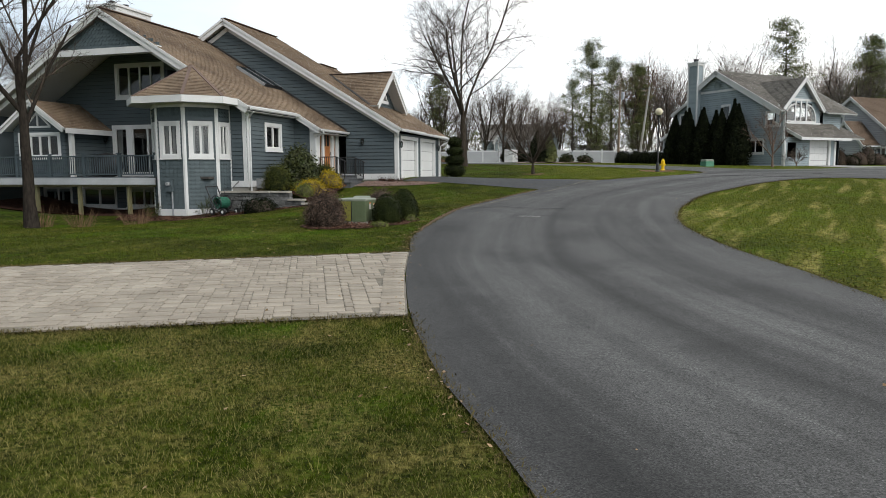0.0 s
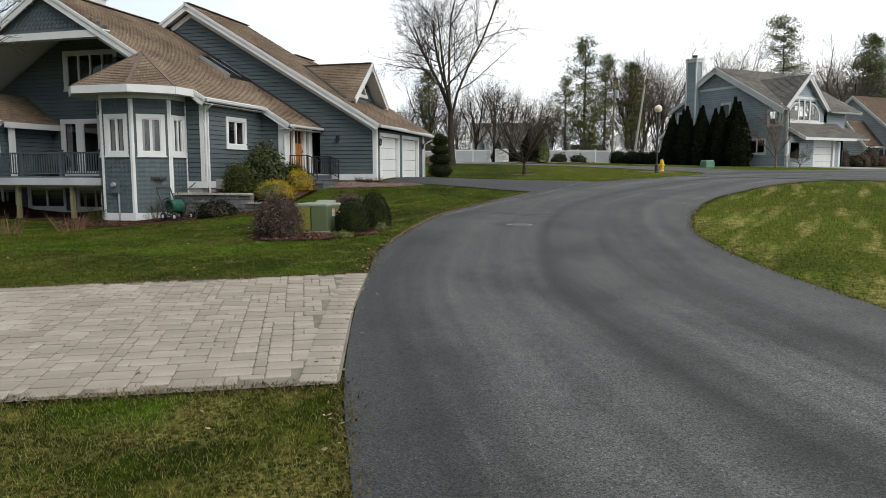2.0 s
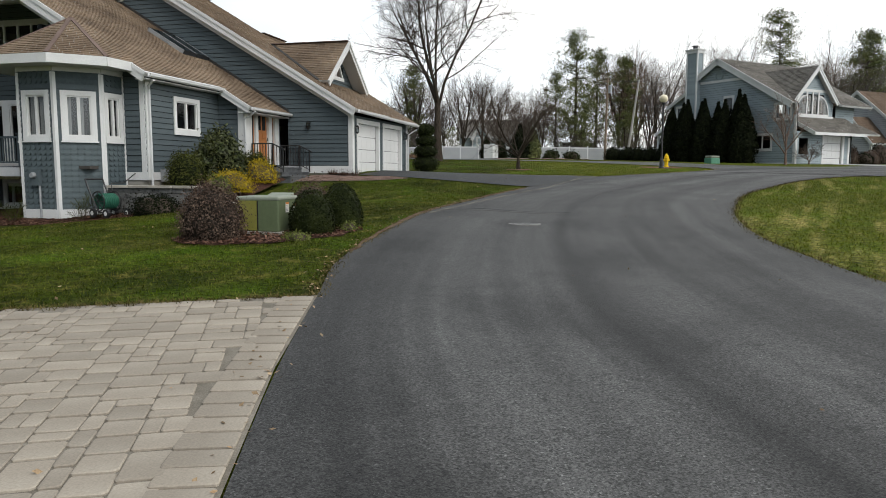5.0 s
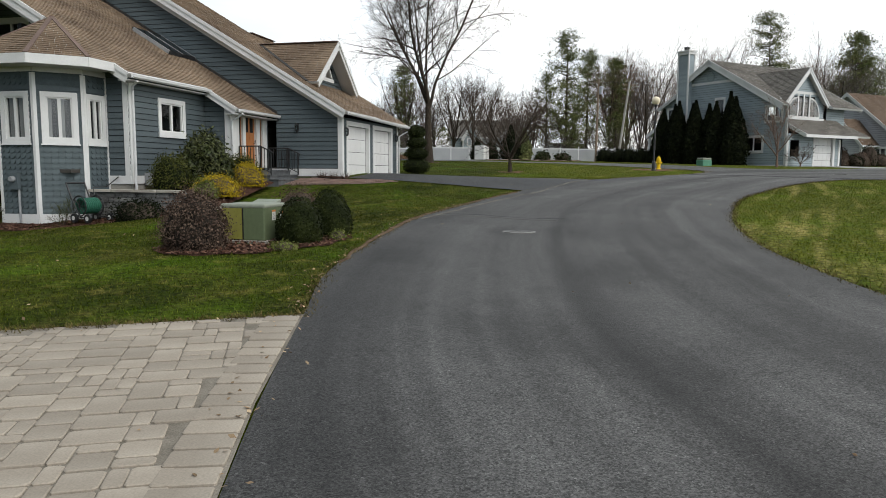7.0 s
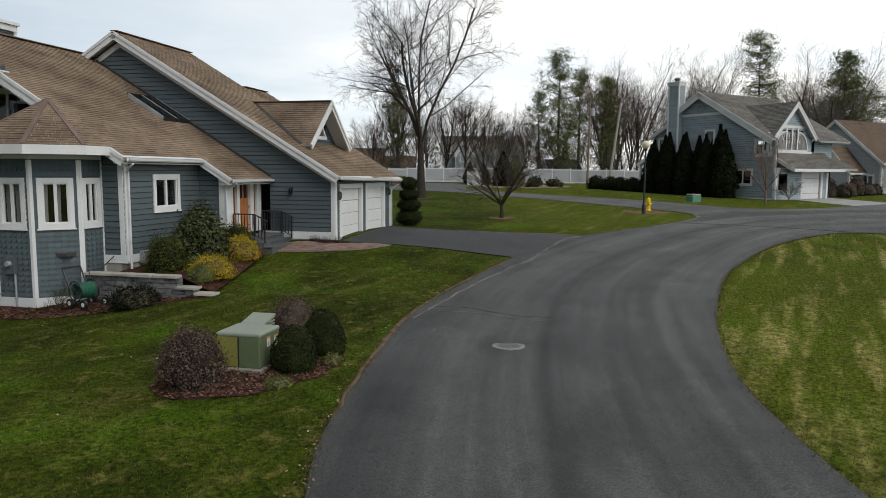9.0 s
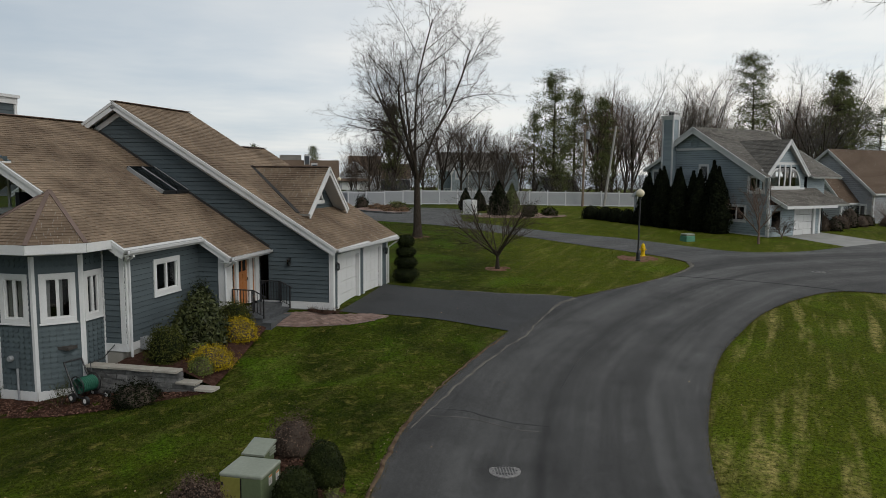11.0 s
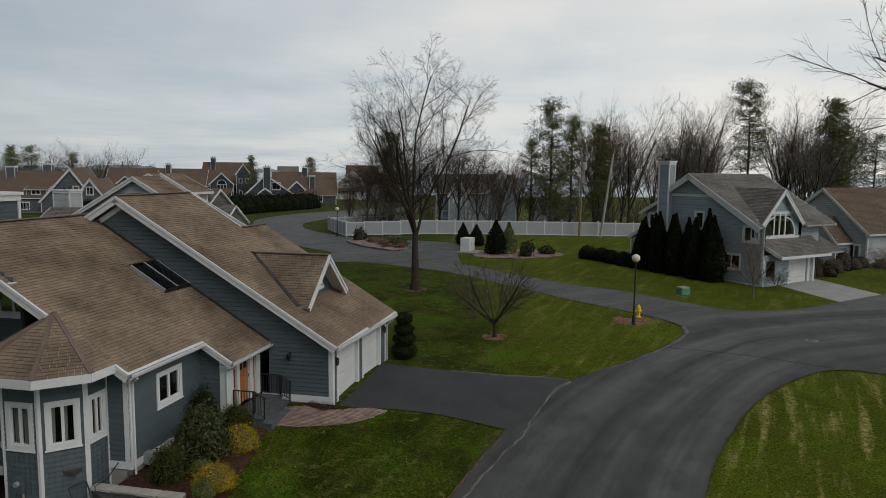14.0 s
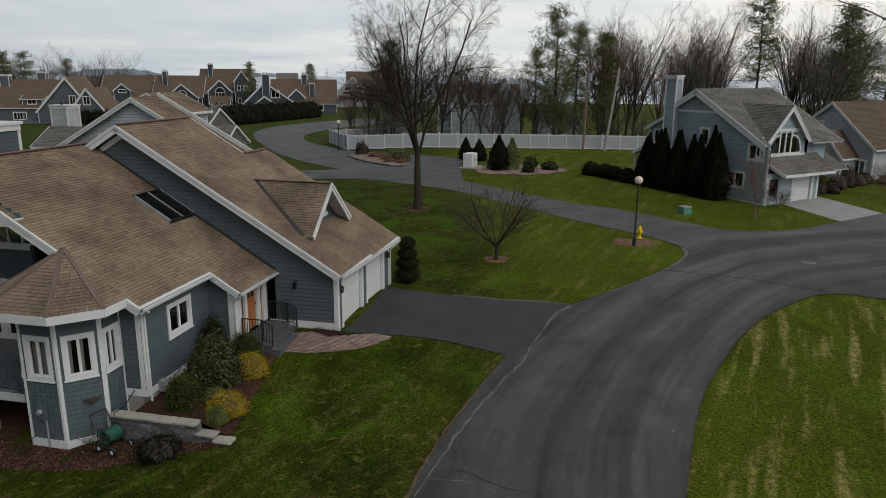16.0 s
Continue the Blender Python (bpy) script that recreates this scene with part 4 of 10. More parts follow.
class Wall:
    """A vertical plane from p0 to p1 in a house's own plan; its outside lies to the right of that way."""

    def __init__(self, p0, p1):
        self.p0, self.p1 = np.array(p0, float), np.array(p1, float)
        self.len = float(np.linalg.norm(self.p1 - self.p0))
        self.d = (self.p1 - self.p0) / self.len
        self.n = np.array([self.d[1], -self.d[0]])

    def at(self, s, out, z):
        p = self.p0 + self.d * s + self.n * out
        return (p[0], p[1], z)

    def box(self, geo, s0, s1, o0, o1, z0, z1):
        c = [(s0, o1, z0), (s1, o1, z0), (s1, o0, z0), (s0, o0, z0), (s0, o1, z1), (s1, o1, z1), (s1, o0, z1), (s0, o0, z1)]
        geo.add([self.at(*q) for q in c], [(3, 2, 1, 0), (4, 5, 6, 7), (0, 1, 5, 4), (1, 2, 6, 5), (2, 3, 7, 6), (3, 0, 4, 7)])


def spans(top, z, length):
    """Where the wall's outline (top: list of (s, z), rising and falling once or level) reaches height z."""
    pts = [(0.0, -99.0)] + list(top) + [(length, -99.0)]
    xs = []
    for (s0, z0), (s1, z1) in zip(pts, pts[1:]):
        if (z0 > z) != (z1 > z):
            xs.append(s0 + (s1 - s0) * (z - z0) / (z1 - z0) if z1 != z0 else s0)
    return [(xs[i], xs[i + 1]) for i in range(0, len(xs) - 1, 2)]


def cut(segs, holes):
    for h0, h1 in holes:
        out = []
        for a, b in segs:
            if h1 <= a or h0 >= b:
                out.append((a, b))
                continue
            if h0 > a:
                out.append((a, h0))
            if h1 < b:
                out.append((h1, b))
        segs = out
    return [(a, b) for a, b in segs if b - a > 0.03]


def board_wall(parent, w, zb, top, holes=(), step=0.18, pieces=True, mat=None, name="wall", scallop=(), wall_mat=None):
    """A wall: a backing 0.14 thick with real openings, and lap boards on it. scallop: (z0, z1) bands clad in rounded shingles."""
    mat = mat or M["siding"]
    ztop = max(z for _, z in top)
    back = Geo()
    edge = [(0.0, zb)] + [(w.len, zb)] + [(s, z) for s, z in reversed(list(top))]
    pts, eds = [Vector(p) for p in edge], [(i, (i + 1) % len(edge)) for i in range(len(edge))]
    for a, b, c, d in holes:
        i = len(pts)
        pts += [Vector(p) for p in ((a, c), (b, c), (b, d), (a, d))]
        eds += [(i, i + 1), (i + 1, i + 2), (i + 2, i + 3), (i + 3, i)]
    vs, _, fs, _, _, _ = delaunay_2d_cdt(pts, eds, [], 0, 1e-5)
    ok = []
    for f in fs:
        cx, cz = sum(vs[i].x for i in f) / 3, sum(vs[i].y for i in f) / 3
        if inside(edge, np.array([cx]), np.array([cz]))[0] and not any(a < cx < b and c < cz < d for a, b, c, d in holes):
            area = (vs[f[1]].x - vs[f[0]].x) * (vs[f[2]].y - vs[f[0]].y) - (vs[f[1]].y - vs[f[0]].y) * (vs[f[2]].x - vs[f[0]].x)
            ok.append(tuple(f) if area > 0 else tuple(f)[::-1])
    n = len(vs)
    once = {}
    for f in ok:
        for p, q in zip(f, f[1:] + f[:1]):
            once[(p, q)] = True
    back.add([w.at(v.x, 0.0, v.y) for v in vs] + [w.at(v.x, -0.14, v.y) for v in vs],
             ok + [tuple(i + n for i in f[::-1]) for f in ok] + [(p, p + n, q + n, q) for p, q in once if (q, p) not in once])
    # dark backing colour stands in for the shadow line under each lap board
    wall = back.ob(name, wall_mat or (mat if scallop else M["gap_pane_dark"]), parent)
    joined = Geo()
    z = zb
    while z < ztop - 0.02:
        z1 = min(z + step, ztop - 0.005)
        zm = (z + z1) / 2
        hs = [(h[0], h[1]) for h in holes if h[2] - 0.02 < zm < h[3] + 0.02]
        lo, hi = spans(top, z + 0.002, w.len), spans(top, z1 - 0.002, w.len) or [(0, 0)]
        inb = any(q0 <= zm <= q1 for q0, q1 in scallop)
        for (a0, b0) in lo:
            a1, b1 = hi[0] if len(hi) == 1 and hi[0][1] > hi[0][0] else ((a0 + b0) / 2, (a0 + b0) / 2)
            for s0, s1 in cut([(a0, b0)], hs):
                t0, t1 = (max(s0, a1) if s0 == a0 else s0), (min(s1, b1) if s1 == b0 else s1)
                if t1 < t0:
                    t0 = t1 = (t0 + t1) / 2
                if inb:
                    n = max(1, round((s1 - s0) / 0.19))
                    wd = (s1 - s0) / n
                    for i in range(n):
                        x0, x1 = s0 + i * wd + 0.004, s0 + (i + 1) * wd - 0.004
                        lip, tip = 0.03, 0.006
                        c = [(x0, tip, z1), (x0, lip * 0.8, z + 0.07), (x0 + 0.22 * wd, lip, z + 0.012), ((x0 + x1) / 2, lip, z - 0.012), (x1 - 0.22 * wd, lip, z + 0.012), (x1, lip * 0.8, z + 0.07), (x1, tip, z1)]
                        k = [(p[0], 0.0, p[2]) for p in c]
                        joined.add([w.at(*p) for p in c + k], [(0, 1, 2, 3, 4, 5, 6)] + [(i2, i2 + 7, i2 + 8, i2 + 1) for i2 in range(6)])
                    continue
                zg = z + 0.014
                c = [(s0, 0.0, zg), (s1, 0.0, zg), (s1, 0.032, zg), (s0, 0.032, zg), (t0, 0.006, z1), (t1, 0.006, z1)]
                vs = [w.at(*p) for p in c]
                fs = [(0, 1, 2, 3), (3, 2, 5, 4), (0, 3, 4), (1, 5, 2)]
                if pieces:
                    mesh("siding_board", vs, fs, mat, wall)
                else:
                    joined.add(vs, fs)
        z += step
    if joined.v:
        o = joined.ob("shingle_siding" if scallop else "lap_siding", M["scallop"] if scallop and mat is M["siding"] else mat, wall)
        o["kind"] = "stuff"
    return wall


def window(parent, w, s0, s1, z0, z1, panes=2, trim=0.13, name="window", curtain=False, rows=1, detail=True):
    """A white cased window set in the wall's opening; s0..z1 are the casing's outside edges."""
    g = Geo()
    w.box(g, s0, s1, 0.0, 0.055, z1 - trim, z1)
    w.box(g, s0, s1, 0.0, 0.060, z0, z0 + trim)
    w.box(g, s0, s0 + trim, 0.0, 0.055, z0 + trim, z1 - trim)
    w.box(g, s1 - trim, s1, 0.0, 0.055, z0 + trim, z1 - trim)
    if detail:
        w.box(g, s0 - 0.03, s1 + 0.03, 0.0, 0.085, z0 - 0.04, z0)
    a0, a1, b0, b1 = s0 + trim, s1 - trim, z0 + trim, z1 - trim
    frame_ob = g.ob(name, M["trim"], parent)
    wd = (a1 - a0) / panes
    for i in range(panes):
        p0, p1 = a0 + i * wd, a0 + (i + 1) * wd
        f = 0.045
        if detail:
            h = Geo()
            w.box(h, p0, p0 + f, -0.05, 0.02, b0, b1)
            w.box(h, p1 - f, p1, -0.05, 0.02, b0, b1)
            w.box(h, p0 + f, p1 - f, -0.05, 0.02, b0, b0 + f)
            w.box(h, p0 + f, p1 - f, -0.05, 0.02, b1 - f, b1)
            for r in range(1, rows):
                zr = b0 + (b1 - b0) * r / rows
                w.box(h, p0 + f, p1 - f, -0.04, 0.01, zr - 0.015, zr + 0.015)
            h.ob("sash", M["trim"], frame_ob)
        elif i:
            h = Geo()
            w.box(h, p0 - 0.05, p0 + 0.05, -0.03, 0.04, b0, b1)
            h.ob("mullion", M["trim"], frame_ob)
        h = Geo()
        h.add([w.at(p0 + 0.01, -0.03, b0), w.at(p1 - 0.01, -0.03, b0), w.at(p1 - 0.01, -0.03, b1), w.at(p0 + 0.01, -0.03, b1)], [(0, 1, 2, 3)])
        pane = h.ob("pane", M["glass"], frame_ob)
        pane.visible_shadow = False
        if curtain:
            h = Geo()
            h.add([w.at(p0 + 0.02, -0.12, b0), w.at(p0 + wd * 0.4, -0.14, b0), w.at(p0 + wd * 0.45, -0.14, b1), w.at(p0 + 0.02, -0.12, b1)], [(0, 1, 2, 3)])
            h.ob("curtain", M["curtain"], frame_ob)
    return frame_ob


def roof_slope(parent, O, uv, vv, poly, mat, thick=0.14, course=0.145, tab=0.33, tabs=True, name="roof", under=None):
    """A roof plane: slab plus courses of shingle tabs. O: origin; uv: unit way along the eave; vv: unit way up the slope; poly: (u, v) outline."""
    O, uv, vv = Vector(O), Vector(uv), Vector(vv)
    nn = uv.cross(vv).normalized()
    if nn.z < 0:
        nn = -nn
    P = lambda u, v, h=0.0: O + uv * u + vv * v + nn * h
    g = Geo()
    n = len(poly)
    ar = sum(poly[i][0] * poly[(i + 1) % n][1] - poly[(i + 1) % n][0] * poly[i][1] for i in range(n))
    flip = (ar > 0) != (uv.cross(vv).z > 0)
    q = poly[::-1] if flip else poly
    g.add([P(u, v, -thick) for u, v in q] + [P(u, v) for u, v in q], [tuple(range(n - 1, -1, -1)), tuple(range(n, 2 * n))] + [(i, (i + 1) % n, n + (i + 1) % n, n + i) for i in range(n)])
    slab = g.ob(name, (under or mat) if tabs else mat, parent)
    if not tabs:
        return slab
    rng = random.Random(int(abs(O.x * 91 + O.y * 57) * 10) + n)

    def cross(v):
        xs = sorted(poly[i][0] + (poly[(i + 1) % n][0] - poly[i][0]) * (v - poly[i][1]) / (poly[(i + 1) % n][1] - poly[i][1]) for i in range(n) if (poly[i][1] > v) != (poly[(i + 1) % n][1] > v))
        return list(zip(xs[::2], xs[1::2]))

    V, F = [], []
    v, vmax = min(p[1] for p in poly), max(p[1] for p in poly)
    while v < vmax - 0.02:
        v1 = min(v + course, vmax - 0.001)
        lo, hi = cross(v + 0.001), cross(v1 - 0.001)
        for k, (a, b) in enumerate(lo):
            a1, b1 = hi[min(k, len(hi) - 1)] if hi else (a, b)
            if abs(a1 - a) > 0.6 or abs(b1 - b) > 0.6:
                a1, b1 = a, b
            u = a - rng.random() * tab
            while u < b:
                w2 = tab * rng.choice((0.6, 0.8, 1.0, 1.25))
                x0, x1 = max(u, a) + 0.003, min(u + w2, b) - 0.003
                u += w2
                if x1 - x0 < 0.02:
                    continue
                t0 = (a1 if x0 - 0.003 <= a else max(x0, a1))
                t1 = (b1 if x1 + 0.003 >= b else min(x1, b1))
                if t1 <= t0:
                    t0 = t1 = (t0 + t1) / 2
                h = 0.016 + rng.random() * 0.010
                dv = 0.004 + rng.random() * 0.014
                m = len(V)
                V.extend((P(x0, v + dv, 0.002), P(x1, v + dv, 0.002), P(x0, v + dv, h), P(x1, v + dv, h), P(t0, v1 + 0.02, 0.004), P(t1, v1 + 0.02, 0.004)))
                F.extend([(m, m + 1, m + 3, m + 2), (m + 2, m + 3, m + 5, m + 4)] if not flip else [(m, m + 2, m + 3, m + 1), (m + 2, m + 4, m + 5, m + 3)])
        v += course
    o = mesh("shingles", V, F, mat, slab)
    o["kind"] = "stuff"
    return slab


def bar(parent, name, pts, w, h, mat, label="", side=None):
    g = Geo()
    for p, q in zip(pts, pts[1:]):
        g.beam(p, q, w, h, side)
    return g.ob(name, mat, parent, label)


def rake(parent, p, q, out, depth=0.30):
    """White rake board with a smaller moulding above it. out: the way that it faces."""
    p, q, o = Vector(p), Vector(q), Vector(out)
    d = (q - p).normalized()
    up = o.cross(d)
    up = up if up.z > 0 else -up
    g = Geo()
    g.beam(p - up * depth / 2, q - up * depth / 2, 0.05, depth, out)
    g.beam(p + o * 0.03 - up * 0.05, q + o * 0.03 - up * 0.05, 0.07, 0.11, out)
    return g.ob("rake_board", M["trim"], parent)


def gutter(parent, p, q, out, mat=None):
    p, q, o = Vector(p), Vector(q), Vector(out)
    g = Geo()
    prof = ((0, 0), (0, -0.11), (0.06, -0.12), (0.10, -0.08), (0.115, 0.0), (0.10, 0.0), (0.085, -0.07), (0.02, -0.09), (0.012, 0.0))
    n = len(prof)
    g.add([e + o * a + Vector((0, 0, b)) for e in (p, q) for a, b in prof], [(i, (i + 1) % n, n + (i + 1) % n, n + i) for i in range(n)] + [tuple(range(n)), tuple(range(2 * n - 1, n - 1, -1))])
    return g.ob("gutter", mat or M["gutter"], parent)


def chimney_box(parent, x0, x1, y0, y1, z0, z1, board=None, flue=True):
    g = Geo()
    g.box(x0, x1, y0, y1, z0, z1 - 0.3)
    c = g.ob("chimney", board or M["siding"], parent)
    g = Geo()
    for a, b in ((x0, y0), (x0, y1), (x1, y0), (x1, y1)):
        g = Geo()
        g.box(a - 0.07 if a == x0 else a - 0.05, a + 0.05 if a == x0 else a + 0.07, b - 0.07 if b == y0 else b - 0.05, b + 0.05 if b == y0 else b + 0.07, z0, z1 - 0.3)
        g.ob("corner_trim", M["trim"], c)
    g = Geo()
    g.box(x0 - 0.09, x1 + 0.09, y0 - 0.09, y1 + 0.09, z1 - 0.36, z1 - 0.12)
    g.box(x0 - 0.16, x1 + 0.16, y0 - 0.16, y1 + 0.16, z1 - 0.12, z1)
    g.ob("cap", M["trim"], c)
    if flue:
        g = Geo()
        cx, cy = x0 + (x1 - x0) * 0.3, (y0 + y1) / 2
        g.lathe([(0.13, 0), (0.13, 0.22), (0.2, 0.24), (0.2, 0.28), (0.08, 0.34)], 12, (cx, cy, z1))
        g.ob("flue", M["black"], c)
        g = Geo().lathe([(0.11, 0), (0.11, 0.3), (0.16, 0.3), (0.16, 0.34)], 12, (cx + (x1 - x0) * 0.4, cy, z1))
        g.ob("flue", M["black"], c)
    z = z0
    g = Geo()
    while z < z1 - 0.4:
        for x, y, sx, sy in ((x0, None, -1, 0), (x1, None, 1, 0), (None, y0, 0, -1), (None, y1, 0, 1)):
            if x is not None:
                g.add([(x, y0, z), (x, y1, z), (x + sx * 0.022, y1, z), (x + sx * 0.022, y0, z), (x + sx * 0.004, y0, z + 0.178), (x + sx * 0.004, y1, z + 0.178)], [(0, 1, 2, 3), (3, 2, 5, 4)])
            else:
                g.add([(x0, y, z), (x1, y, z), (x1, y + sy * 0.022, z), (x0, y + sy * 0.022, z), (x0, y + sy * 0.004, z + 0.178), (x1, y + sy * 0.004, z + 0.178)], [(0, 1, 2, 3), (3, 2, 5, 4)])
        z += 0.18
    o = g.ob("lap_siding", board or M["siding"], c)
    o["kind"] = "stuff"
    return c


# ---- the main house (its own plan: x along the garage doors, y to the gable's left) ----
G0, HROT = (-2.1, 35.9), 74.0
house = thing("house", pose(G0[0], G0[1], 0, 0, 0, HROT), "large blue-grey clapboard house with white trim and brown shingle roof", "house")

S1 = 0.61   # main roof slope
S2 = 0.60   # garage roof slope
c1, c2 = math.cos(math.atan(S1)), math.cos(math.atan(S2))
zr = lambda b: 4.86 + S1 * (b - 4.05)
zg = lambda b: 10.19 - S2 * abs(9.71 - b)

# garage gable wall
w_gable = Wall((0, 15.0), (0, 0.2))
board_wall(house, w_gable, 2.02, [(0.0, zg(15.0) - 0.2), (15 - 9.71, 9.95), (14.8, zg(0.2) - 0.2)], holes=[(0, 12.0, 0, 4.2)])
g = Geo()
w_gable.box(g, 11.6, 14.8, 0.0, 0.045, 1.72, 2.02)
w_gable.box(g, 14.66, 14.835, 0.0, 0.05, 2.02, zg(0.2) - 0.16)
g.ob("wall_trim", M["trim"], house)
g = Geo()
w_gable.box(g, 11.6, 14.8, -0.2, 0.0, 0.8, 1.74)
g.ob("foundation", M["concrete"], house)

# garage front with two doors
w_gar = Wall((0, 0.2), (6.8, 0))
doors = ((0.42, 3.02), (3.42, 6.02))
board_wall(house, w_gar, 1.72, [(0, 4.08), (6.8, 4.08)], holes=[(a, b, 0, 3.95) for a, b in doors])
for a, b in doors:
    g = Geo()
    w_gar.box(g, a, b, -0.1, 0.055, 3.77, 3.95)
    fr = g.ob("garage_door", M["trim"], house, "white sectional garage door")
    for s0 in (a, b - 0.16):
        g = Geo()
        w_gar.box(g, s0, s0 + 0.16, -0.1, 0.05, 1.66, 3.77)
        g.ob("door_jamb", M["trim"], fr)
    zs = np.linspace(1.66, 3.77, 5)
    for z0, z1 in zip(zs, zs[1:]):
        g = Geo()
        w_gar.box(g, a + 0.16, b - 0.16, -0.16, -0.11, z0 + 0.008, z1 - 0.008)
        for i in range(4):
            x0 = a + 0.26 + i * (b - a - 0.42) / 4
            w_gar.box(g, x0, x0 + (b - a - 0.42) / 4 - 0.12, -0.11, -0.105, z0 + 0.09, z1 - 0.09)
        g.ob("door_panel", M["white_door"], fr)
g = Geo()
w_gar.box(g, -0.03, 0.14, 0.0, 0.05, 1.66, 4.05)
g.ob("corner_board", M["trim"], house)
g = Geo()
w_gar.box(g, 6.66, 6.83, 0.0, 0.05, 1.66, 4.05)
g.ob("corner_board", M["trim"], house)
g = Geo()
g.box(0.0, 6.8, 0.22, 14.9, 1.0, 1.62)
g.box(0.1, 6.7, 5.9, 6.0, 1.62, 4.0)
g.ob("garage_floor", M["concrete"], house)
w_far = Wall((6.8, 0), (6.8, 14))
board_wall(house, w_far, 1.6, [(0, zg(0) - 0.25), (6.8, zg(6.8) - 0.25), (14, 5.0)], pieces=False)
w_far2 = Wall((4.9, 4.0), (4.9, 14))
board_wall(house, w_far2, 5.0, [(0, zg(4.0) - 0.25), (5.71, 9.8), (10, zg(14) - 0.25)], pieces=False)
w_back = Wall((6.8, 6.75), (4.9, 6.75))
board_wall(house, w_back, 4.0, [(0, zg(6.75) - 0.3), (1.9, zg(6.75) - 0.3)], pieces=False)

# garage roof
U3, V3 = (1, 0, 0), (0, c2, S2 * c2)
E0 = (-0.43, -0.42, zg(-0.42))
L = lambda b: (b + 0.42) / c2
roof_slope(house, E0, U3, V3, [(0, L(-0.18)), (8.03, 0), (8.03, L(6.9)), (5.6, L(6.9)), (5.6, L(9.71)), (0, L(9.71))], M["shingle"], under=M["soffit"])
roof_slope(house, (-0.43, 9.71, 10.19), U3, (0, c2, -S2 * c2), [(0, 0), (5.6, 0), (5.6, 6.6), (0, 6.6)], M["shingle"], under=M["soffit"])
rake(house, (-0.44, -0.18, zg(-0.18)), (-0.44, 9.71, 10.19), (-1, 0, 0))
rake(house, (-0.44, 15.3, zg(15.3)), (-0.44, 9.71, 10.19), (-1, 0, 0))
bar(house, "frieze_board", [(-0.05, 0.3, zg(0.3) - 0.42), (-0.05, 9.71, 9.72), (-0.05, 13, zg(13) - 0.45)], 0.05, 0.2, M["trim"], side=(1, 0, 0))
rake(house, (5.2, 6.9, zg(6.9)), (5.2, 9.71, 10.19), (1, 0, 0))
gutter(house, (-0.35, -0.20, zg(-0.18) - 0.02), (7.6, -0.44, zg(-0.42) - 0.02), (0, -1, 0))
bar(house, "ridge_cap", [(-0.43, 9.71, 10.22), (5.15, 9.71, 10.22)], 0.3, 0.03, M["shingle_red"])
bar(house, "ridge_cap", [(5.2, 6.9, zg(6.9) + 0.03), (7.6, 6.9, zg(6.9) + 0.03)], 0.28, 0.03, M["shingle_red"])
g = Geo()
g.tube([(7.45, -0.5, 3.95), (7.2, -0.2, 3.75), (6.95, -0.06, 3.6), (6.95, -0.06, 1.8)], [0.035] * 4, 8)
g.ob("downspout", M["gutter"], house)

# dormer on the garage roof
DC, DH, DZ, DB = 3.15, 2.38, 7.55, 5.56
sd = (DZ - DB) / DH
bv, bt = 9.71 - (10.19 - DB) / S2, 9.71 - (10.19 - DZ) / S2
for sgn in (-1, 1):
    cd = math.cos(math.atan(sd))
    lg = DH / cd
    roof_slope(house, (DC + sgn * DH, 1.55, DB), (0, 1, 0), (-sgn * cd, 0, sd * cd), [(0, 0), (bv - 1.55 - 0.05, 0), (bt - 1.55 - 0.05, lg), (0, lg)], M["shingle"], thick=0.10, name="dormer_roof", under=M["soffit"])
    rake(house, (DC + sgn * DH, 1.54, DB), (DC, 1.54, DZ), (0, -1, 0), 0.26)
    bar(house, "valley_flashing", [(DC + sgn * DH, bv, DB + 0.06), (DC, bt, DZ + 0.04)], 0.2, 0.03, M["roof_dark"])
bar(house, "ridge_cap", [(DC, 1.55, DZ + 0.02), (DC, bt, DZ + 0.02)], 0.26, 0.03, M["shingle_red"])
w_dor = Wall((DC - 2.2, 2.20), (DC + 2.2, 2.20))
board_wall(house, w_dor, 5.25, [(0, 5.6), (2.2, 7.3), (4.4, 5.6)], holes=[(1.35, 3.05, 5.95, 6.5)])
g = Geo()
arc = [(DC - 0.85 + 1.7 * i / 14, 5.98 + 0.85 * math.sin(math.pi * i / 14)) for i in range(15)]
inn = [(DC - 0.70 + 1.4 * i / 14, 6.06 + 0.66 * math.sin(math.pi * i / 14)) for i in range(15)]
g.add([(x, 2.15, z) for x, z in arc] + [(x, 2.15, z) for x, z in inn] + [(x, 2.21, z) for x, z in arc] + [(x, 2.21, z) for x, z in inn],
      [(i, i + 1, i + 16, i + 15) for i in range(14)] + [(i, i + 30, i + 31, i + 1) for i in range(14)] + [(i + 15, i + 16, i + 46, i + 45) for i in range(14)])
g.box(DC - 0.88, DC + 0.88, 2.13, 2.21, 5.88, 6.04)
g.box(DC - 0.03, DC + 0.03, 2.15, 2.20, 6.0, 6.8)
arched = g.ob("arched_window", M["trim"], house)
g = Geo()
g.add([(x, 2.185, z) for x, z in inn], [tuple(range(15))])
g.ob("pane", M["glass"], arched)

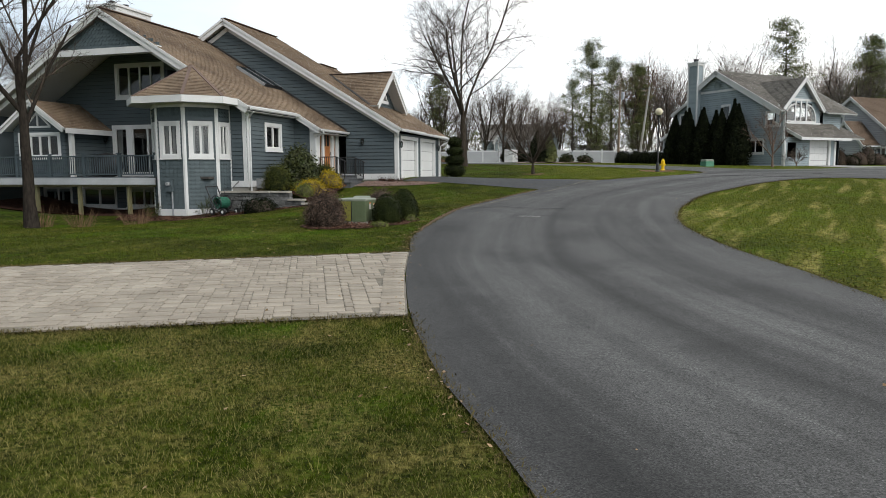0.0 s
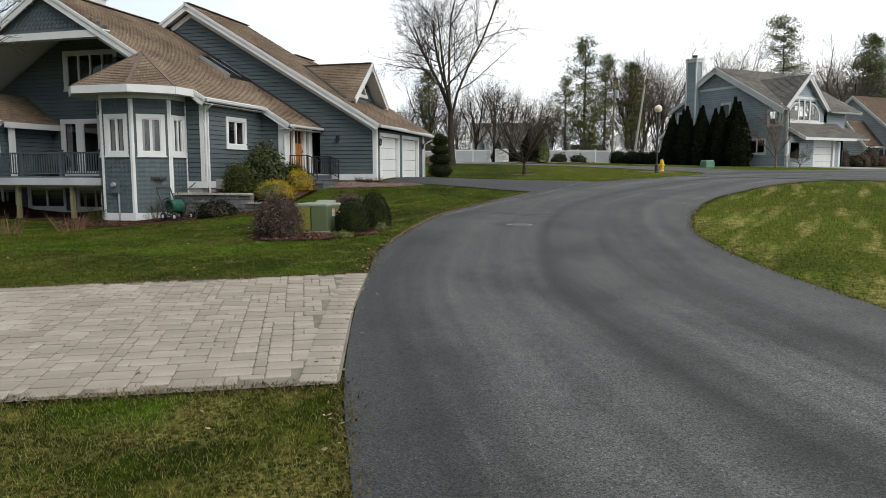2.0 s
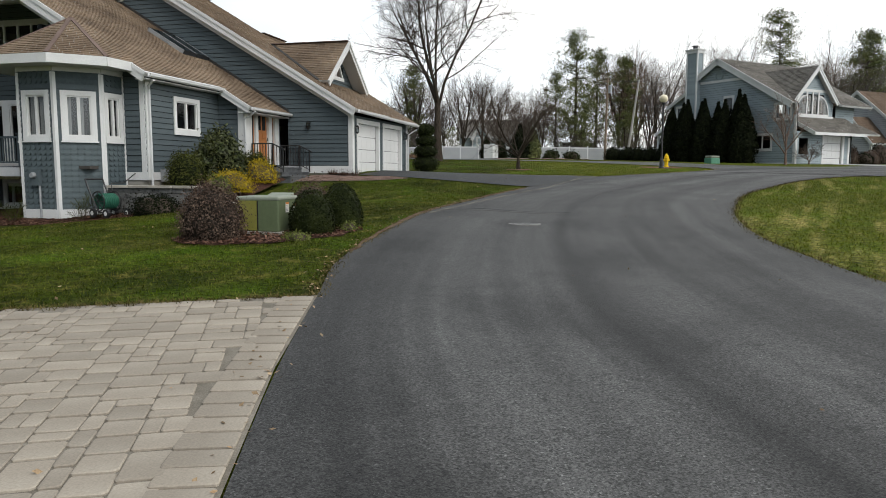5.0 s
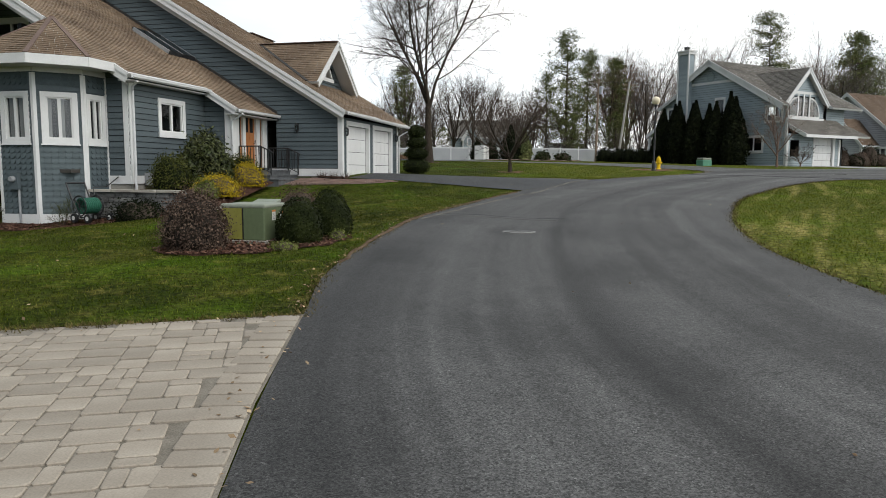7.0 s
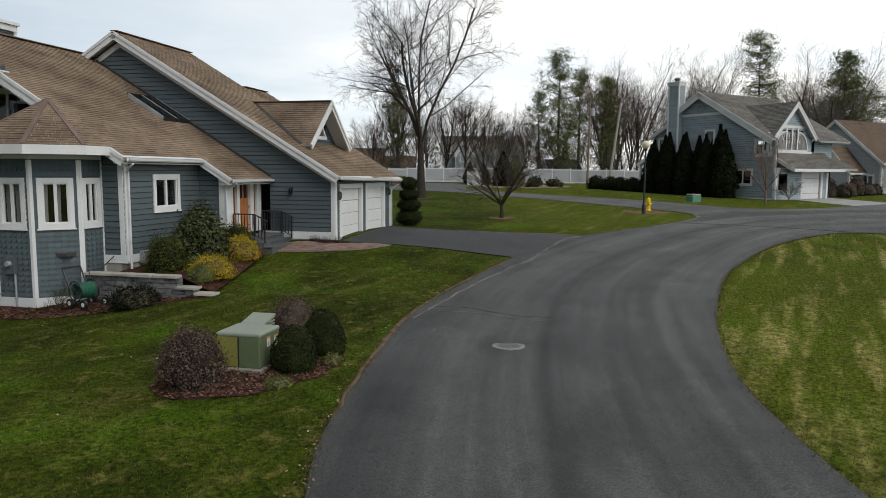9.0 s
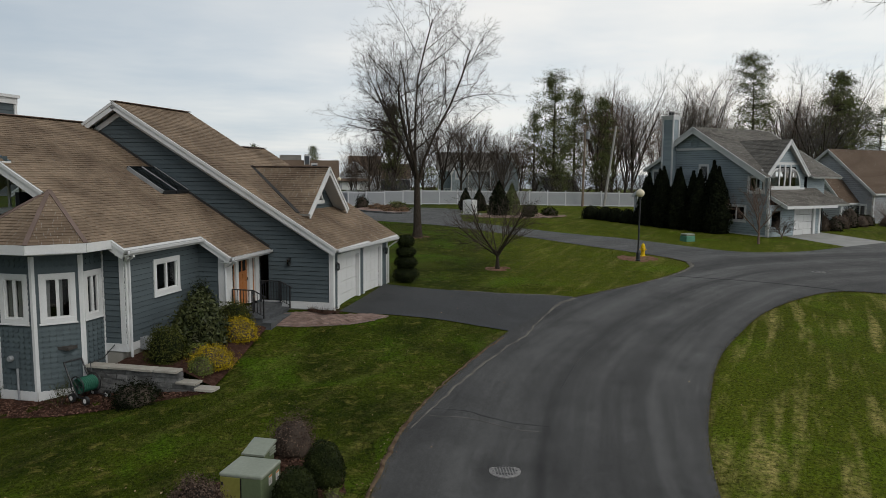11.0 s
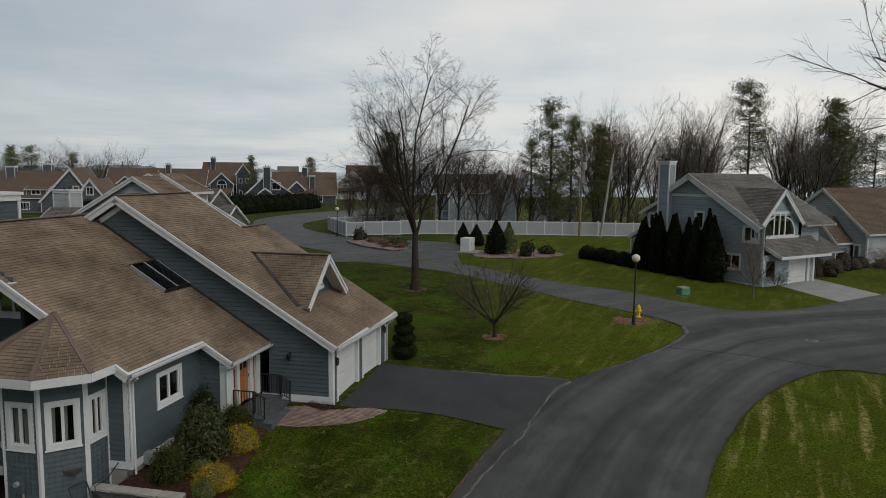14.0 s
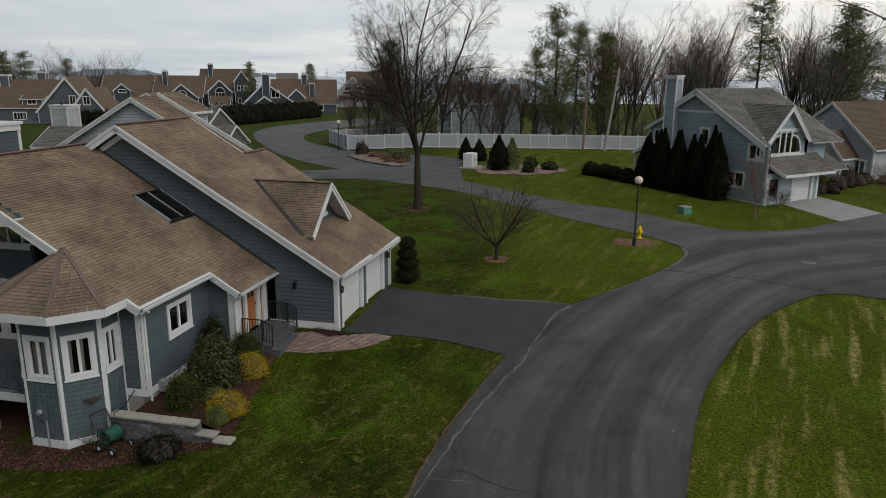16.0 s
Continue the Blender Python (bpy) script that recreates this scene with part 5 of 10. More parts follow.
# main side wall with its window
w_side = Wall((-7.1, 4.45), (-2.9, 4.45))
board_wall(house, w_side, 1.75, [(0, 4.85), (4.2, 4.85)], holes=[(1.53, 2.82, 3.18, 4.22)])
window(house, w_side, 1.42, 2.93, 3.07, 4.33, 2, 0.15)
g = Geo()
w_side.box(g, 0.0, 4.2, 0.0, 0.04, 1.5, 1.76)
w_side.box(g, -0.03, 0.17, 0.0, 0.05, 1.5, 4.75)
g.ob("wall_trim", M["trim"], house)
g = Geo()
w_side.box(g, 0.0, 4.2, -0.2, 0.0, 0.2, 1.51)
g.ob("foundation", M["concrete"], house)
# short wall beside the bay
w_short = Wall((-7.1, 5.3), (-7.1, 4.45))
board_wall(house, w_short, 1.75, [(0, 5.4), (0.85, 4.95)])
g = Geo()
w_short.box(g, 0.0, 0.85, 0.0, 0.04, 1.5, 1.76)
w_short.box(g, 0.66, 0.83, 0.0, 0.05, 1.76, 4.9)
g.ob("wall_trim", M["trim"], house)
g = Geo()
w_short.box(g, 0.0, 0.85, -0.2, 0.0, 0.2, 1.51)
g.ob("foundation", M["concrete"], house)
g = Geo()
g.tube([(-7.25, 4.0, 4.66), (-7.18, 4.25, 4.5), (-7.02, 4.36, 4.4), (-7.02, 4.36, 1.1)], [0.04] * 4, 8)
g.ob("downspout", M["gutter"], house)

# entry: side wall, posts, door
w_ent = Wall((-2.9, 4.45), (-2.9, 3.4))
board_wall(house, w_ent, 1.75, [(0, 4.85), (1.05, 4.3)])
w_door = Wall((-2.9, 3.4), (-0.02, 3.4))
board_wall(house, w_door, 1.9, [(0, 4.25), (2.88, 4.25)], holes=[(0.3, 2.6, 0, 4.2)])
for w_, q in ((w_ent, (0.86, 1.09, 0.0, 0.06, 1.4, 4.25)), (w_door, (-0.05, 0.28, 0.0, 0.06, 1.4, 4.08)), (w_door, (0.30, 0.58, -0.1, 0.03, 2.05, 4.08)), (w_door, (0.84, 1.04, -0.1, 0.05, 2.05, 4.08)),
              (w_door, (1.88, 2.16, -0.1, 0.05, 2.05, 4.08)), (w_door, (2.42, 2.75, -0.1, 0.05, 2.05, 4.08)), (w_door, (0.28, 2.75, -0.1, 0.04, 4.08, 4.25))):
    g = Geo()
    w_.box(g, *q)
    g.ob("entry_casing", M["trim"], house, "white casing of the entry")
g = Geo()
w_door.box(g, 1.05, 1.87, -0.10, -0.05, 2.06, 4.08)
for x0, x1, z0, z1 in ((1.14, 1.42, 2.2, 2.95), (1.50, 1.78, 2.2, 2.95), (1.14, 1.42, 3.1, 3.3), (1.50, 1.78, 3.1, 3.3)):
    w_door.box(g, x0, x1, -0.05, -0.03, z0, z1)
ed = g.ob("front_door", M["door"], house, "orange-brown stained wooden front door")
for x0 in (1.16, 1.52):
    g = Geo()
    w_door.box(g, x0, x0 + 0.24, -0.05, -0.044, 3.4, 3.96)
    g.ob("door_light", M["gap_pane_dark"], ed, "dark glass light of the door")
g = Geo()
g.tube([w_door.at(1.80, -0.04, 3.0), w_door.at(1.80, 0.02, 3.0), w_door.at(1.80, 0.02, 3.12)], [0.018] * 3, 8)
g.ob("handle", M["black"], ed)
for s0, s1 in ((0.58, 0.84), (2.16, 2.42)):
    g = Geo()
    w_door.box(g, s0, s1, -0.09, -0.04, 2.06, 4.08)
    w_door.box(g, s0 + 0.05, s1 - 0.05, -0.04, -0.025, 2.14, 2.7)
    sp_ = g.ob("side_panel", M["door"], house, "orange-brown stained side panel")
    g = Geo()
    w_door.box(g, s0 + 0.06, s1 - 0.06, -0.04, -0.034, 2.85, 3.96)
    g.ob("side_light", M["gap_pane_dark"], sp_, "dark glass side light")

# main roof
U1 = (1, 0, 0)
k = lambda b: (b - 2.9) / c1
roof_slope(house, (-7.53, 2.9, zr(2.9)), U1, (0, c1, S1 * c1), [(0, k(4.05)), (4.33, k(4.05)), (4.33, 0), (7.5, 0), (7.5, k(11.4)), (0, k(11.4))], M["shingle"], under=M["soffit"])
roof_slope(house, (-7.53, 11.4, zr(11.4)), U1, (0, c1, -S1 * c1), [(0, 0), (7.5, 0), (7.5, 8.8), (0, 8.8)], M["shingle"], under=M["soffit"])
rake(house, (-7.55, 4.05, zr(4.05)), (-7.55, 4.62, zr(4.62)), (-1, 0, 0), 0.32)
rake(house, (-7.55, 6.95, zr(6.95)), (-7.55, 11.4, zr(11.4)), (-1, 0, 0), 0.32)
rake(house, (-7.55, 18.9, zr(11.4) - S1 * 7.5), (-7.55, 11.4, zr(11.4)), (-1, 0, 0), 0.32)
rake(house, (-3.22, 2.9, zr(2.9)), (-3.22, 4.05, zr(4.05)), (-1, 0, 0), 0.26)
gutter(house, (-7.5, 4.03, zr(4.05) - 0.02), (-3.2, 4.03, zr(4.05) - 0.02), (0, -1, 0))
gutter(house, (-3.2, 2.88, zr(2.9) - 0.02), (-0.05, 2.88, zr(2.9) - 0.02), (0, -1, 0))
g = Geo()
g.box(-7.5, -3.2, 4.09, 4.5, 4.66, 4.70)
g.box(-3.2, -0.02, 2.94, 3.45, 3.95, 3.99)
g.ob("soffit", M["soffit"], house)
bar(house, "ridge_cap", [(-7.53, 11.4, zr(11.4) + 0.03), (-0.02, 11.4, zr(11.4) + 0.03)], 0.3, 0.03, M["shingle_red"])
bar(house, "step_flashing", [(-0.06, 2.95, zr(2.95) + 0.05), (-0.06, 11.3, zr(11.3) + 0.05)], 0.03, 0.13, M["roof_dark"])
bar(house, "frieze_board", [(-4.46, 8.5, zr(8.5) - 0.35), (-4.46, 11.4, zr(11.4) - 0.3)], 0.04, 0.2, M["trim"], side=(1, 0, 0))
g = Geo()
g.tube([(-3.05, 2.8, 4.0), (-2.98, 3.05, 3.85), (-2.98, 3.28, 3.75), (-2.98, 3.28, 1.5)], [0.035] * 4, 8)
g.ob("downspout", M["gutter"], house)

# skylight
sk = new("skylight")
sk.parent = house
sn = Vector((0, -S1 * c1, c1))
sp = lambda a, b, h: Vector((a, b, zr(b))) + sn * h
for a0, a1 in ((-1.82, -0.98), (-0.94, -0.10)):
    for p, q, mt in (((a0, 6.6), (a1, 6.6), "black"), ((a1, 6.6), (a1, 8.15), "metal_grey"), ((a1, 8.15), (a0, 8.15), "black"), ((a0, 8.15), (a0, 6.6), "metal_grey")):
        g = Geo()
        g.beam(sp(*p, 0.07), sp(*q, 0.07), 0.07, 0.16)
        g.ob("skylight_frame", M[mt], sk)
    g = Geo()
    g.add([sp(a0, 6.6, 0.146), sp(a1, 6.6, 0.146), sp(a1, 8.15, 0.146), sp(a0, 8.15, 0.146)], [(0, 1, 2, 3)])
    g.ob("skylight_pane", M["glass"], sk)
    g = Geo()
    g.add([sp(a0, 6.6, 0.03), sp(a1, 6.6, 0.03), sp(a1, 8.15, 0.03), sp(a0, 8.15, 0.03)], [(0, 1, 2, 3)])
    g.ob("skylight_well", M["roof_dark"], sk)

# octagonal bay with its tent roof
V8 = [(-7.1, 8.42), (-8.08, 8.42), (-9.0, 7.5), (-9.0, 6.2), (-8.08, 5.28), (-7.1, 5.28)]
for i, (p, q) in enumerate(zip(V8, V8[1:])):
    w = Wall(p, q)
    ln = w.len
    wn_ = 0.98 if i in (1, 2, 3) else 0.8
    s0 = (ln - wn_) / 2 - (0.02 if i == 4 else 0)
    holes = [(s0 + 0.12, s0 + wn_ - 0.12, 2.82, 4.10)] if i else []
    board_wall(house, w, 0.62, [(0, 4.95), (ln, 4.95)], holes=holes, scallop=[(0.6, 2.75), (4.36, 4.85)], step=0.165)
    if i:
        window(house, w, s0, s0 + wn_, 2.70, 4.22, 2, 0.15, curtain=True)
    g = Geo()
    w.box(g, 0.0, ln, 0.0, 0.05, 0.26, 0.62)
    w.box(g, -0.02, 0.07, 0.0, 0.045, 0.62, 4.75)
    w.box(g, ln - 0.07, ln + 0.02, 0.0, 0.045, 0.62, 4.75)
    w.box(g, 0.0, ln, 0.0, 0.04, 4.78, 4.95)
    g.ob("corner_trim", M["trim"], house)
    g = Geo()
    w.box(g, 0.0, ln, -0.2, 0.0, -0.5, 0.27)
    g.ob("foundation", M["concrete"], house)
E8 = [(-7.45, 9.15), (-8.66, 9.15), (-9.76, 8.02), (-9.76, 5.68), (-8.66, 4.55), (-7.45, 4.55)]
APEX = Vector((-7.35, 6.9, 6.68))
ZE = 5.17
for i, (p, q) in enumerate(zip(E8, E8[1:])):
    P, Q = Vector((*p, ZE)), Vector((*q, ZE))
    uv = (Q - P).normalized()
    mid = APEX - P
    vv = (mid - uv * mid.dot(uv))
    vlen = vv.length
    vv = vv.normalized()
    roof_slope(house, P, uv, vv, [(0, 0), ((Q - P).length, 0), (mid.dot(uv), vlen)], M["shingle"], thick=0.06, name="bay_roof", tab=0.3, under=M["soffit"])
    nrm = Vector((uv.y, -uv.x, 0))
    bar(house, "fascia", [P + Vector((0, 0, -0.13)), Q + Vector((0, 0, -0.13))], 0.05, 0.27, M["trim"])
    if i:
        bar(house, "hip_cap", [P + Vector((0, 0, 0.02)), APEX + Vector((0, 0, 0.02))], 0.13, 0.03, M["shingle_red"])
g = Geo()
g.prism([(x, y) for x, y in E8][::-1], 4.92, 4.96)
g.ob("soffit", M["soffit"], house)

# recessed gable wall over the deck, upper window, sliding door
w_rec = Wall((-4.5, 18.4), (-4.5, 8.0))
rb = lambda b: 18.4 - b
win_u = (rb(13.23), rb(10.40), 5.72, 7.42)
slid = (rb(13.56), rb(9.6), 1.95, 4.46)
low = [(rb(18.0), rb(15.7), 0.25, 1.35), (rb(13.6), rb(9.4), 0.2, 1.35)]
board_wall(house, w_rec, -0.4, [(0, zr(4.4) - 0.25), (rb(11.4), zr(11.4) - 0.3), (10.4, zr(8.0) - 0.25)],
           holes=[(a + 0.1, b - 0.1, c + 0.1, d - 0.1) for a, b, c, d in [win_u, slid] + low])
window(house, w_rec, *win_u, 4, 0.16)
window(house, w_rec, slid[0], slid[0] + 1.0, slid[2], slid[3], 1, 0.16, name="door_side_light", curtain=True)
window(house, w_rec, slid[0] + 1.0, slid[1], slid[2], slid[3], 3, 0.16, name="sliding_door")
for q in low:
    window(house, w_rec, *q, 4, 0.12)
w_bs = Wall((-4.5, 8.42), (-7.1, 8.42))
board_wall(house, w_bs, -0.2, [(0, 6.6), (2.6, 6.6)])
w_side0 = Wall((-4.5, 18.4), (0.0, 18.4))
g = Geo()
w_side0.box(g, -3, 4.5, -0.14, 0, -0.4, 4.9)
g.ob("wall", M["siding"], house)
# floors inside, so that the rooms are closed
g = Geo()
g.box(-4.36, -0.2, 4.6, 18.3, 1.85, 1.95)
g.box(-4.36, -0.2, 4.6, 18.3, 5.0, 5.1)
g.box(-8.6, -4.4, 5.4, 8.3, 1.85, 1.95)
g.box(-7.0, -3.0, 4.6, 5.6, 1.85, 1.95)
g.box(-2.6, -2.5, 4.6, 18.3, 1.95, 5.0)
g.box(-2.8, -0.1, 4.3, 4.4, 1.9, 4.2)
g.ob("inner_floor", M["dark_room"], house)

# gable ornament: cross beam and clad triangle under the rakes
bl, br = 14.25, 8.45
g = Geo()
g.box(-7.52, -7.16, br, bl, 7.32, 7.60)
g.ob("gable_beam", M["trim"], house, "white cross beam in the gable")
w_tri = Wall((-7.3, bl), (-7.3, br))
board_wall(house, w_tri, 7.6, [(0, 7.62), (bl - 11.4, zr(11.4) - 0.35), (bl - br, 7.62)], scallop=[(7, 9.5)], step=0.165)
g = Geo()
g.add([(-7.3, br + 0.3, 7.34), (-7.3, bl - 0.3, 7.34), (-4.5, 13.0, 8.0), (-4.5, 9.8, 8.0)], [(0, 1, 2, 3)])
g.ob("soffit", M["soffit"], house)
bar(house, "inner_rake", [(-7.24, 5.2, zr(5.2) - 0.45), (-7.24, 11.4, zr(11.4) - 0.45), (-7.24, 18.0, zr(4.8) - 0.45)], 0.05, 0.2, M["trim"], side=(1, 0, 0))

# sunroom under its own small gable
w_sun = Wall((-7.1, 16.95), (-7.1, 14.0))
hs = (0.30, 2.72, 2.8, 4.02)
board_wall(house, w_sun, 1.95, [(0, 4.2), (1.5, 5.25), (2.95, 4.2)], holes=[(hs[0] + 0.1, hs[1] - 0.1, hs[2] + 0.1, hs[3] - 0.1)])
window(house, w_sun, *hs, 4, 0.14)
g = Geo()
for p, q in (((0.75, 4.28), (2.2, 4.28)), ((0.75, 4.28), (1.48, 4.95)), ((1.48, 4.95), (2.2, 4.28)), ((1.48, 4.28), (1.48, 4.95))):
    g.beam(w_sun.at(p[0], 0.03, p[1]), w_sun.at(q[0], 0.03, q[1]), 0.06, 0.09, (1, 0, 0))
g.ob("gable_window", M["trim"], house)
g = Geo()
g.add([w_sun.at(0.78, 0.03, 4.3), w_sun.at(2.18, 0.03, 4.3), w_sun.at(1.48, 0.03, 4.92)], [(0, 1, 2)])
g.ob("pane", M["glass"], house)
for b0, b1 in ((16.95, 16.95), (14.0, 14.0)):
    ws = Wall((-4.5, b0), (-7.1, b0)) if b0 > 15 else Wall((-7.1, b0), (-4.5, b0))
    board_wall(house, ws, 1.95, [(0, 4.2), (2.6, 4.2)])
for sgn in (-1, 1):
    sl = 0.70
    cs = math.cos(math.atan(sl))
    roof_slope(house, (-7.55, 15.45 + sgn * 1.9, 4.17), (1, 0, 0), (0, -sgn * cs, sl * cs), [(0, 0), (3.1, 0), (3.1, 1.9 / cs), (0, 1.9 / cs)], M["shingle"], thick=0.1, name="sunroom_roof", under=M["soffit"])
    rake(house, (-7.56, 15.45 + sgn * 1.9, 4.17), (-7.56, 15.45, 5.5), (-1, 0, 0), 0.24)
bar(house, "fascia", [(-7.5, 13.53, 4.06), (-4.5, 13.53, 4.06)], 0.05, 0.24, M["trim"])
g = Geo()
g.box(-7.1, -6.92, 13.62, 13.8, 1.95, 4.1)
g.ob("porch_post", M["trim"], house)

# basement wall and dark ground under the deck
w_base = Wall((-4.62, 18.4), (-4.62, 8.0))
base_win = [(0.5, 2.3, 0.42, 1.45), (2.9, 5.0, 0.42, 1.45), (5.6, 7.6, 0.42, 1.45)]
board_wall(house, w_base, -0.6, [(0, 1.75), (10.4, 1.75)], holes=[(a + 0.08, b - 0.08, c + 0.05, d - 0.05) for a, b, c, d in base_win], pieces=False)
for q in base_win:
    window(house, w_base, *q, 2, 0.10)
bar(house, "sill_board", [(-4.68, 8.1, 0.30), (-4.68, 18.3, 0.30)], 0.06, 0.16, M["trim"])
# deck
n = 24
for i in range(n):
    x0 = -8.6 + i * 4.05 / n
    Geo().box(x0, x0 + 4.05 / n - 0.008, 8.0, 18.2, 1.90, 1.945).ob("deck_board", M["deck"], house)
bar(house, "deck_fascia", [(-8.64, 7.95, 1.76), (-8.64, 18.2, 1.76)], 0.05, 0.28, M["fascia_deck"], "light grey deck fascia")
bar(house, "deck_joist", [(-8.4, 8.0, 1.62), (-8.4, 18.2, 1.62)], 0.12, 0.2, M["post_wood"])
posts = [8.0 + 1.84 * i for i in range(6)]
for b in posts:
    g = Geo()
    g.box(-8.57, -8.46, b - 0.055, b + 0.055, 1.95, 2.93)
    g.box(-8.60, -8.43, b - 0.085, b + 0.085, 2.93, 2.97)
    g.box(-8.58, -8.45, b - 0.065, b + 0.065, 1.95, 2.05)
    g.ob("rail_post", M["rail"], house)
for b0, b1 in zip(posts, posts[1:]):
    g = Geo()
    g.box(-8.56, -8.47, b0 + 0.055, b1 - 0.055, 2.82, 2.88)
    rs = g.ob("handrail", M["rail"], house)
    g = Geo()
    g.box(-8.54, -8.49, b0 + 0.055, b1 - 0.055, 2.04, 2.09)
    g.ob("bottom_rail", M["rail"], rs)
    ns = 15
    for i in range(ns):
        y = b0 + 0.12 + i * (b1 - b0 - 0.24) / (ns - 1)
        g = Geo()
        g.box(-8.53, -8.50, y - 0.018, y + 0.018, 2.09, 2.82)
        g.ob("baluster", M["rail"], rs)
for b in (9.5, 12.1, 14.45, 16.8):
    g = Geo()
    g.box(-8.47, -8.33, b - 0.07, b + 0.07, -0.4, 1.6)
    g.ob("deck_post", M["post_wood"], house, "weathered greenish deck post")

chimney_box(house, -4.3, -1.9, 13.2, 14.7, 7.2, 10.35)

# entry landing and steps
g = Geo()
g.box(-2.55, -0.05, 2.42, 3.38, 1.2, 1.90)
g.box(-2.58, -0.05, 2.39, 3.38, 1.90, 1.95)
g.ob("landing", M["steps"], house, "dark bluestone landing")
for b0, z in ((2.08, 1.74), (1.74, 1.58)):
    g = Geo()
    g.box(-2.45, -0.1, b0, b0 + 0.36, 1.1, z)
    g.box(-2.48, -0.07, b0 - 0.03, b0 + 0.36, z, z + 0.04)
    g.ob("step", M["steps"], house)
for a in (-2.46, -0.14):
    g = Geo()
    g.tube([(a, 3.3, 2.84), (a, 2.45, 2.84), (a, 2.02, 2.64), (a, 1.92, 2.58)], [0.024] * 4, 8)
    er = g.ob("entry_railing", M["black"], house, "black iron entry railing")
    g = Geo()
    g.tube([(a, 3.3, 2.05), (a, 2.45, 2.05), (a, 2.02, 1.86)], [0.015] * 3, 6)
    g.ob("bottom_rail", M["black"], er)
    for b, z in ((3.3, 1.95), (2.45, 1.95), (2.02, 1.76)):
        g = Geo()
        g.box(a - 0.022, a + 0.022, b - 0.022, b + 0.022, z, z + 0.90)
        g.ob("rail_post", M["black"], er)
    for i in range(10):
        y = 3.2 - i * 0.115
        dz = max(0.0, 2.45 - y) * 0.46
        g = Geo()
        g.box(a - 0.010, a + 0.010, y - 0.010, y + 0.010, 2.05 - dz, 2.83 - dz)
        g.ob("baluster", M["black"], er)


def lantern(parent, w, s, z):
    g = Geo()
    p = w.at(s, 0.0, z)
    g.beam(w.at(s, 0.0, z - 0.08), w.at(s, 0.03, z - 0.08), 0.1, 0.22, (*w.d, 0))
    g.tube([w.at(s, 0.02, z), w.at(s, 0.10, z + 0.06), w.at(s, 0.15, z + 0.02)], [0.012] * 3, 6)
    c = w.at(s, 0.15, z)
    g.lathe([(0.02, 0.04), (0.09, -0.02), (0.085, -0.03), (0.075, -0.04)], 8, c)
    g.lathe([(0.07, -0.24), (0.05, -0.27), (0.02, -0.30)], 8, c)
    for i in range(4):
        t = math.pi / 4 + i * math.pi / 2
        q = (c[0] + 0.07 * math.cos(t), c[1] + 0.07 * math.sin(t))
        g.box(q[0] - 0.008, q[0] + 0.008, q[1] - 0.008, q[1] + 0.008, c[2] - 0.25, c[2] - 0.03)
    ln = g.ob("wall_lantern", M["black"], parent, "black carriage wall lantern")
    g = Geo()
    g.lathe([(0.05, -0.24), (0.06, -0.05)], 8, c)
    g.ob("lantern_glass", M["glass"], ln)


lantern(house, w_gable, 15 - 2.05, 3.78)
lantern(house, w_gar, 0.20, 3.62)
lantern(house, w_gar, 6.30, 3.62)
lantern(house, w_rec, rb(13.9), 3.9)

# ---- neighbouring houses ----


def side_house(name, origin, rot, label):
    return thing(name, pose(origin[0], origin[1], 0, 0, 0, rot), label, "house", "neighbouring houses")


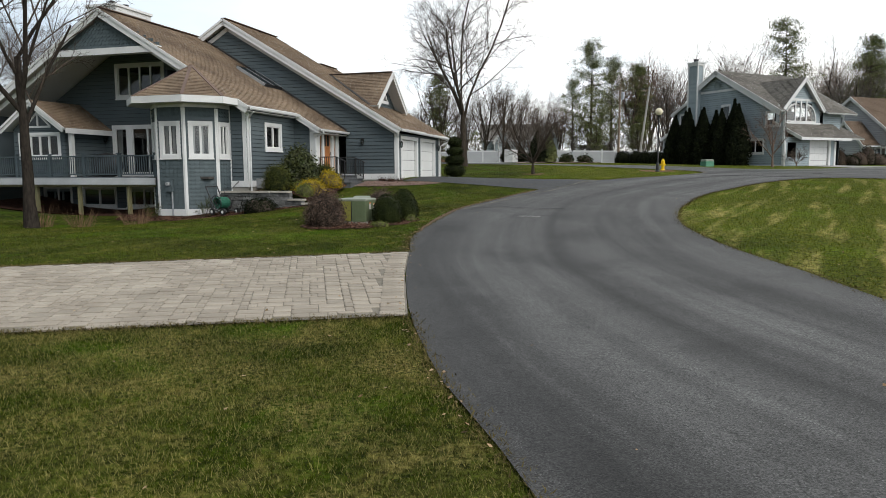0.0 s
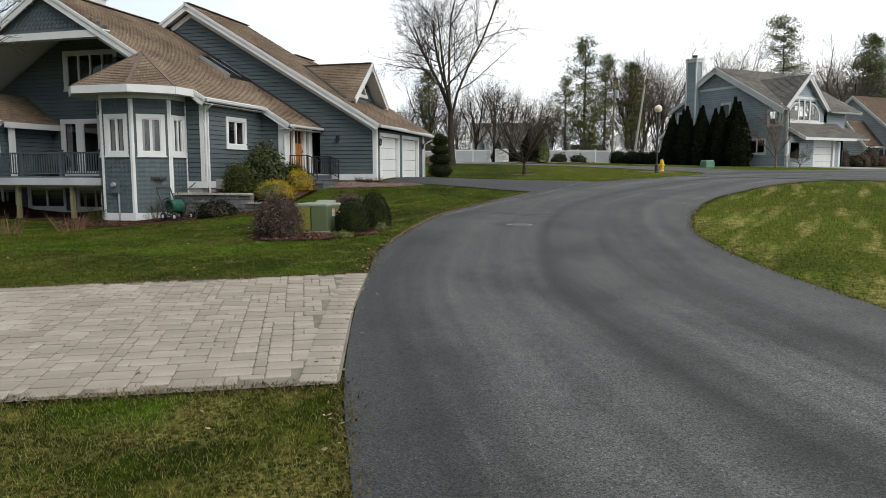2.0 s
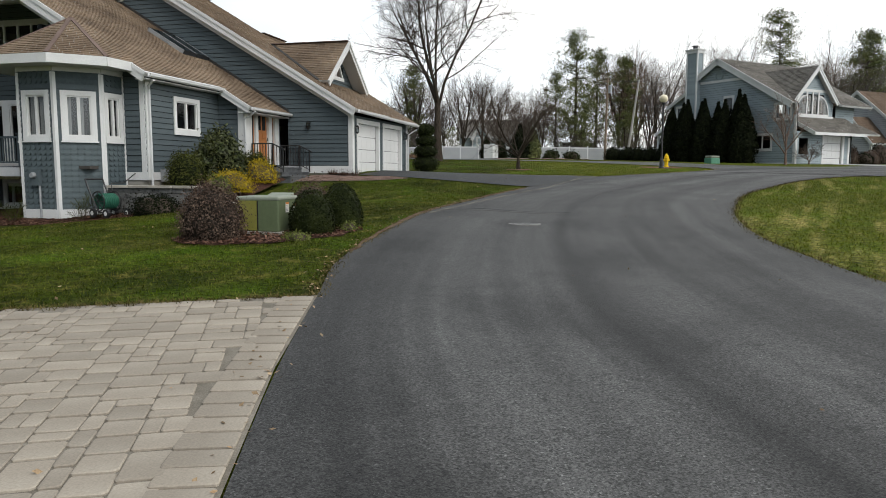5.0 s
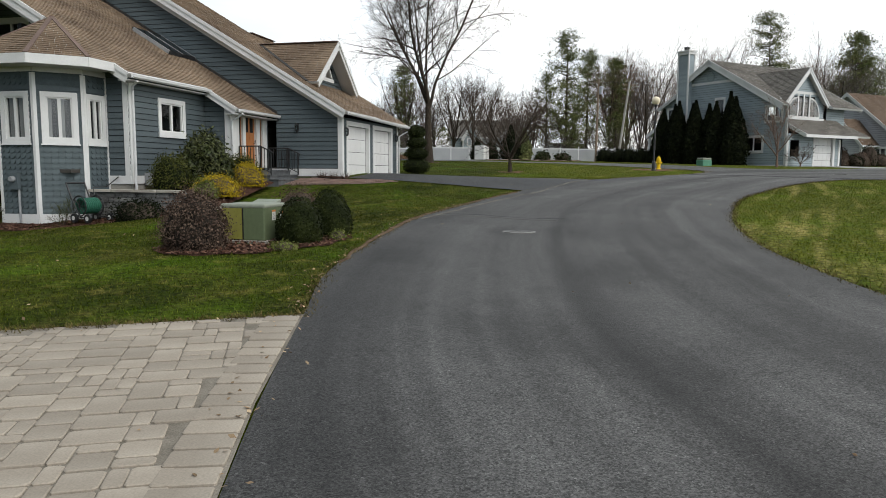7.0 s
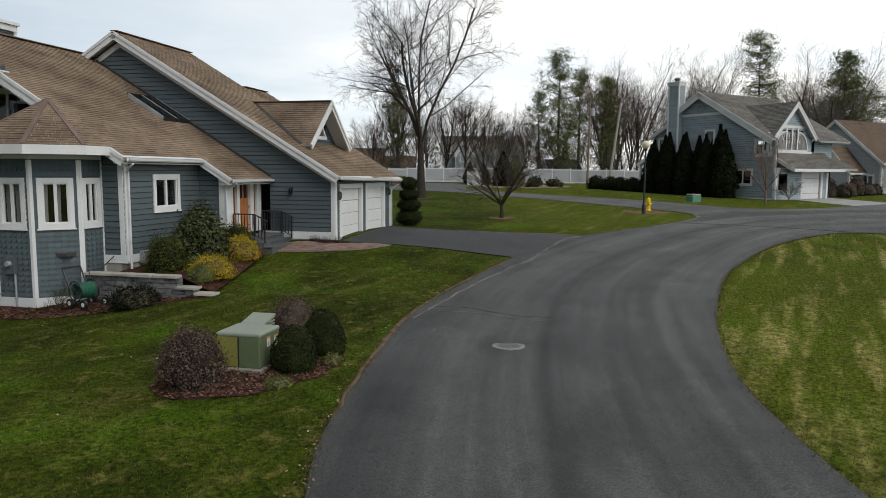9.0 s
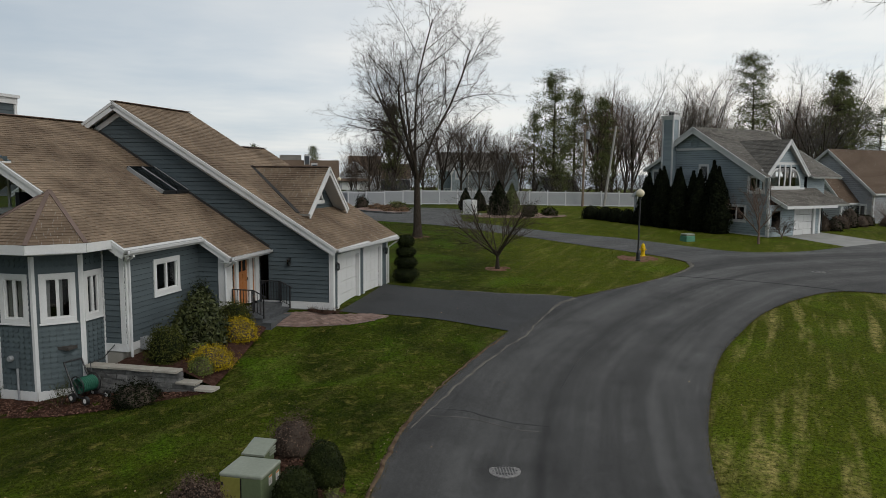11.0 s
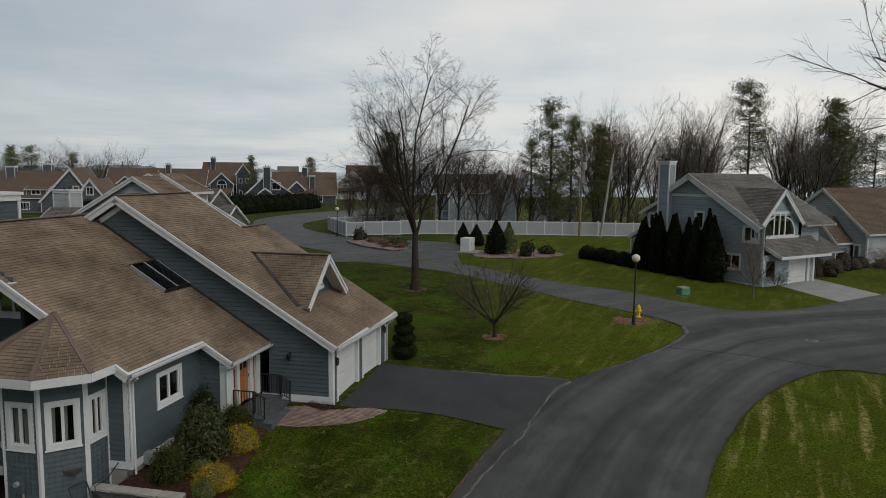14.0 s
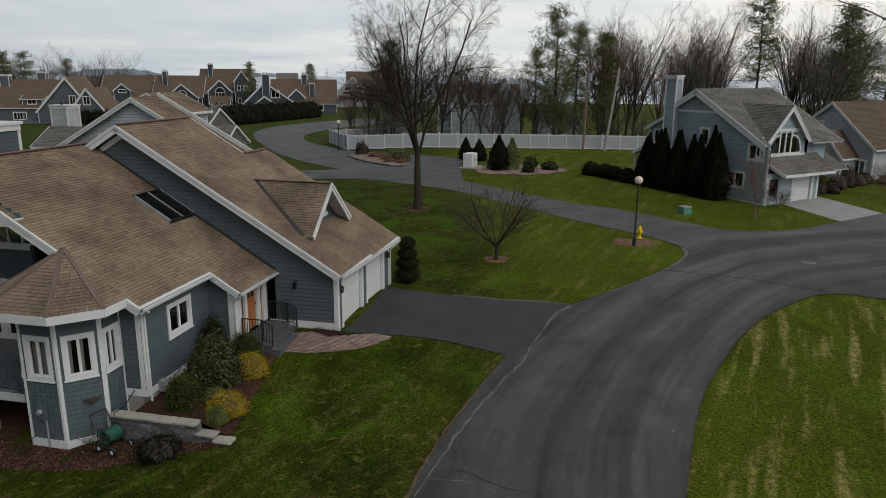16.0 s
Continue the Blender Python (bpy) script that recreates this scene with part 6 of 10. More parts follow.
def gable_block(parent, a0, a1, b0, b1, zb, ze, zp, ridge="a", mat=None, roof=None, over=0.35, tabs=True, course=0.17, walls=(1, 1, 1, 1), ridge_at=0.5, trims=True, step=0.2, holes=None, board=0.26):
    """A simple volume under a gable roof. ridge: the axis along which its ridge runs. holes: openings by wall number."""
    mat, roof = mat or M["siding_far"], roof or M["shingle_far"]
    holes = holes or {}
    rb_ = b0 + (b1 - b0) * ridge_at if ridge == "a" else a0 + (a1 - a0) * ridge_at
    ws = [Wall((a0, b0), (a1, b0)), Wall((a1, b0), (a1, b1)), Wall((a1, b1), (a0, b1)), Wall((a0, b1), (a0, b0))]
    out = []
    for i, w in enumerate(ws):
        out.append(w)
        if not walls[i]:
            continue
        gable = (i in (1, 3)) if ridge == "a" else (i in (0, 2))
        if gable:
            lo, hi = (b0, b1) if ridge == "a" else (a0, a1)
            s = (rb_ - lo) if i in (0, 1) else (hi - rb_)
            top = [(0, ze), (s, zp - 0.1), (w.len, ze)]
        else:
            top = [(0, ze), (w.len, ze)]
        board_wall(parent, w, zb, top, pieces=False, mat=mat, step=step, holes=holes.get(i, ()))
        if trims:
            for q in ((-0.02, 0.14, zb, ze), (w.len - 0.14, w.len + 0.02, zb, ze), (0.14, w.len - 0.14, zb - 0.1, zb + 0.15)):
                g = Geo()
                w.box(g, q[0], q[1], 0, 0.04, q[2], q[3])
                g.ob("corner_board" if q[3] == ze else "base_board", M["trim"], parent)
    if ridge == "a":
        for lo, sg in ((b0, 1), (b1, -1)):
            run = abs(rb_ - lo)
            sl = (zp - ze) / run
            c = math.cos(math.atan(sl))
            e = Vector((a0 - over, lo - sg * over, ze - sl * over))
            roof_slope(parent, e, (1, 0, 0), (0, sg * c, sl * c), [(0, 0), (a1 - a0 + 2 * over, 0), (a1 - a0 + 2 * over, (run + over) / c), (0, (run + over) / c)], roof, course=course, tab=0.5, tabs=tabs, under=M["soffit"])
            for x, o in ((a0 - over, (-1, 0, 0)), (a1 + over, (1, 0, 0))):
                rake(parent, (x, e.y, e.z), (x, rb_, zp), o, board)
            bar(parent, "eave_fascia", [(a0 - over, e.y, e.z - 0.08), (a1 + over, e.y, e.z - 0.08)], 0.06, 0.16, M["trim"])
    else:
        for lo, sg in ((a0, 1), (a1, -1)):
            run = abs(rb_ - lo)
            sl = (zp - ze) / run
            c = math.cos(math.atan(sl))
            e = Vector((lo - sg * over, b0 - over, ze - sl * over))
            roof_slope(parent, e, (0, 1, 0), (sg * c, 0, sl * c), [(0, 0), (b1 - b0 + 2 * over, 0), (b1 - b0 + 2 * over, (run + over) / c), (0, (run + over) / c)], roof, course=course, tab=0.5, tabs=tabs, under=M["soffit"])
            for y, o in ((b0 - over, (0, -1, 0)), (b1 + over, (0, 1, 0))):
                rake(parent, (e.x, y, e.z), (rb_, y, zp), o, board)
            bar(parent, "eave_fascia", [(e.x, b0 - over, e.z - 0.08), (e.x, b1 + over, e.z - 0.08)], 0.06, 0.16, M["trim"])
    return out


def far_window(parent, w, s0, s1, z0, z1, panes=2):
    return window(parent, w, s0, s1, z0, z1, panes, 0.2, detail=False)


# house beyond the junction: blue gable end, cross gable over the garage
h2 = side_house("house", (29.4, 61.0), 27.0, "blue-grey clapboard house with grey shingle roof and white trim")
w2 = Wall((0, 10.1), (0, 0))
sb = lambda b: 10.1 - b
wins2 = [(sb(2.0), sb(0.42), 5.86, 7.25), (sb(3.87), sb(2.0), 3.5, 4.9), (sb(6.87), sb(5.8), 6.55, 8.2)]
s21 = (11.38 - 7.3) / 7.0
board_wall(h2, w2, 2.3, [(0, 9.65), (sb(7.37), 11.2), (10.1, 7.1)], pieces=False, mat=M["siding_blue"], step=0.19, holes=[(a + .1, b - .1, c + .1, d - .1) for a, b, c, d in wins2])
window(h2, w2, *wins2[0], 2, 0.15)
window(h2, w2, *wins2[1], 2, 0.15)
window(h2, w2, *wins2[2], 1, 0.15)
g = Geo()
w2.box(g, 0.1, sb(4.5), 0, 0.05, 9.4, 9.6)
w2.box(g, 0.0, 0.16, 0, 0.05, 2.4, 9.7)
w2.box(g, 9.92, 10.12, 0, 0.05, 2.4, 7.1)
w2.box(g, 0, 10.1, 0, 0.05, 2.2, 2.55)
g.ob("wall_trim", M["trim"], h2)
g = Geo()
c0 = w2.at(sb(7.44), 0.03, 10.0)
for i in range(20):
    t0, t1 = 2 * math.pi * i / 20, 2 * math.pi * (i + 1) / 20
    g.beam((c0[0] - 0.02, c0[1] + 0.38 * math.cos(t0), c0[2] + 0.38 * math.sin(t0)), (c0[0] - 0.02, c0[1] + 0.38 * math.cos(t1), c0[2] + 0.38 * math.sin(t1)), 0.09, 0.09, (1, 0, 0))
for i in range(7):
    z = -0.3 + i * 0.1
    hw = math.sqrt(max(0.01, 0.38 ** 2 - z * z))
    g.beam((c0[0], c0[1] - hw, c0[2] + z), (c0[0], c0[1] + hw, c0[2] + z), 0.03, 0.07, (1, 0, 0.6))
g.ob("round_vent", M["siding_blue"], h2)
# roof: long front slope, shorter back slope
cA = math.cos(math.atan(0.58))
roof_slope(h2, (-0.4, 0.1, 11.4 - 0.58 * 7.27), (1, 0, 0), (0, cA, 0.58 * cA), [(0, 0), (0.62, 0), (0.62, 0.9 / cA), (6.28, 0.9 / cA), (6.28, 0), (10.4, 0), (10.4, 7.27 / cA), (0, 7.27 / cA)], M["shingle_grey"], course=0.16, tab=0.4, under=M["soffit"])
roof_slope(h2, (-0.4, 7.37, 11.4), (1, 0, 0), (0, cA, -0.58 * cA), [(0, 0), (10.4, 0), (10.4, 3.1 / cA), (0, 3.1 / cA)], M["shingle_grey"], course=0.16, tab=0.4, under=M["soffit"])
rake(h2, (-0.42, 0.1, 11.4 - 0.58 * 7.27), (-0.42, 7.37, 11.4), (-1, 0, 0), 0.48)
rake(h2, (-0.42, 10.45, 11.4 - 0.58 * 3.08), (-0.42, 7.37, 11.4), (-1, 0, 0), 0.48)
rake(h2, (10.0, 0.1, 11.4 - 0.58 * 7.27), (10.0, 7.37, 11.4), (1, 0, 0), 0.3)
# closing walls
for p, q, zt in (((8.8, 0.95), (8.8, 10.1), 7.2), ((8.8, 10.1), (0, 10.1), 9.5)):
    board_wall(h2, Wall(p, q), 2.3, [(0, zt), (Wall(p, q).len, zt)], pieces=False, mat=M["siding_blue"])
w2u = Wall((0, 0.95), (8.8, 0.95))
board_wall(h2, w2u, 5.5, [(0, 7.2), (8.8, 7.2)], pieces=False, mat=M["siding_blue"], holes=[(2.3, 6.3, 6.2, 7.5)])
# cross gable with the arched window
DC2, DH2 = 3.05, 2.70
w2d = Wall((DC2 - DH2, 0.86), (DC2 + DH2, 0.86))
board_wall(h2, w2d, 6.0, [(0, 7.25), (DH2, 9.98), (2 * DH2, 7.25)], pieces=False, mat=M["siding_blue"], holes=[(1.5, 4.2, 6.45, 7.9)])
sl2 = (10.2 - 7.35) / 2.85
cB = math.cos(math.atan(sl2))
for sg in (-1, 1):
    reach = 7.37 - (11.4 - 7.35) / 0.58
    ridge_back = 7.37 - (11.4 - 10.2) / 0.58
    roof_slope(h2, (DC2 + sg * 2.85, 0.45, 7.35), (0, 1, 0), (-sg * cB, 0, sl2 * cB), [(0, 0), (max(0.1, reach - 0.45), 0), (ridge_back - 0.45, 2.85 / cB), (0, 2.85 / cB)], M["shingle_grey"], thick=0.1, course=0.16, tab=0.4, under=M["soffit"])
    rake(h2, (DC2 + sg * 2.85, 0.44, 7.35), (DC2, 0.44, 10.2), (0, -1, 0), 0.30)
g = Geo()
w2d.box(g, 0.0, 2 * DH2, 0, 0.08, 6.0, 6.3)
w2d.box(g, 0.9, 4.5, 0, 0.06, 8.15, 8.35)
for x in (1.90, 2.63, 3.37):
    w2d.box(g, x, x + 0.14, -0.02, 0.07, 6.3, 8.15)
arc_w = []
for sg, x0 in ((-1, 1.90), (1, 3.51)):
    for i in range(10):
        t0, t1 = math.pi / 2 * i / 10, math.pi / 2 * (i + 1) / 10
        g.beam(w2d.at(x0 + sg * 1.25 * math.cos(t0), 0.04, 6.4 + 1.45 * math.sin(t0)), w2d.at(x0 + sg * 1.25 * math.cos(t1), 0.04, 6.4 + 1.45 * math.sin(t1)), 0.07, 0.12, (0, 1, 0))
w2d.box(g, 0.60, 4.80, 0, 0.07, 6.3, 6.42)
aw = g.ob("arched_window", M["trim"], h2)
for x0, x1 in ((2.04, 2.63), (2.77, 3.37)):
    g = Geo()
    g.add([w2d.at(x0, 0.0, 6.42), w2d.at(x1, 0.0, 6.42), w2d.at(x1, 0.0, 8.15), w2d.at(x0, 0.0, 8.15)], [(0, 1, 2, 3)])
    g.ob("pane", M["glass"], aw)
for sg, x0 in ((-1, 1.90), (1, 3.51)):
    g = Geo()
    pts = [w2d.at(x0, 0.034, 6.42)] + [w2d.at(x0 + sg * 1.22 * math.cos(math.pi / 2 * i / 8), 0.034, 6.42 + 1.4 * math.sin(math.pi / 2 * i / 8)) for i in range(9)]
    g.add(pts, [tuple(range(10)) if sg > 0 else tuple(range(9, -1, -1))])
    g.ob("pane", M["glass"], aw)
# garage front under the low roof
w2g = Wall((0, 0), (6.9, 0))
board_wall(h2, w2g, 2.3, [(0, 4.95), (6.9, 4.95)], pieces=False, mat=M["siding_blue"], holes=[(3.45, 6.05, 0, 4.75), (0.4, 1.5, 3.2, 4.4)])
g = Geo()
w2g.box(g, 3.3, 3.5, -0.1, 0.05, 2.3, 4.9)
w2g.box(g, 5.95, 6.2, -0.1, 0.05, 2.3, 4.9)
w2g.box(g, 3.3, 6.2, -0.1, 0.05, 4.72, 4.95)
gd = g.ob("garage_door", M["trim"], h2, "white garage door")
for x0, x1, dd in ((6.7, 6.95, -0.1), (0, 0.16, 0)):
    g = Geo()
    w2g.box(g, x0, x1, dd, 0.05, 2.3, 4.6)
    g.ob("corner_board", M["trim"], h2)
for z in (2.32, 2.92, 3.52, 4.12):
    g = Geo()
    w2g.box(g, 3.5, 5.95, -0.18, -0.12, z, z + 0.58)
    for i in range(4):
        w2g.box(g, 3.6 + i * 0.6, 4.1 + i * 0.6, -0.12, -0.105, z + 0.1, z + 0.42)
    g.ob("door_panel", M["white_door"], gd)
board_wall(h2, Wall((6.9, 0), (6.9, 3)), 2.3, [(0, 4.7), (3, 4.7)], pieces=False, mat=M["siding_blue"])
cC = math.cos(math.atan(0.72))
roof_slope(h2, (-0.25, -0.95, 4.88), (1, 0, 0), (0, cC, 0.72 * cC), [(1.2, 0), (7.9, 0), (7.9, 2.0 / cC), (0.1, 2.0 / cC)], M["shingle_grey"], course=0.16, tab=0.4, under=M["soffit"], name="porch_roof")
bar(h2, "porch_fascia", [(0.9, -0.97, 4.77), (7.7, -0.97, 4.77)], 0.05, 0.22, M["trim"])
bar(h2, "porch_rake", [(0.9, -0.95, 4.78), (-0.2, 1.0, 6.2)], 0.06, 0.28, M["trim"], side=(1, 0, 0))
roof_slope(h2, (7.0, -0.6, 4.9), (1, 0, 0), (0, cC, 0.5 * cC), [(0, 0), (3.2, 0), (3.2, 3), (0, 3)], M["shingle_grey"], course=0.16, tab=0.4, under=M["soffit"], name="porch_roof")
# left wing and porch behind the evergreens
gable_block(h2, 0.3, 4.5, 10.1, 12.9, 2.3, 7.9, 9.3, ridge="a", mat=M["siding_blue"], roof=M["shingle_grey"], walls=(0, 0, 1, 1), ridge_at=0.05, holes={3: [(0.7, 1.8, 6.5, 7.6)]})
far_window(h2, Wall((0.3, 12.9), (0.3, 10.1)), 0.55, 2.0, 6.35, 7.75)
roof_slope(h2, (0.0, 14.6, 5.3), (1, 0, 0), (0, -0.87, 0.49), [(0, 0), (4.5, 0), (4.5, 2.0), (0, 2.0)], M["shingle_grey"], course=0.16, tab=0.4, under=M["soffit"], name="porch_roof")
bar(h2, "porch_fascia", [(-0.03, 14.6, 5.2), (-0.03, 12.9, 6.15)], 0.05, 0.3, M["trim"], side=(1, 0, 0))
for b in (14.3,):
    g = Geo()
    g.box(0.1, 0.3, b - 0.1, b + 0.1, 2.5, 5.2)
    g.ob("porch_post", M["trim"], h2)
chimney_box(h2, -0.55, 0.15, 9.4, 10.5, 2.4, 12.5, M["siding_blue"])
# small patio wall of the house
g = Geo()
g.box(-0.2, 0.0, 12.5, 17.5, 2.6, 3.55)
g.box(-0.28, 0.08, 12.5, 17.5, 3.55, 3.62)
for i in range(5):
    g.box(-0.3, 0.1, 12.5 + i * 1.22, 12.7 + i * 1.22, 2.5, 3.75)
g.ob("patio_railing", M["rail"], h2)

# third house, right behind
h3 = side_house("house", (47.5, 73.3), 24.0, "light grey clapboard house with brown shingle roof")
W3 = gable_block(h3, 0, 14, 0.9, 11.0, 2.2, 5.9, 10.05, mat=M["siding_far"], roof=M["shingle_far"], over=0.4, ridge_at=0.48, holes={3: [(3.6, 4.3, 7.0, 8.0), (8.2, 9.4, 2.6, 4.4)]})
far_window(h3, W3[3], 3.5, 4.4, 6.9, 8.1, 1)
far_window(h3, W3[3], 8.1, 9.5, 2.5, 4.5, 2)
gable_block(h3, -2.4, 3.0, 2.6, 6.6, 2.2, 5.0, 7.3, mat=M["siding_far"], roof=M["shingle_far"], over=0.35, walls=(1, 0, 1, 1))
gable_block(h3, 5.0, 9.0, -2.2, 4.0, 2.2, 5.2, 7.8, ridge="b", mat=M["siding_far"], roof=M["shingle_grey"], walls=(1, 1, 0, 1))

# fourth house, close behind the main house's roof
h4 = side_house("house", (-2.1 + 12 * 0.2756 - 17.6 * 0.9613, 35.9 + 12 * 0.9613 + 17.6 * 0.2756), 74.0, "light grey clapboard house with brown shingle roof and white rakes")
W4 = gable_block(h4, 0.4, 2.4, -8.6, 9.2, 1.8, 5.95, 10.87, mat=M["siding_far"], roof=M["shingle"], over=0.4, holes={3: [(6.2, 8.6, 7.6, 8.5)]})
far_window(h4, W4[3], 6.1, 8.7, 7.5, 8.6, 1)
gable_block(h4, 3.2, 6.4, -1.0, 3.4, 1.8, 9.95, 11.05, mat=M["siding_far"], roof=M["shingle"], over=0.3)
rake(h4, (2.9, -8.9, 6.1), (2.9, 0.3, 11.1), (-1, 0, 0), 0.24)
for a0, a1, b0, b1, ze, zp in ((6.2, 10.0, -0.9, 5.0, 8.7, 9.92), (4.4, 7.8, -3.2, 2.0, 7.7, 8.88), (4.4, 8.4, 5.0, 11.7, 7.2, 8.45)):
    gable_block(h4, a0, a1, b0, b1, 1.8, ze, zp, ridge="b", mat=M["shingle_grey"], roof=M["shingle_grey"], over=0.15, trims=False, board=0.12)
chimney_box(h4, 21.7, 23.4, 23.2, 25.0, 2.0, 9.2, M["siding_far"])

# far houses towards the water


def far_house(x, y, rot, mat, wide, deep, eave, peak, label, cross=(), chims=(), roof=None):
    zb = H(x, y)
    h = thing("house", pose(x, y, zb, 0, 0, rot), label, "house", "houses by the water")
    roof = roof or M["shingle_far"]
    W = gable_block(h, 0, wide, 0, deep, -0.5, eave, peak, mat=mat, roof=roof, over=0.4, tabs=False, step=0.4, board=0.5)
    n = int(wide // 3.2)
    for i in range(n):
        s = 1.0 + i * (wide - 2.6) / max(1, n - 1)
        far_window(h, W[0], s, s + 1.3, 0.9, 2.3)
    far_window(h, W[3], deep * 0.4, deep * 0.4 + 1.4, eave + 0.2, eave + 1.7)
    far_window(h, W[3], deep * 0.2, deep * 0.2 + 1.2, 1.0, 2.4)
    far_window(h, W[3], deep * 0.62, deep * 0.62 + 1.2, 1.0, 2.4)
    for a0, a1, out, ze, zp, arch in cross:
        Wc = gable_block(h, a0, a1, -out, deep * 0.5, -0.5, ze, zp, ridge="b", mat=mat, roof=roof, over=0.35, tabs=False, step=0.4, walls=(1, 1, 0, 1), board=0.5)
        m = (a1 - a0) / 2
        if arch:
            g = Geo()
            w = Wc[0]
            for i in range(10):
                t0, t1 = math.pi * i / 10, math.pi * (i + 1) / 10
                g.beam(w.at(m + 1.1 * math.cos(t0), 0.05, ze - 0.2 + 1.1 * math.sin(t0)), w.at(m + 1.1 * math.cos(t1), 0.05, ze - 0.2 + 1.1 * math.sin(t1)), 0.08, 0.16, (0, 1, 0))
            w.box(g, m - 1.2, m + 1.2, 0, 0.09, ze - 0.35, ze - 0.2)
            for k2 in (-0.45, 0.35):
                w.box(g, m + k2, m + k2 + 0.1, 0, 0.08, ze - 1.9, ze + 0.85)
            w.box(g, m - 1.2, m + 1.2, 0, 0.09, ze - 2.0, ze - 1.85)
            f = g.ob("arched_window", M["trim"], h)
            g = Geo()
            g.add([w.at(m + 1.05 * math.cos(math.pi * i / 10), 0.04, ze - 0.2 + 1.05 * math.sin(math.pi * i / 10)) for i in range(11)], [tuple(range(11))])
            g.ob("pane", M["glass"], f)
            g = Geo()
            g.add([w.at(m - 1.1, 0.04, ze - 1.85), w.at(m + 1.1, 0.04, ze - 1.85), w.at(m + 1.1, 0.04, ze - 0.35), w.at(m - 1.1, 0.04, ze - 0.35)], [(0, 1, 2, 3)])
            g.ob("pane", M["glass"], f)
        else:
            far_window(h, Wc[0], m - 0.8, m + 0.8, ze - 1.6, ze - 0.2)
    for a, b, zt in chims:
        chimney_box(h, a, a + 1.3, b, b + 1.0, eave, zt, mat)
    return h




def shore_house(x, y, rot, label):
    return thing("house", pose(x, y, H(x, y), 0, 0, rot), label, "house", "houses by the water")


def shore_block(h, a0, a1, b0, b1, ze, zp, mat, ridge="a", wins=(), walls=(1, 1, 1, 1), ridge_at=0.5, roof=None):
    """One gabled volume of a far house; wins: (wall number, s0, s1, z0, z1, panes)."""
    W = gable_block(h, a0, a1, b0, b1, -0.8, ze, zp, ridge=ridge, mat=mat, roof=roof or M["shingle_far"], over=0.4, tabs=False, step=0.3, board=0.42, walls=walls, ridge_at=ridge_at,
                    holes={k: [(q[1] + 0.15, q[2] - 0.15, q[3] + 0.15, q[4] - 0.15) for q in wins if q[0] == k] for k in range(4)})
    for k, s0, s1, z0, z1, n in wins:
        far_window(h, W[k], s0, s1, z0, z1, n)
    return W


def half_round(h, w, m, z, r, low=0.0):
    """A white half-round window on a gable, with square lights below it."""
    g = Geo()
    for i in range(10):
        t0, t1 = math.pi * i / 10, math.pi * (i + 1) / 10
        g.beam(w.at(m + r * math.cos(t0), 0.05, z + r * math.sin(t0)), w.at(m + r * math.cos(t1), 0.05, z + r * math.sin(t1)), 0.08, 0.2, (0, 1, 0))
    w.box(g, m - r - 0.1, m + r + 0.1, 0, 0.09, z - 0.16, z)
    if low:
        w.box(g, m - r - 0.1, m + r + 0.1, 0, 0.09, z - low - 0.2, z - low)
        for k2 in (-r - 0.1, -r / 3 - 0.06, r / 3 - 0.06, r - 0.02):
            w.box(g, m + k2, m + k2 + 0.14, 0, 0.08, z - low, z - 0.16)
    f = g.ob("arched_window", M["trim"], h)
    g = Geo()
    g.add([w.at(m + r * 0.95 * math.cos(math.pi * i / 10), 0.04, z + r * 0.95 * math.sin(math.pi * i / 10)) for i in range(11)], [tuple(range(11))])
    g.ob("pane", M["gap_pane_dark"], f)
    if low:
        g = Geo()
        g.add([w.at(m - r, 0.04, z - low), w.at(m + r, 0.04, z - low), w.at(m + r, 0.04, z - 0.16), w.at(m - r, 0.04, z - 0.16)], [(0, 1, 2, 3)])
        g.ob("pane", M["gap_pane_dark"], f)


# grey house with a broad gable, a lower wing and a deck
fa = shore_house(-88, 167, 4, "grey house with brown roofs, deck and white trim")
shore_block(fa, 0, 17, 0, 10, 3.6, 9.2, M["siding_mid"], wins=[(0, 5.2, 8.0, 0.6, 2.4, 4)], ridge_at=0.62)
shore_block(fa, 11.2, 22.6, -2.2, 9, 2.9, 9.9, M["siding_mid"], "b", [(0, 6.6, 8.0, 3.7, 6.0, 2), (0, 2.6, 4.2, 0.4, 2.6, 2)], (1, 1, 0, 1), 0.55)
shore_block(fa, 18.2, 26.0, -4.2, 7, 2.6, 7.7, M["siding_mid"], "b", [(0, 3.0, 4.6, 4.0, 5.9, 2), (0, 5.0, 7.0, 0.6, 2.0, 2)], (1, 1, 0, 1))
shore_block(fa, 7.2, 11.4, 0.4, 4.5, 5.2, 6.4, M["siding_mid"], "a", [(0, 1.0, 3.0, 3.9, 5.1, 2)], (1, 1, 0, 1), 0.95)
chimney_box(fa, 8.6, 10.4, 6.2, 7.6, 8.0, 10.9, M["siding_mid"])
chimney_box(fa, 1.5, 3.3, 4.5, 6.0, 7.0, 10.2, M["siding_mid"])
for q in range(9):
    g = Geo().box(1.0 + q * 1.6, 1.14 + q * 1.6, -3.3, -3.16, -0.8, 1.3)
    g.ob("deck_post", M["rail"], fa)
g = Geo().box(0.9, 14.2, -3.3, -0.05, 0.1, 0.3)
g.ob("deck", M["deck"], fa)
g = Geo().box(0.9, 14.2, -3.32, -3.22, 1.2, 1.32)
g.ob("handrail", M["rail"], fa)
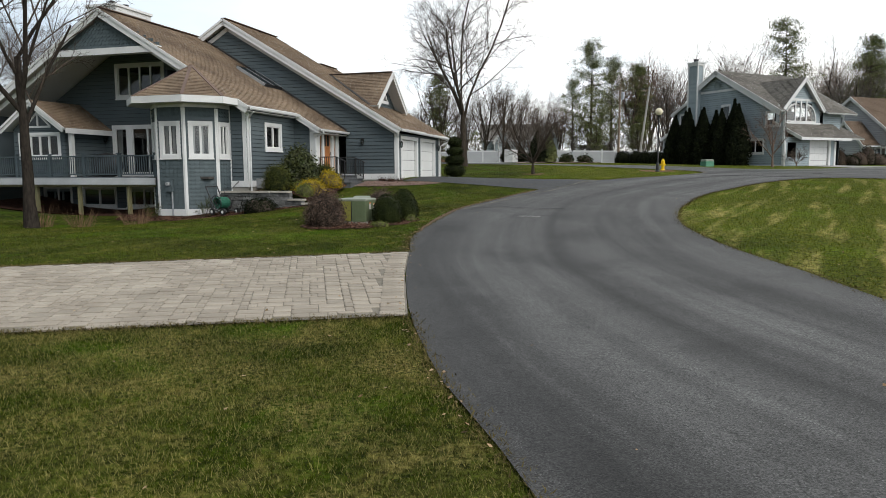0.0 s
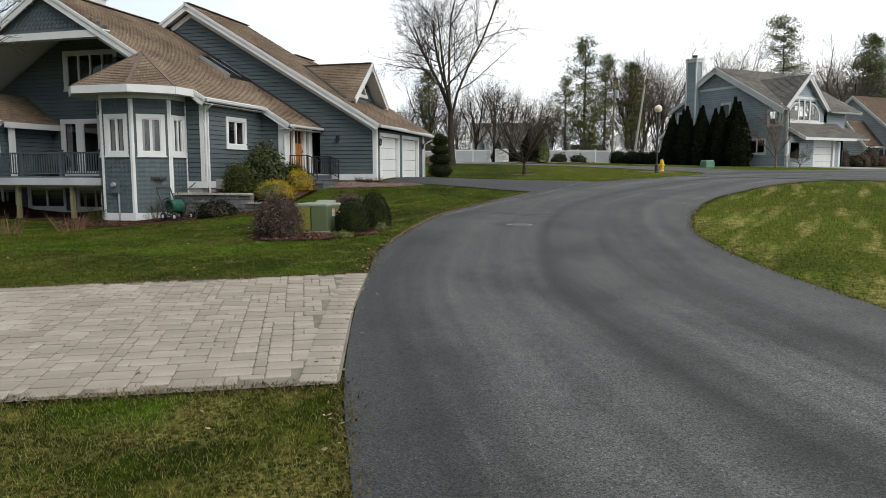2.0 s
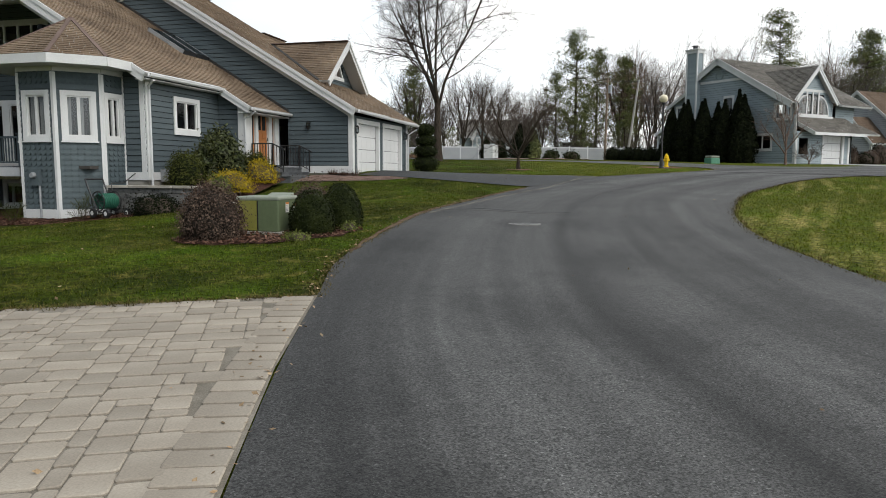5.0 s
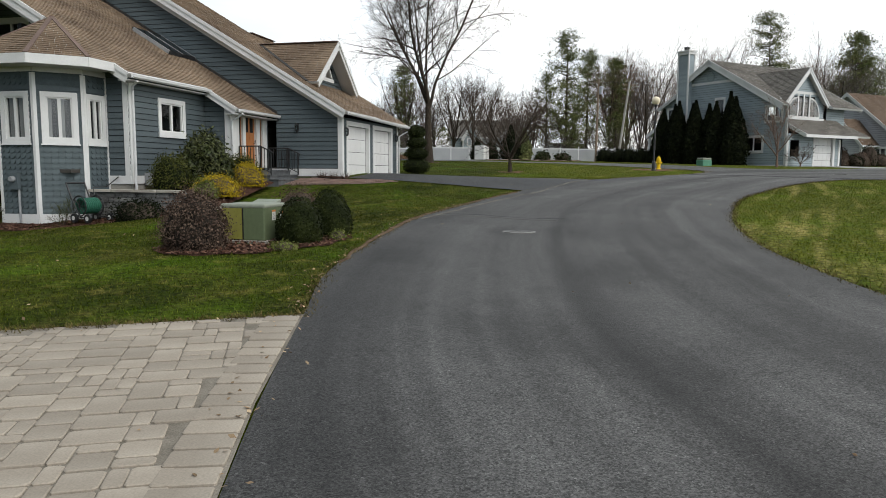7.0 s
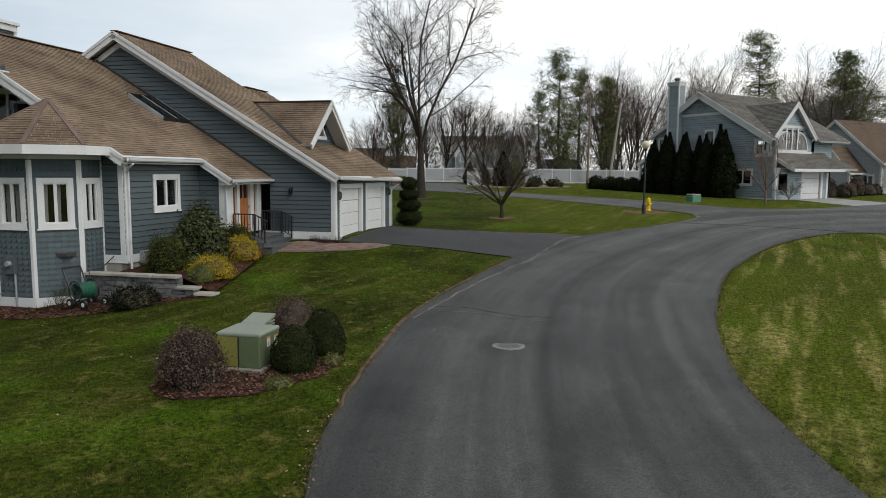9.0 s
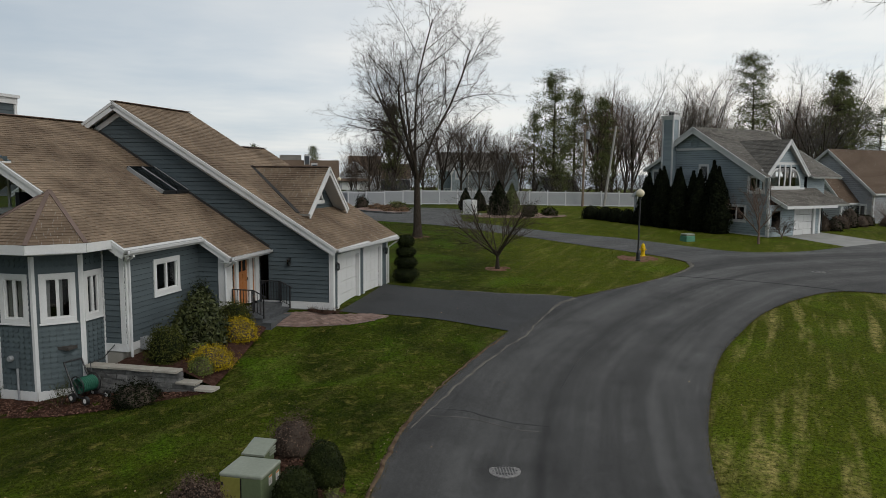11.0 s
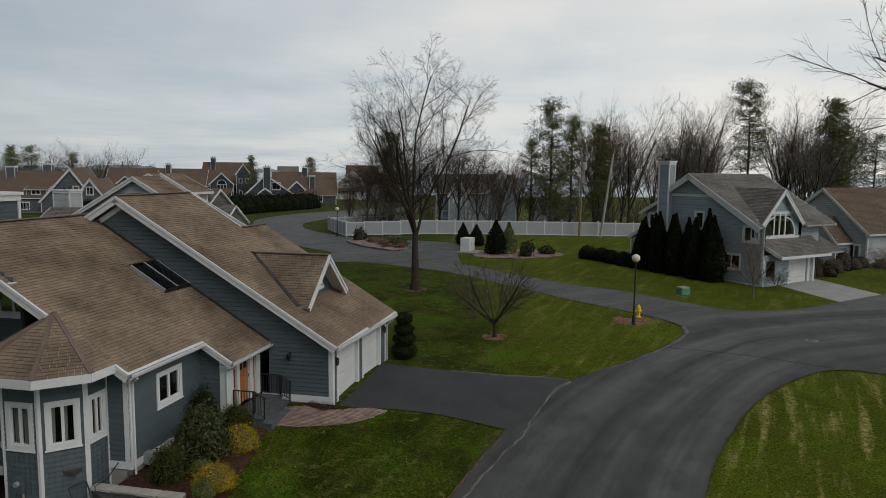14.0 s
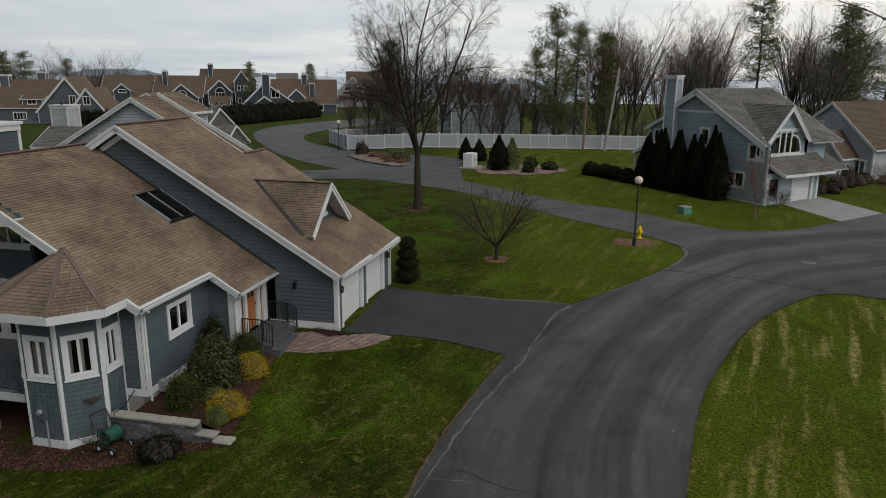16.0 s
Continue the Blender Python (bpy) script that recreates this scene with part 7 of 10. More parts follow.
# large house with half-round windows and a slate wing
fb = shore_house(-79.0, 246, 2, "large grey house with brown roofs and half-round windows")
shore_block(fb, 0, 15.5, 0, 12, 4.6, 10.9, M["siding_dark"], wins=[(0, 3.0, 5.4, 1.0, 3.0, 2), (0, 9.0, 12.0, 1.0, 3.0, 3)])
shore_block(fb, 14, 30, 2, 14, 5.6, 13.2, M["siding_dark"], wins=[(0, 3, 5, 2.0, 4.0, 2)])
Wb = shore_block(fb, 4.4, 14.4, -1.0, 6, 4.2, 8.4, M["siding_dark"], "b", [(0, 3.6, 6.4, 2.4, 3.9, 2)], (1, 1, 0, 1))
half_round(fb, Wb[0], 5.0, 4.7, 1.5)
Wb = shore_block(fb, 17.8, 25.4, -1.6, 6, 6.2, 9.8, M["siding_dark"], "b", [], (1, 1, 0, 1))
half_round(fb, Wb[0], 3.8, 5.8, 1.5, 2.2)
shore_block(fb, 26.2, 31.0, -1.0, 12, 9.6, 12.8, M["siding_dark"], "b", [(0, 0.8, 2.0, 6.2, 8.0, 1), (0, 2.8, 4.2, 6.2, 8.0, 2), (0, 0.8, 2.0, 2.2, 4.0, 1)])
shore_block(fb, 19.4, 25.0, -5.6, -1.8, 2.6, 4.6, M["trim"], "a")
chimney_box(fb, 2.6, 4.0, 3.0, 4.4, 6, 12.4, M["siding_dark"])
chimney_box(fb, 16.6, 18.0, 6.0, 7.4, 10, 14.8, M["siding_dark"])
# slate house with a chimney on its gable and a long brown roof
fc = shore_house(-44.6, 220, 8, "low slate grey house with a long brown roof")
Wc_ = shore_block(fc, 0, 14.5, 0, 12, 3.4, 9.3, M["siding_dark"], "b", [(0, 7.8, 10.4, 4.6, 7.0, 2)], (1, 1, 0, 1), 0.42)
shore_block(fc, 8, 27.0, 2.5, 12.5, 3.4, 10.0, M["siding_dark"], wins=[(0, 9, 11.4, 0.8, 3.0, 3), (0, 13.5, 15, 0.8, 3.0, 2)])
shore_block(fc, 12.6, 17.6, 3.0, 7, 5.0, 7.4, M["siding_dark"], "b", [], (1, 1, 0, 1))
shore_block(fc, 3.4, 8.6, -2.4, 0.2, 3.4, 5.4, M["siding_dark"], "b", [], (1, 1, 0, 1))
chimney_box(fc, 5.5, 7.5, -0.7, 0.6, 3, 11.6, M["siding_dark"])
chimney_box(fc, 16.8, 18.4, 6.5, 8.0, 8, 11.6, M["siding_dark"])
chimney_box(fc, 19.0, 20.6, 3.6, 5.0, 5, 9.0, M["siding_dark"])
shore_block(fc, 9.5, 15.5, 14, 22, 8.2, 11.8, M["siding_mid"], "a", roof=M["shingle_grey"])
# pale garage house and its dark neighbour
fd = shore_house(-22.4, 277, 4, "pale grey house with arched windows over white garage doors")
Wd = shore_block(fd, 0, 12.0, 0, 12, 5.8, 11.2, M["siding_far"], "b", [(0, 2.2, 9.8, 4.6, 5.6, 4)])
half_round(fd, Wd[0], 4.0, 6.3, 1.3)
half_round(fd, Wd[0], 8.0, 6.3, 1.3)
for s0 in (1.2, 6.6):
    g = Geo()
    Wd[0].box(g, s0, s0 + 4.4, 0.0, 0.08, -0.2, 3.0)
    g.ob("garage_door", M["white_door"], fd, "white garage door")
roof_slope(fd, (-0.5, -1.4, 3.3), (1, 0, 0), (0, 0.8, 0.6), [(0, 0), (13, 0), (13, 1.8), (0, 1.8)], M["shingle_far"], tabs=False, name="porch_roof")
shore_block(fd, 4, 16, 5, 14, 6.0, 13.0, M["siding_far"], roof=M["shingle_far"])
fe = shore_house(-9, 284, 4, "dark shingled house with brown roof")
shore_block(fe, 0, 14, 0, 10, 4.6, 10.2, M["siding_dark"], wins=[(0, 5.6, 8.6, 3.2, 4.5, 3)])
fw = shore_house(-97, 250, 4, "slate house with white garage doors behind trees")
shore_block(fw, 0, 18, 0, 12, 4.4, 11.0, M["siding_dark"], wins=[(0, 9, 11, 1.0, 3.0, 2)])
shore_block(fw, 4.2, 9.6, -0.6, 5, 6.2, 8.4, M["siding_dark"], "b", [(0, 1.4, 4.0, 5.2, 6.4, 2)], (1, 1, 0, 1))
for s0 in (1.0, 4.6):
    g = Geo().box(s0, s0 + 3.0, -0.12, 0.0, -0.2, 2.6)
    g.ob("garage_door", M["white_door"], fw, "white garage door")
fx = shore_house(-128, 300, 6, "slate house among trees near the water")
shore_block(fx, 0, 22, 0, 12, 5.0, 10.5, M["siding_dark"])
far_house(7.2, 130, -3, M["siding_blue"], 14, 10, 5.6, 8.6, "dark shingled house behind the fence", [(2.2, 5.2, 2.2, 5.4, 8.2, False), (9, 14, 0.5, 6.0, 9.4, False)], [], M["shingle_grey"])
far_house(25.5, 126, 10, M["trim"], 5.5, 5, 2.2, 4.4, "small white shed behind the fence", [], [], M["roof_dark"])
far_house(48, 121, 4, M["siding_far"], 10, 8, 3.2, 5.6, "low grey house among the trees", [], [], M["shingle_grey"])

# ---- fence ----
fence = thing("fence", Matrix.Identity(4), "white vinyl privacy fence with pale grey panels", "fence")
RUNS = [((36.5, 98.6), (-6.2, 99.6)), ((-6.2, 99.6), (-9.6, 111.0)), ((-9.6, 111.0), (2.0, 116.0))]
pm = Geo().box(-0.07, 0.07, -0.07, 0.07, 0, 1.95).box(-0.09, 0.09, -0.09, 0.09, 1.95, 1.99).add([(-0.08, -0.08, 1.99), (0.08, -0.08, 1.99), (0.08, 0.08, 1.99), (-0.08, 0.08, 1.99), (0, 0, 2.06)], [(0, 1, 4), (1, 2, 4), (2, 3, 4), (3, 0, 4)])
post_mesh = mesh_data("fence_post", pm.v, pm.f, M["fence"])
for p, q in RUNS:
    p, q = np.array(p), np.array(q)
    n = max(1, round(np.linalg.norm(q - p) / 2.44))
    ang = math.degrees(math.atan2(q[1] - p[1], q[0] - p[0]))
    sp_ = np.linalg.norm(q - p) / n
    gr = Geo().box(0.07, sp_ - 0.07, -0.025, 0.025, 0.08, 0.22)
    low_mesh = mesh_data("bottom_rail", gr.v, gr.f, M["fence"])
    gr = Geo().box(0.07, sp_ - 0.07, -0.025, 0.025, 1.72, 1.86)
    rail_mesh = mesh_data("top_rail", gr.v, gr.f, M["fence"])
    gp = Geo()
    xs_ = [0.07 + (sp_ - 0.14) * i / 28 for i in range(29)]
    prof_ = [(x, -0.016 if i % 2 else -0.008) for i, x in enumerate(xs_)] + [(xs_[-1], 0.014), (xs_[0], 0.014)]
    gp.prism(prof_, 0.2, 1.74)
    panel_mesh = mesh_data("fence_panel", gp.v, gp.f, M["fence_panel"])
    for i in range(n + 1):
        x, y = p + (q - p) * i / n
        for nm, dm in (("fence_post", post_mesh), ("bottom_rail", low_mesh), ("top_rail", rail_mesh), ("fence_panel", panel_mesh)):
            if i == n and nm != "fence_post":
                continue
            o = new(nm, dm)
            o.parent = fence
            o.matrix_local = pose(x, y, H(x, y), 0, 0, ang)

# ---- plants ----


def quad_leaves(pts, nrm, size, rng, aspect=1.6, jitter=0.7):
    """Small leaf quads at the points, facing roughly along nrm."""
    n = len(pts)
    d = nrm + rng.normal(0, jitter, (n, 3))
    d /= np.linalg.norm(d, axis=1, keepdims=True) + 1e-9
    r = rng.normal(0, 1, (n, 3))
    a = np.cross(d, r)
    a /= np.linalg.norm(a, axis=1, keepdims=True) + 1e-9
    b = np.cross(d, a)
    s = (size * rng.uniform(0.6, 1.3, n))[:, None]
    a, b = a * s * aspect / 2, b * s / 2
    V = np.stack([pts - a, pts + b * 0.9, pts + a, pts - b * 0.9], 1).reshape(-1, 3)
    F = np.arange(4 * n).reshape(-1, 4)
    return V, F


def np_mesh(name, V, F, mat, smooth=False):
    d = bpy.data.meshes.new(name)
    V, F = np.asarray(V, np.float32), np.asarray(F, np.int32)
    k = F.shape[1]
    d.vertices.add(len(V))
    d.vertices.foreach_set("co", V.ravel())
    d.loops.add(F.size)
    d.loops.foreach_set("vertex_index", F.ravel())
    d.polygons.add(len(F))
    d.polygons.foreach_set("loop_start", np.arange(0, F.size, k, dtype=np.int32))
    d.update(calc_edges=True)
    d.materials.append(mat)
    return d


def lump(rx, ry, rz, seed, amp=0.14, freq=2.2, k=14, cut=-0.35):
    """A lumpy closed body, flattened below."""
    V, F = [], []
    for i in range(k + 1):
        ph = math.pi * i / k
        for j in range(2 * k):
            th = math.pi * j / k
            d = Vector((math.sin(ph) * math.cos(th), math.sin(ph) * math.sin(th), max(cut, math.cos(ph))))
            s = 1 + amp * noise.noise(d * freq + Vector((seed * 3.1, seed, 0)))
            V.append((d.x * rx * s, d.y * ry * s, d.z * rz * s))
    for i in range(k):
        for j in range(2 * k):
            a, b = i * 2 * k + j, i * 2 * k + (j + 1) % (2 * k)
            F.append((a, a + 2 * k, b + 2 * k, b))
    return V, F


def shrub(name, x, y, z, rx, rz, mat, label, n=1600, leaf=0.05, seed=1, amp=0.16, freq=2.4, category="shrub", core=None, loose=0.10, aspect=1.6, group=""):
    """A shrub: a dark core with leaves all over it and stray sprays. z: ground; rz: its whole height."""
    rng = np.random.default_rng(seed)
    t = thing(name, pose(x, y, z), label, category, group)
    h = rz / 1.36
    V, F = lump(rx * 0.86, rx * 0.86, h * 0.9, seed, amp, freq)
    V = [(a, b, c + h * 0.36) for a, b, c in V]
    mesh("inner_core", V, F, core or M["twig"], t, "solid dark core behind the leaves", True)
    d = rng.normal(0, 1, (n, 3))
    d /= np.linalg.norm(d, axis=1, keepdims=True)
    d[:, 2] = np.maximum(d[:, 2], -0.35)
    s = np.array([1 + amp * noise.noise(Vector(q) * freq + Vector((seed * 3.1, seed, 0))) for q in d])
    s = s * (1 + rng.normal(0, loose * 0.4, n) + np.maximum(0, rng.normal(-0.05, loose, n)))
    P = d * s[:, None] * np.array([rx * 0.95, rx * 0.95, h])
    P[:, 2] += h * 0.36
    V, F = quad_leaves(P, d, leaf, rng, aspect)
    o = new("foliage", np_mesh("foliage", V, F, mat))
    o.parent = t
    return t


TWIG = [0.004]  # thinnest twig radius of the tree being grown


def grow(rng, p, d, length, r, level, spec, out):
    """One branch and, by recursion, its branches. spec[level]: (children, length ratio, spread, wobble, lift, first)."""
    ch, ratio, spread, wob, lift, first = spec[level]
    n = max(2, int(6 - level)) if level + 1 < len(spec) or level < 4 else 1
    pts, rad = [p.copy()], [r]
    tip = 0.45 if level < len(spec) - 1 else 0.25
    for i in range(n):
        d = d + rng.normal(0, wob, 3) + np.array([0, 0, lift])
        d /= np.linalg.norm(d)
        p = p + d * length / n
        pts.append(p.copy())
        rad.append(r * (1 - (1 - tip) * (i + 1) / n))
    out[level].append((pts, rad))
    if level + 1 >= len(spec):
        return
    base = rng.uniform(0, 6.28)
    for c in range(ch):
        f = first + (1 - first) * (c + rng.uniform(0.2, 1.0)) / ch
        f = min(f, 0.99)
        i = min(int(f * n), n - 1)
        q = pts[i] + (pts[i + 1] - pts[i]) * (f * n - i)
        ax = pts[i + 1] - pts[i]
        ax /= np.linalg.norm(ax)
        u = np.cross(ax, [0.3, 0.2, 0.9] if abs(ax[2]) < 0.9 else [1, 0, 0])
        u /= np.linalg.norm(u)
        v = np.cross(ax, u)
        th = base + c * 2.4 + rng.normal(0, 0.4)
        sp = spread * rng.uniform(0.65, 1.3)
        nd = ax * math.cos(sp) + (u * math.cos(th) + v * math.sin(th)) * math.sin(sp)
        rr = rad[min(i + 1, n)]
        grow(rng, q, nd, length * ratio * rng.uniform(0.7, 1.15) * (1.15 - 0.45 * f if level else 1.0), max(rr * (rng.uniform(0.58, 0.80) if level == 0 else rng.uniform(0.45, 0.68)), TWIG[0]), level + 1, spec, out)


def tubes(branches, k):
    V, F = [], []
    base = 0
    for pts, rad in branches:
        P = np.array(pts)
        T = np.gradient(P, axis=0)
        T /= np.linalg.norm(T, axis=1, keepdims=True) + 1e-9
        ref = np.array([0.31, 0.17, 0.93])
        S = np.cross(T, ref)
        S /= np.linalg.norm(S, axis=1, keepdims=True) + 1e-9
        B = np.cross(T, S)
        a = np.linspace(0, 2 * np.pi, k, endpoint=False)
        R = P[:, None, :] + (S[:, None, :] * np.cos(a)[None, :, None] + B[:, None, :] * np.sin(a)[None, :, None]) * np.array(rad)[:, None, None]
        n = len(P)
        V.append(R.reshape(-1, 3))
        i, j = np.meshgrid(np.arange(n - 1), np.arange(k), indexing="ij")
        f = np.stack([i * k + j, i * k + (j + 1) % k, (i + 1) * k + (j + 1) % k, (i + 1) * k + j], -1).reshape(-1, 4) + base
        F.append(f)
        base += n * k
    return np.concatenate(V), np.concatenate(F)


def bare_tree(name, at, height, r, seed, spec, label, bark=None, twig=None, trunk=0.3, lean=(0, 0), group="", turn=0):
    """A leafless tree: trunk and limbs in one mesh, fine twigs in another."""
    rng = np.random.default_rng(seed)
    t = thing(name, pose(*at, 0, 0, turn), label, "tree", group)
    out = [[] for _ in spec]
    grow(rng, np.array([0, 0, -0.15]), np.array([lean[0], lean[1], 1.0]), height * trunk, r, 0, spec, out)
    top = max(q[2] for lv in out for pts, _ in lv for q in pts)
    out = [[([q * (height / top) for q in pts], rad) for pts, rad in lv] for lv in out]
    V, F = tubes(out[0], 10)
    V2, F2 = tubes(out[1], 7)
    flare = np.where(V[:, 2] < 0.5, 1 + 0.45 * np.clip(0.5 - V[:, 2], 0, 0.6), 1.0)
    V[:, 0] *= flare
    V[:, 1] *= flare
    o = new("trunk", np_mesh("trunk", np.concatenate([V, V2]), np.concatenate([F, F2 + len(V)]), bark or M["bark"]))
    o.parent = t
    Vs, Fs, b = [], [], 0
    for lv in range(2, len(spec)):
        v, f = tubes(out[lv], 4 if lv == 2 else 3)
        f = f if f.shape[1] == 4 else f
        Vs.append(v)
        Fs.append(f + b)
        b += len(v)
    o = new("branchwork", np_mesh("branchwork", np.concatenate(Vs), np.concatenate(Fs), twig or M["twig"]))
    o.parent = t
    return t


def conifer(name, at, height, r, seed, label, crown_base=0.25, width=0.22, clumps=900, shape="pine", mat=None, group="", tuft=0.55):
    """An evergreen: trunk, drooping limbs and many needle tufts with gaps between the tiers."""
    rng = np.random.default_rng(seed)
    t = thing(name, pose(*at), label, "tree", group)
    br = [([np.array([0, 0, -0.2]), np.array([rng.normal(0, 0.1), rng.normal(0, 0.1), height * 0.5]), np.array([rng.normal(0, 0.15), rng.normal(0, 0.15), height * 0.97])], [r, r * 0.65, 0.03])]
    P, N = [], []
    tiers = int(height * 2.0)
    for i in range(tiers):
        f = crown_base + (1 - crown_base) * (i + rng.uniform(0, 0.8)) / tiers
        z = height * f
        q = (f - crown_base) / (1 - crown_base)
        if shape == "pine":
            reach = height * width * (0.45 + 0.75 * math.sin(math.pi * min(1, 0.25 + 0.70 * q))) * rng.uniform(0.55, 1.12)
        else:
            reach = height * width * (1.05 - q) * rng.uniform(0.8, 1.1) + 0.15
        for b in range(rng.integers(2, 4)):
            th = rng.uniform(0, 6.28)
            ln = reach * rng.uniform(0.5, 1.1)
            up = rng.uniform(-0.05, 0.42) if shape == "pine" else rng.uniform(-0.45, -0.05)
            d = np.array([math.cos(th), math.sin(th), up])
            p0 = np.array([0, 0, z - 0.15 * ln * (shape == "pine")])
            pts = [p0, p0 + d * ln * 0.5, p0 + d * ln + np.array([0, 0, 0.12 * ln])]
            br.append((pts, [0.04 + 0.01 * ln, 0.03, 0.012]))
            m = max(3, int(clumps / (tiers * 2.5)))
            for c in range(m):
                s = rng.uniform(0.25, 1.05) ** 0.6
                P.append(pts[0] + (pts[2] - pts[0]) * s + rng.normal(0, 0.17 * ln + 0.2, 3) * np.array([1, 1, 0.5]))
                N.append(d)
    V, F = tubes(br, 5)
    o = new("trunk", np_mesh("trunk", V, F, M["bark"]))
    o.parent = t
    P = np.array(P)
    k = 7
    PP = np.repeat(P, k, 0) + rng.normal(0, tuft * 0.5, (len(P) * k, 3)) * np.array([1, 1, 0.8])
    V, F = quad_leaves(PP, np.tile([0, 0, 0.8], (len(PP), 1)), tuft * 0.15, rng, 4.6, 0.9)
    o = new("crown", np_mesh("crown", V, F, mat or M["pine"]))
    o.parent = t
    return t


def cedar(name, at, height, rad, seed, label, mat=None, group="", n=3600, leaf=0.13, ragged=0.14):
    """A dense upright evergreen with ragged tips."""
    rng = np.random.default_rng(seed)
    t = thing(name, pose(*at), label, "tree" if height > 2.5 else "shrub", group)
    prof = lambda f: (0.80 + 0.7 * f) * (f < 0.25) + (f >= 0.25) * np.clip(1.0 * (1 - (np.maximum(f - 0.25, 0) / 0.76) ** 1.35), 0.02, 1) * 0.98
    V, F = [], []
    k = 14
    for i in range(13):
        f = i / 12
        for j in range(k):
            th = 2 * math.pi * j / k
            s = float(prof(np.array(f))) * rad * 0.84 * (1 + 0.2 * noise.noise(Vector((math.cos(th) * 1.5, math.sin(th) * 1.5, f * 5 + seed))))
            V.append((s * math.cos(th), s * math.sin(th), f * height * 0.96))
    F = [(i * k + j, i * k + (j + 1) % k, (i + 1) * k + (j + 1) % k, (i + 1) * k + j) for i in range(12) for j in range(k)]
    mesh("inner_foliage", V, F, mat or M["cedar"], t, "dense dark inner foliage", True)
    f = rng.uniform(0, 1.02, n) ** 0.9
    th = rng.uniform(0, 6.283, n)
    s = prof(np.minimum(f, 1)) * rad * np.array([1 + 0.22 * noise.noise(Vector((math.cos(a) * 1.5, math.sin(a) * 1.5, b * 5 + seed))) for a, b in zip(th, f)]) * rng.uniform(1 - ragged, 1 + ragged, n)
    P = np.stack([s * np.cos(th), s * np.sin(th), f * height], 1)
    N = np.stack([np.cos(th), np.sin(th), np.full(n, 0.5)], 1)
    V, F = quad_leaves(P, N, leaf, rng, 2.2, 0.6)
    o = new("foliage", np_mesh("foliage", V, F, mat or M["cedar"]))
    o.parent = t
    return t


def tufts(name, x, y, r, h, n, mat, label, seed, spread=0.5, width=0.012, category="plant"):
    """A clump of thin upright stalks."""
    rng = np.random.default_rng(seed)
    t = thing(name, pose(x, y, H(x, y)), label, category)
    a, q = rng.uniform(0, 6.28, n), np.sqrt(rng.uniform(0, 1, n)) * r
    b = np.stack([q * np.cos(a), q * np.sin(a), np.full(n, -0.02)], 1)
    out = np.stack([np.cos(a), np.sin(a), np.zeros(n)], 1) * spread * rng.uniform(0.2, 1.2, (n, 1)) + rng.normal(0, 0.15, (n, 3))
    tip = b + out * h + np.array([0, 0, 1]) * (h * rng.uniform(0.6, 1.1, n))[:, None]
    sd = np.stack([-np.sin(a + rng.normal(0, 1, n)), np.cos(a), np.zeros(n)], 1) * width / 2
    V = np.stack([b - sd, b + sd, tip], 1).reshape(-1, 3)
    o = new("foliage", np_mesh("foliage", V, np.arange(3 * n).reshape(-1, 3), mat))
    o.parent = t
    return t


# house plan to world
hm = house.matrix_world.copy()


def hw(a, b):
    p = Matrix.Translation((G0[0], G0[1], 0)) @ pose(0, 0, 0, 0, 0, HROT) @ Vector((a, b, 0))
    return p.x, p.y


# planting bed behind the retaining wall
def bed_z(a, b):
    x, y = hw(a, b)
    edge = 1.26 + 0.055 * (a + 8.0)
    side = max(0.0, (1.9 - b)) * 0.42
    return max(H(x, y) + 0.03, edge - side)


def bed_mesh(name, a0, a1, b0, b1, fn, mat, step=0.18):
    na, nb = int((a1 - a0) / step) + 1, 20
    V = []
    for j in range(nb):
        for i in range(na):
            a = a0 + (a1 - a0) * i / (na - 1)
            lo = 0.90 + (a + 8.0) * 0.165
            b = lo + (4.5 - lo) * j / (nb - 1)
            x, y = hw(a, b)
            V.append((x, y, fn(a, b) + 0.03 * noise.noise(Vector((x * 3, y * 3, 0)))))
    F = [(j * na + i, j * na + i + 1, (j + 1) * na + i + 1, (j + 1) * na + i) for j in range(nb - 1) for i in range(na - 1)]
    return mesh(name, V, F, mat, smooth=True)


tagged(bed_mesh("planting_bed", -7.95, -2.75, 0.0, 1.0, bed_z, M["mulch"]), "brown mulch bed along the house wall", "ground", kind="structure")
FRONT_BED = [hw(*q) for q in ((-9.0, 9.3), (-10.3, 8.7), (-10.35, 6.8), (-9.9, 4.8), (-9.15, 2.8), (-8.35, 0.9), (-8.05, 1.2), (-8.1, 5.0), (-8.2, 5.2), (-9.02, 6.2), (-9.02, 7.5))]
tagged(sheet("mulch_bed", FRONT_BED, M["mulch"], 0.015, 0.3, 0.04), "red-brown mulch round the bay", "ground", kind="structure")
BOX_BED = smooth_line([(-4.15, 20.2), (-3.5, 19.55), (-2.2, 19.75), (-1.15, 20.7), (-0.75, 21.8), (-1.1, 23.0), (-1.7, 24.1), (-2.6, 24.0), (-3.4, 22.6), (-4.15, 20.2)], 0.15)[:-1]
BOX_BED = [(x + 0.13 * noise.noise(Vector((x * 2.3, y * 2.3, 1))), y + 0.13 * noise.noise(Vector((x * 2.3, y * 2.3, 4)))) for x, y in BOX_BED]
tagged(sheet("mulch_bed", BOX_BED, M["mulch"], 0.012, 0.2, 0.04), "red-brown mulch round the green boxes", "ground", kind="structure")


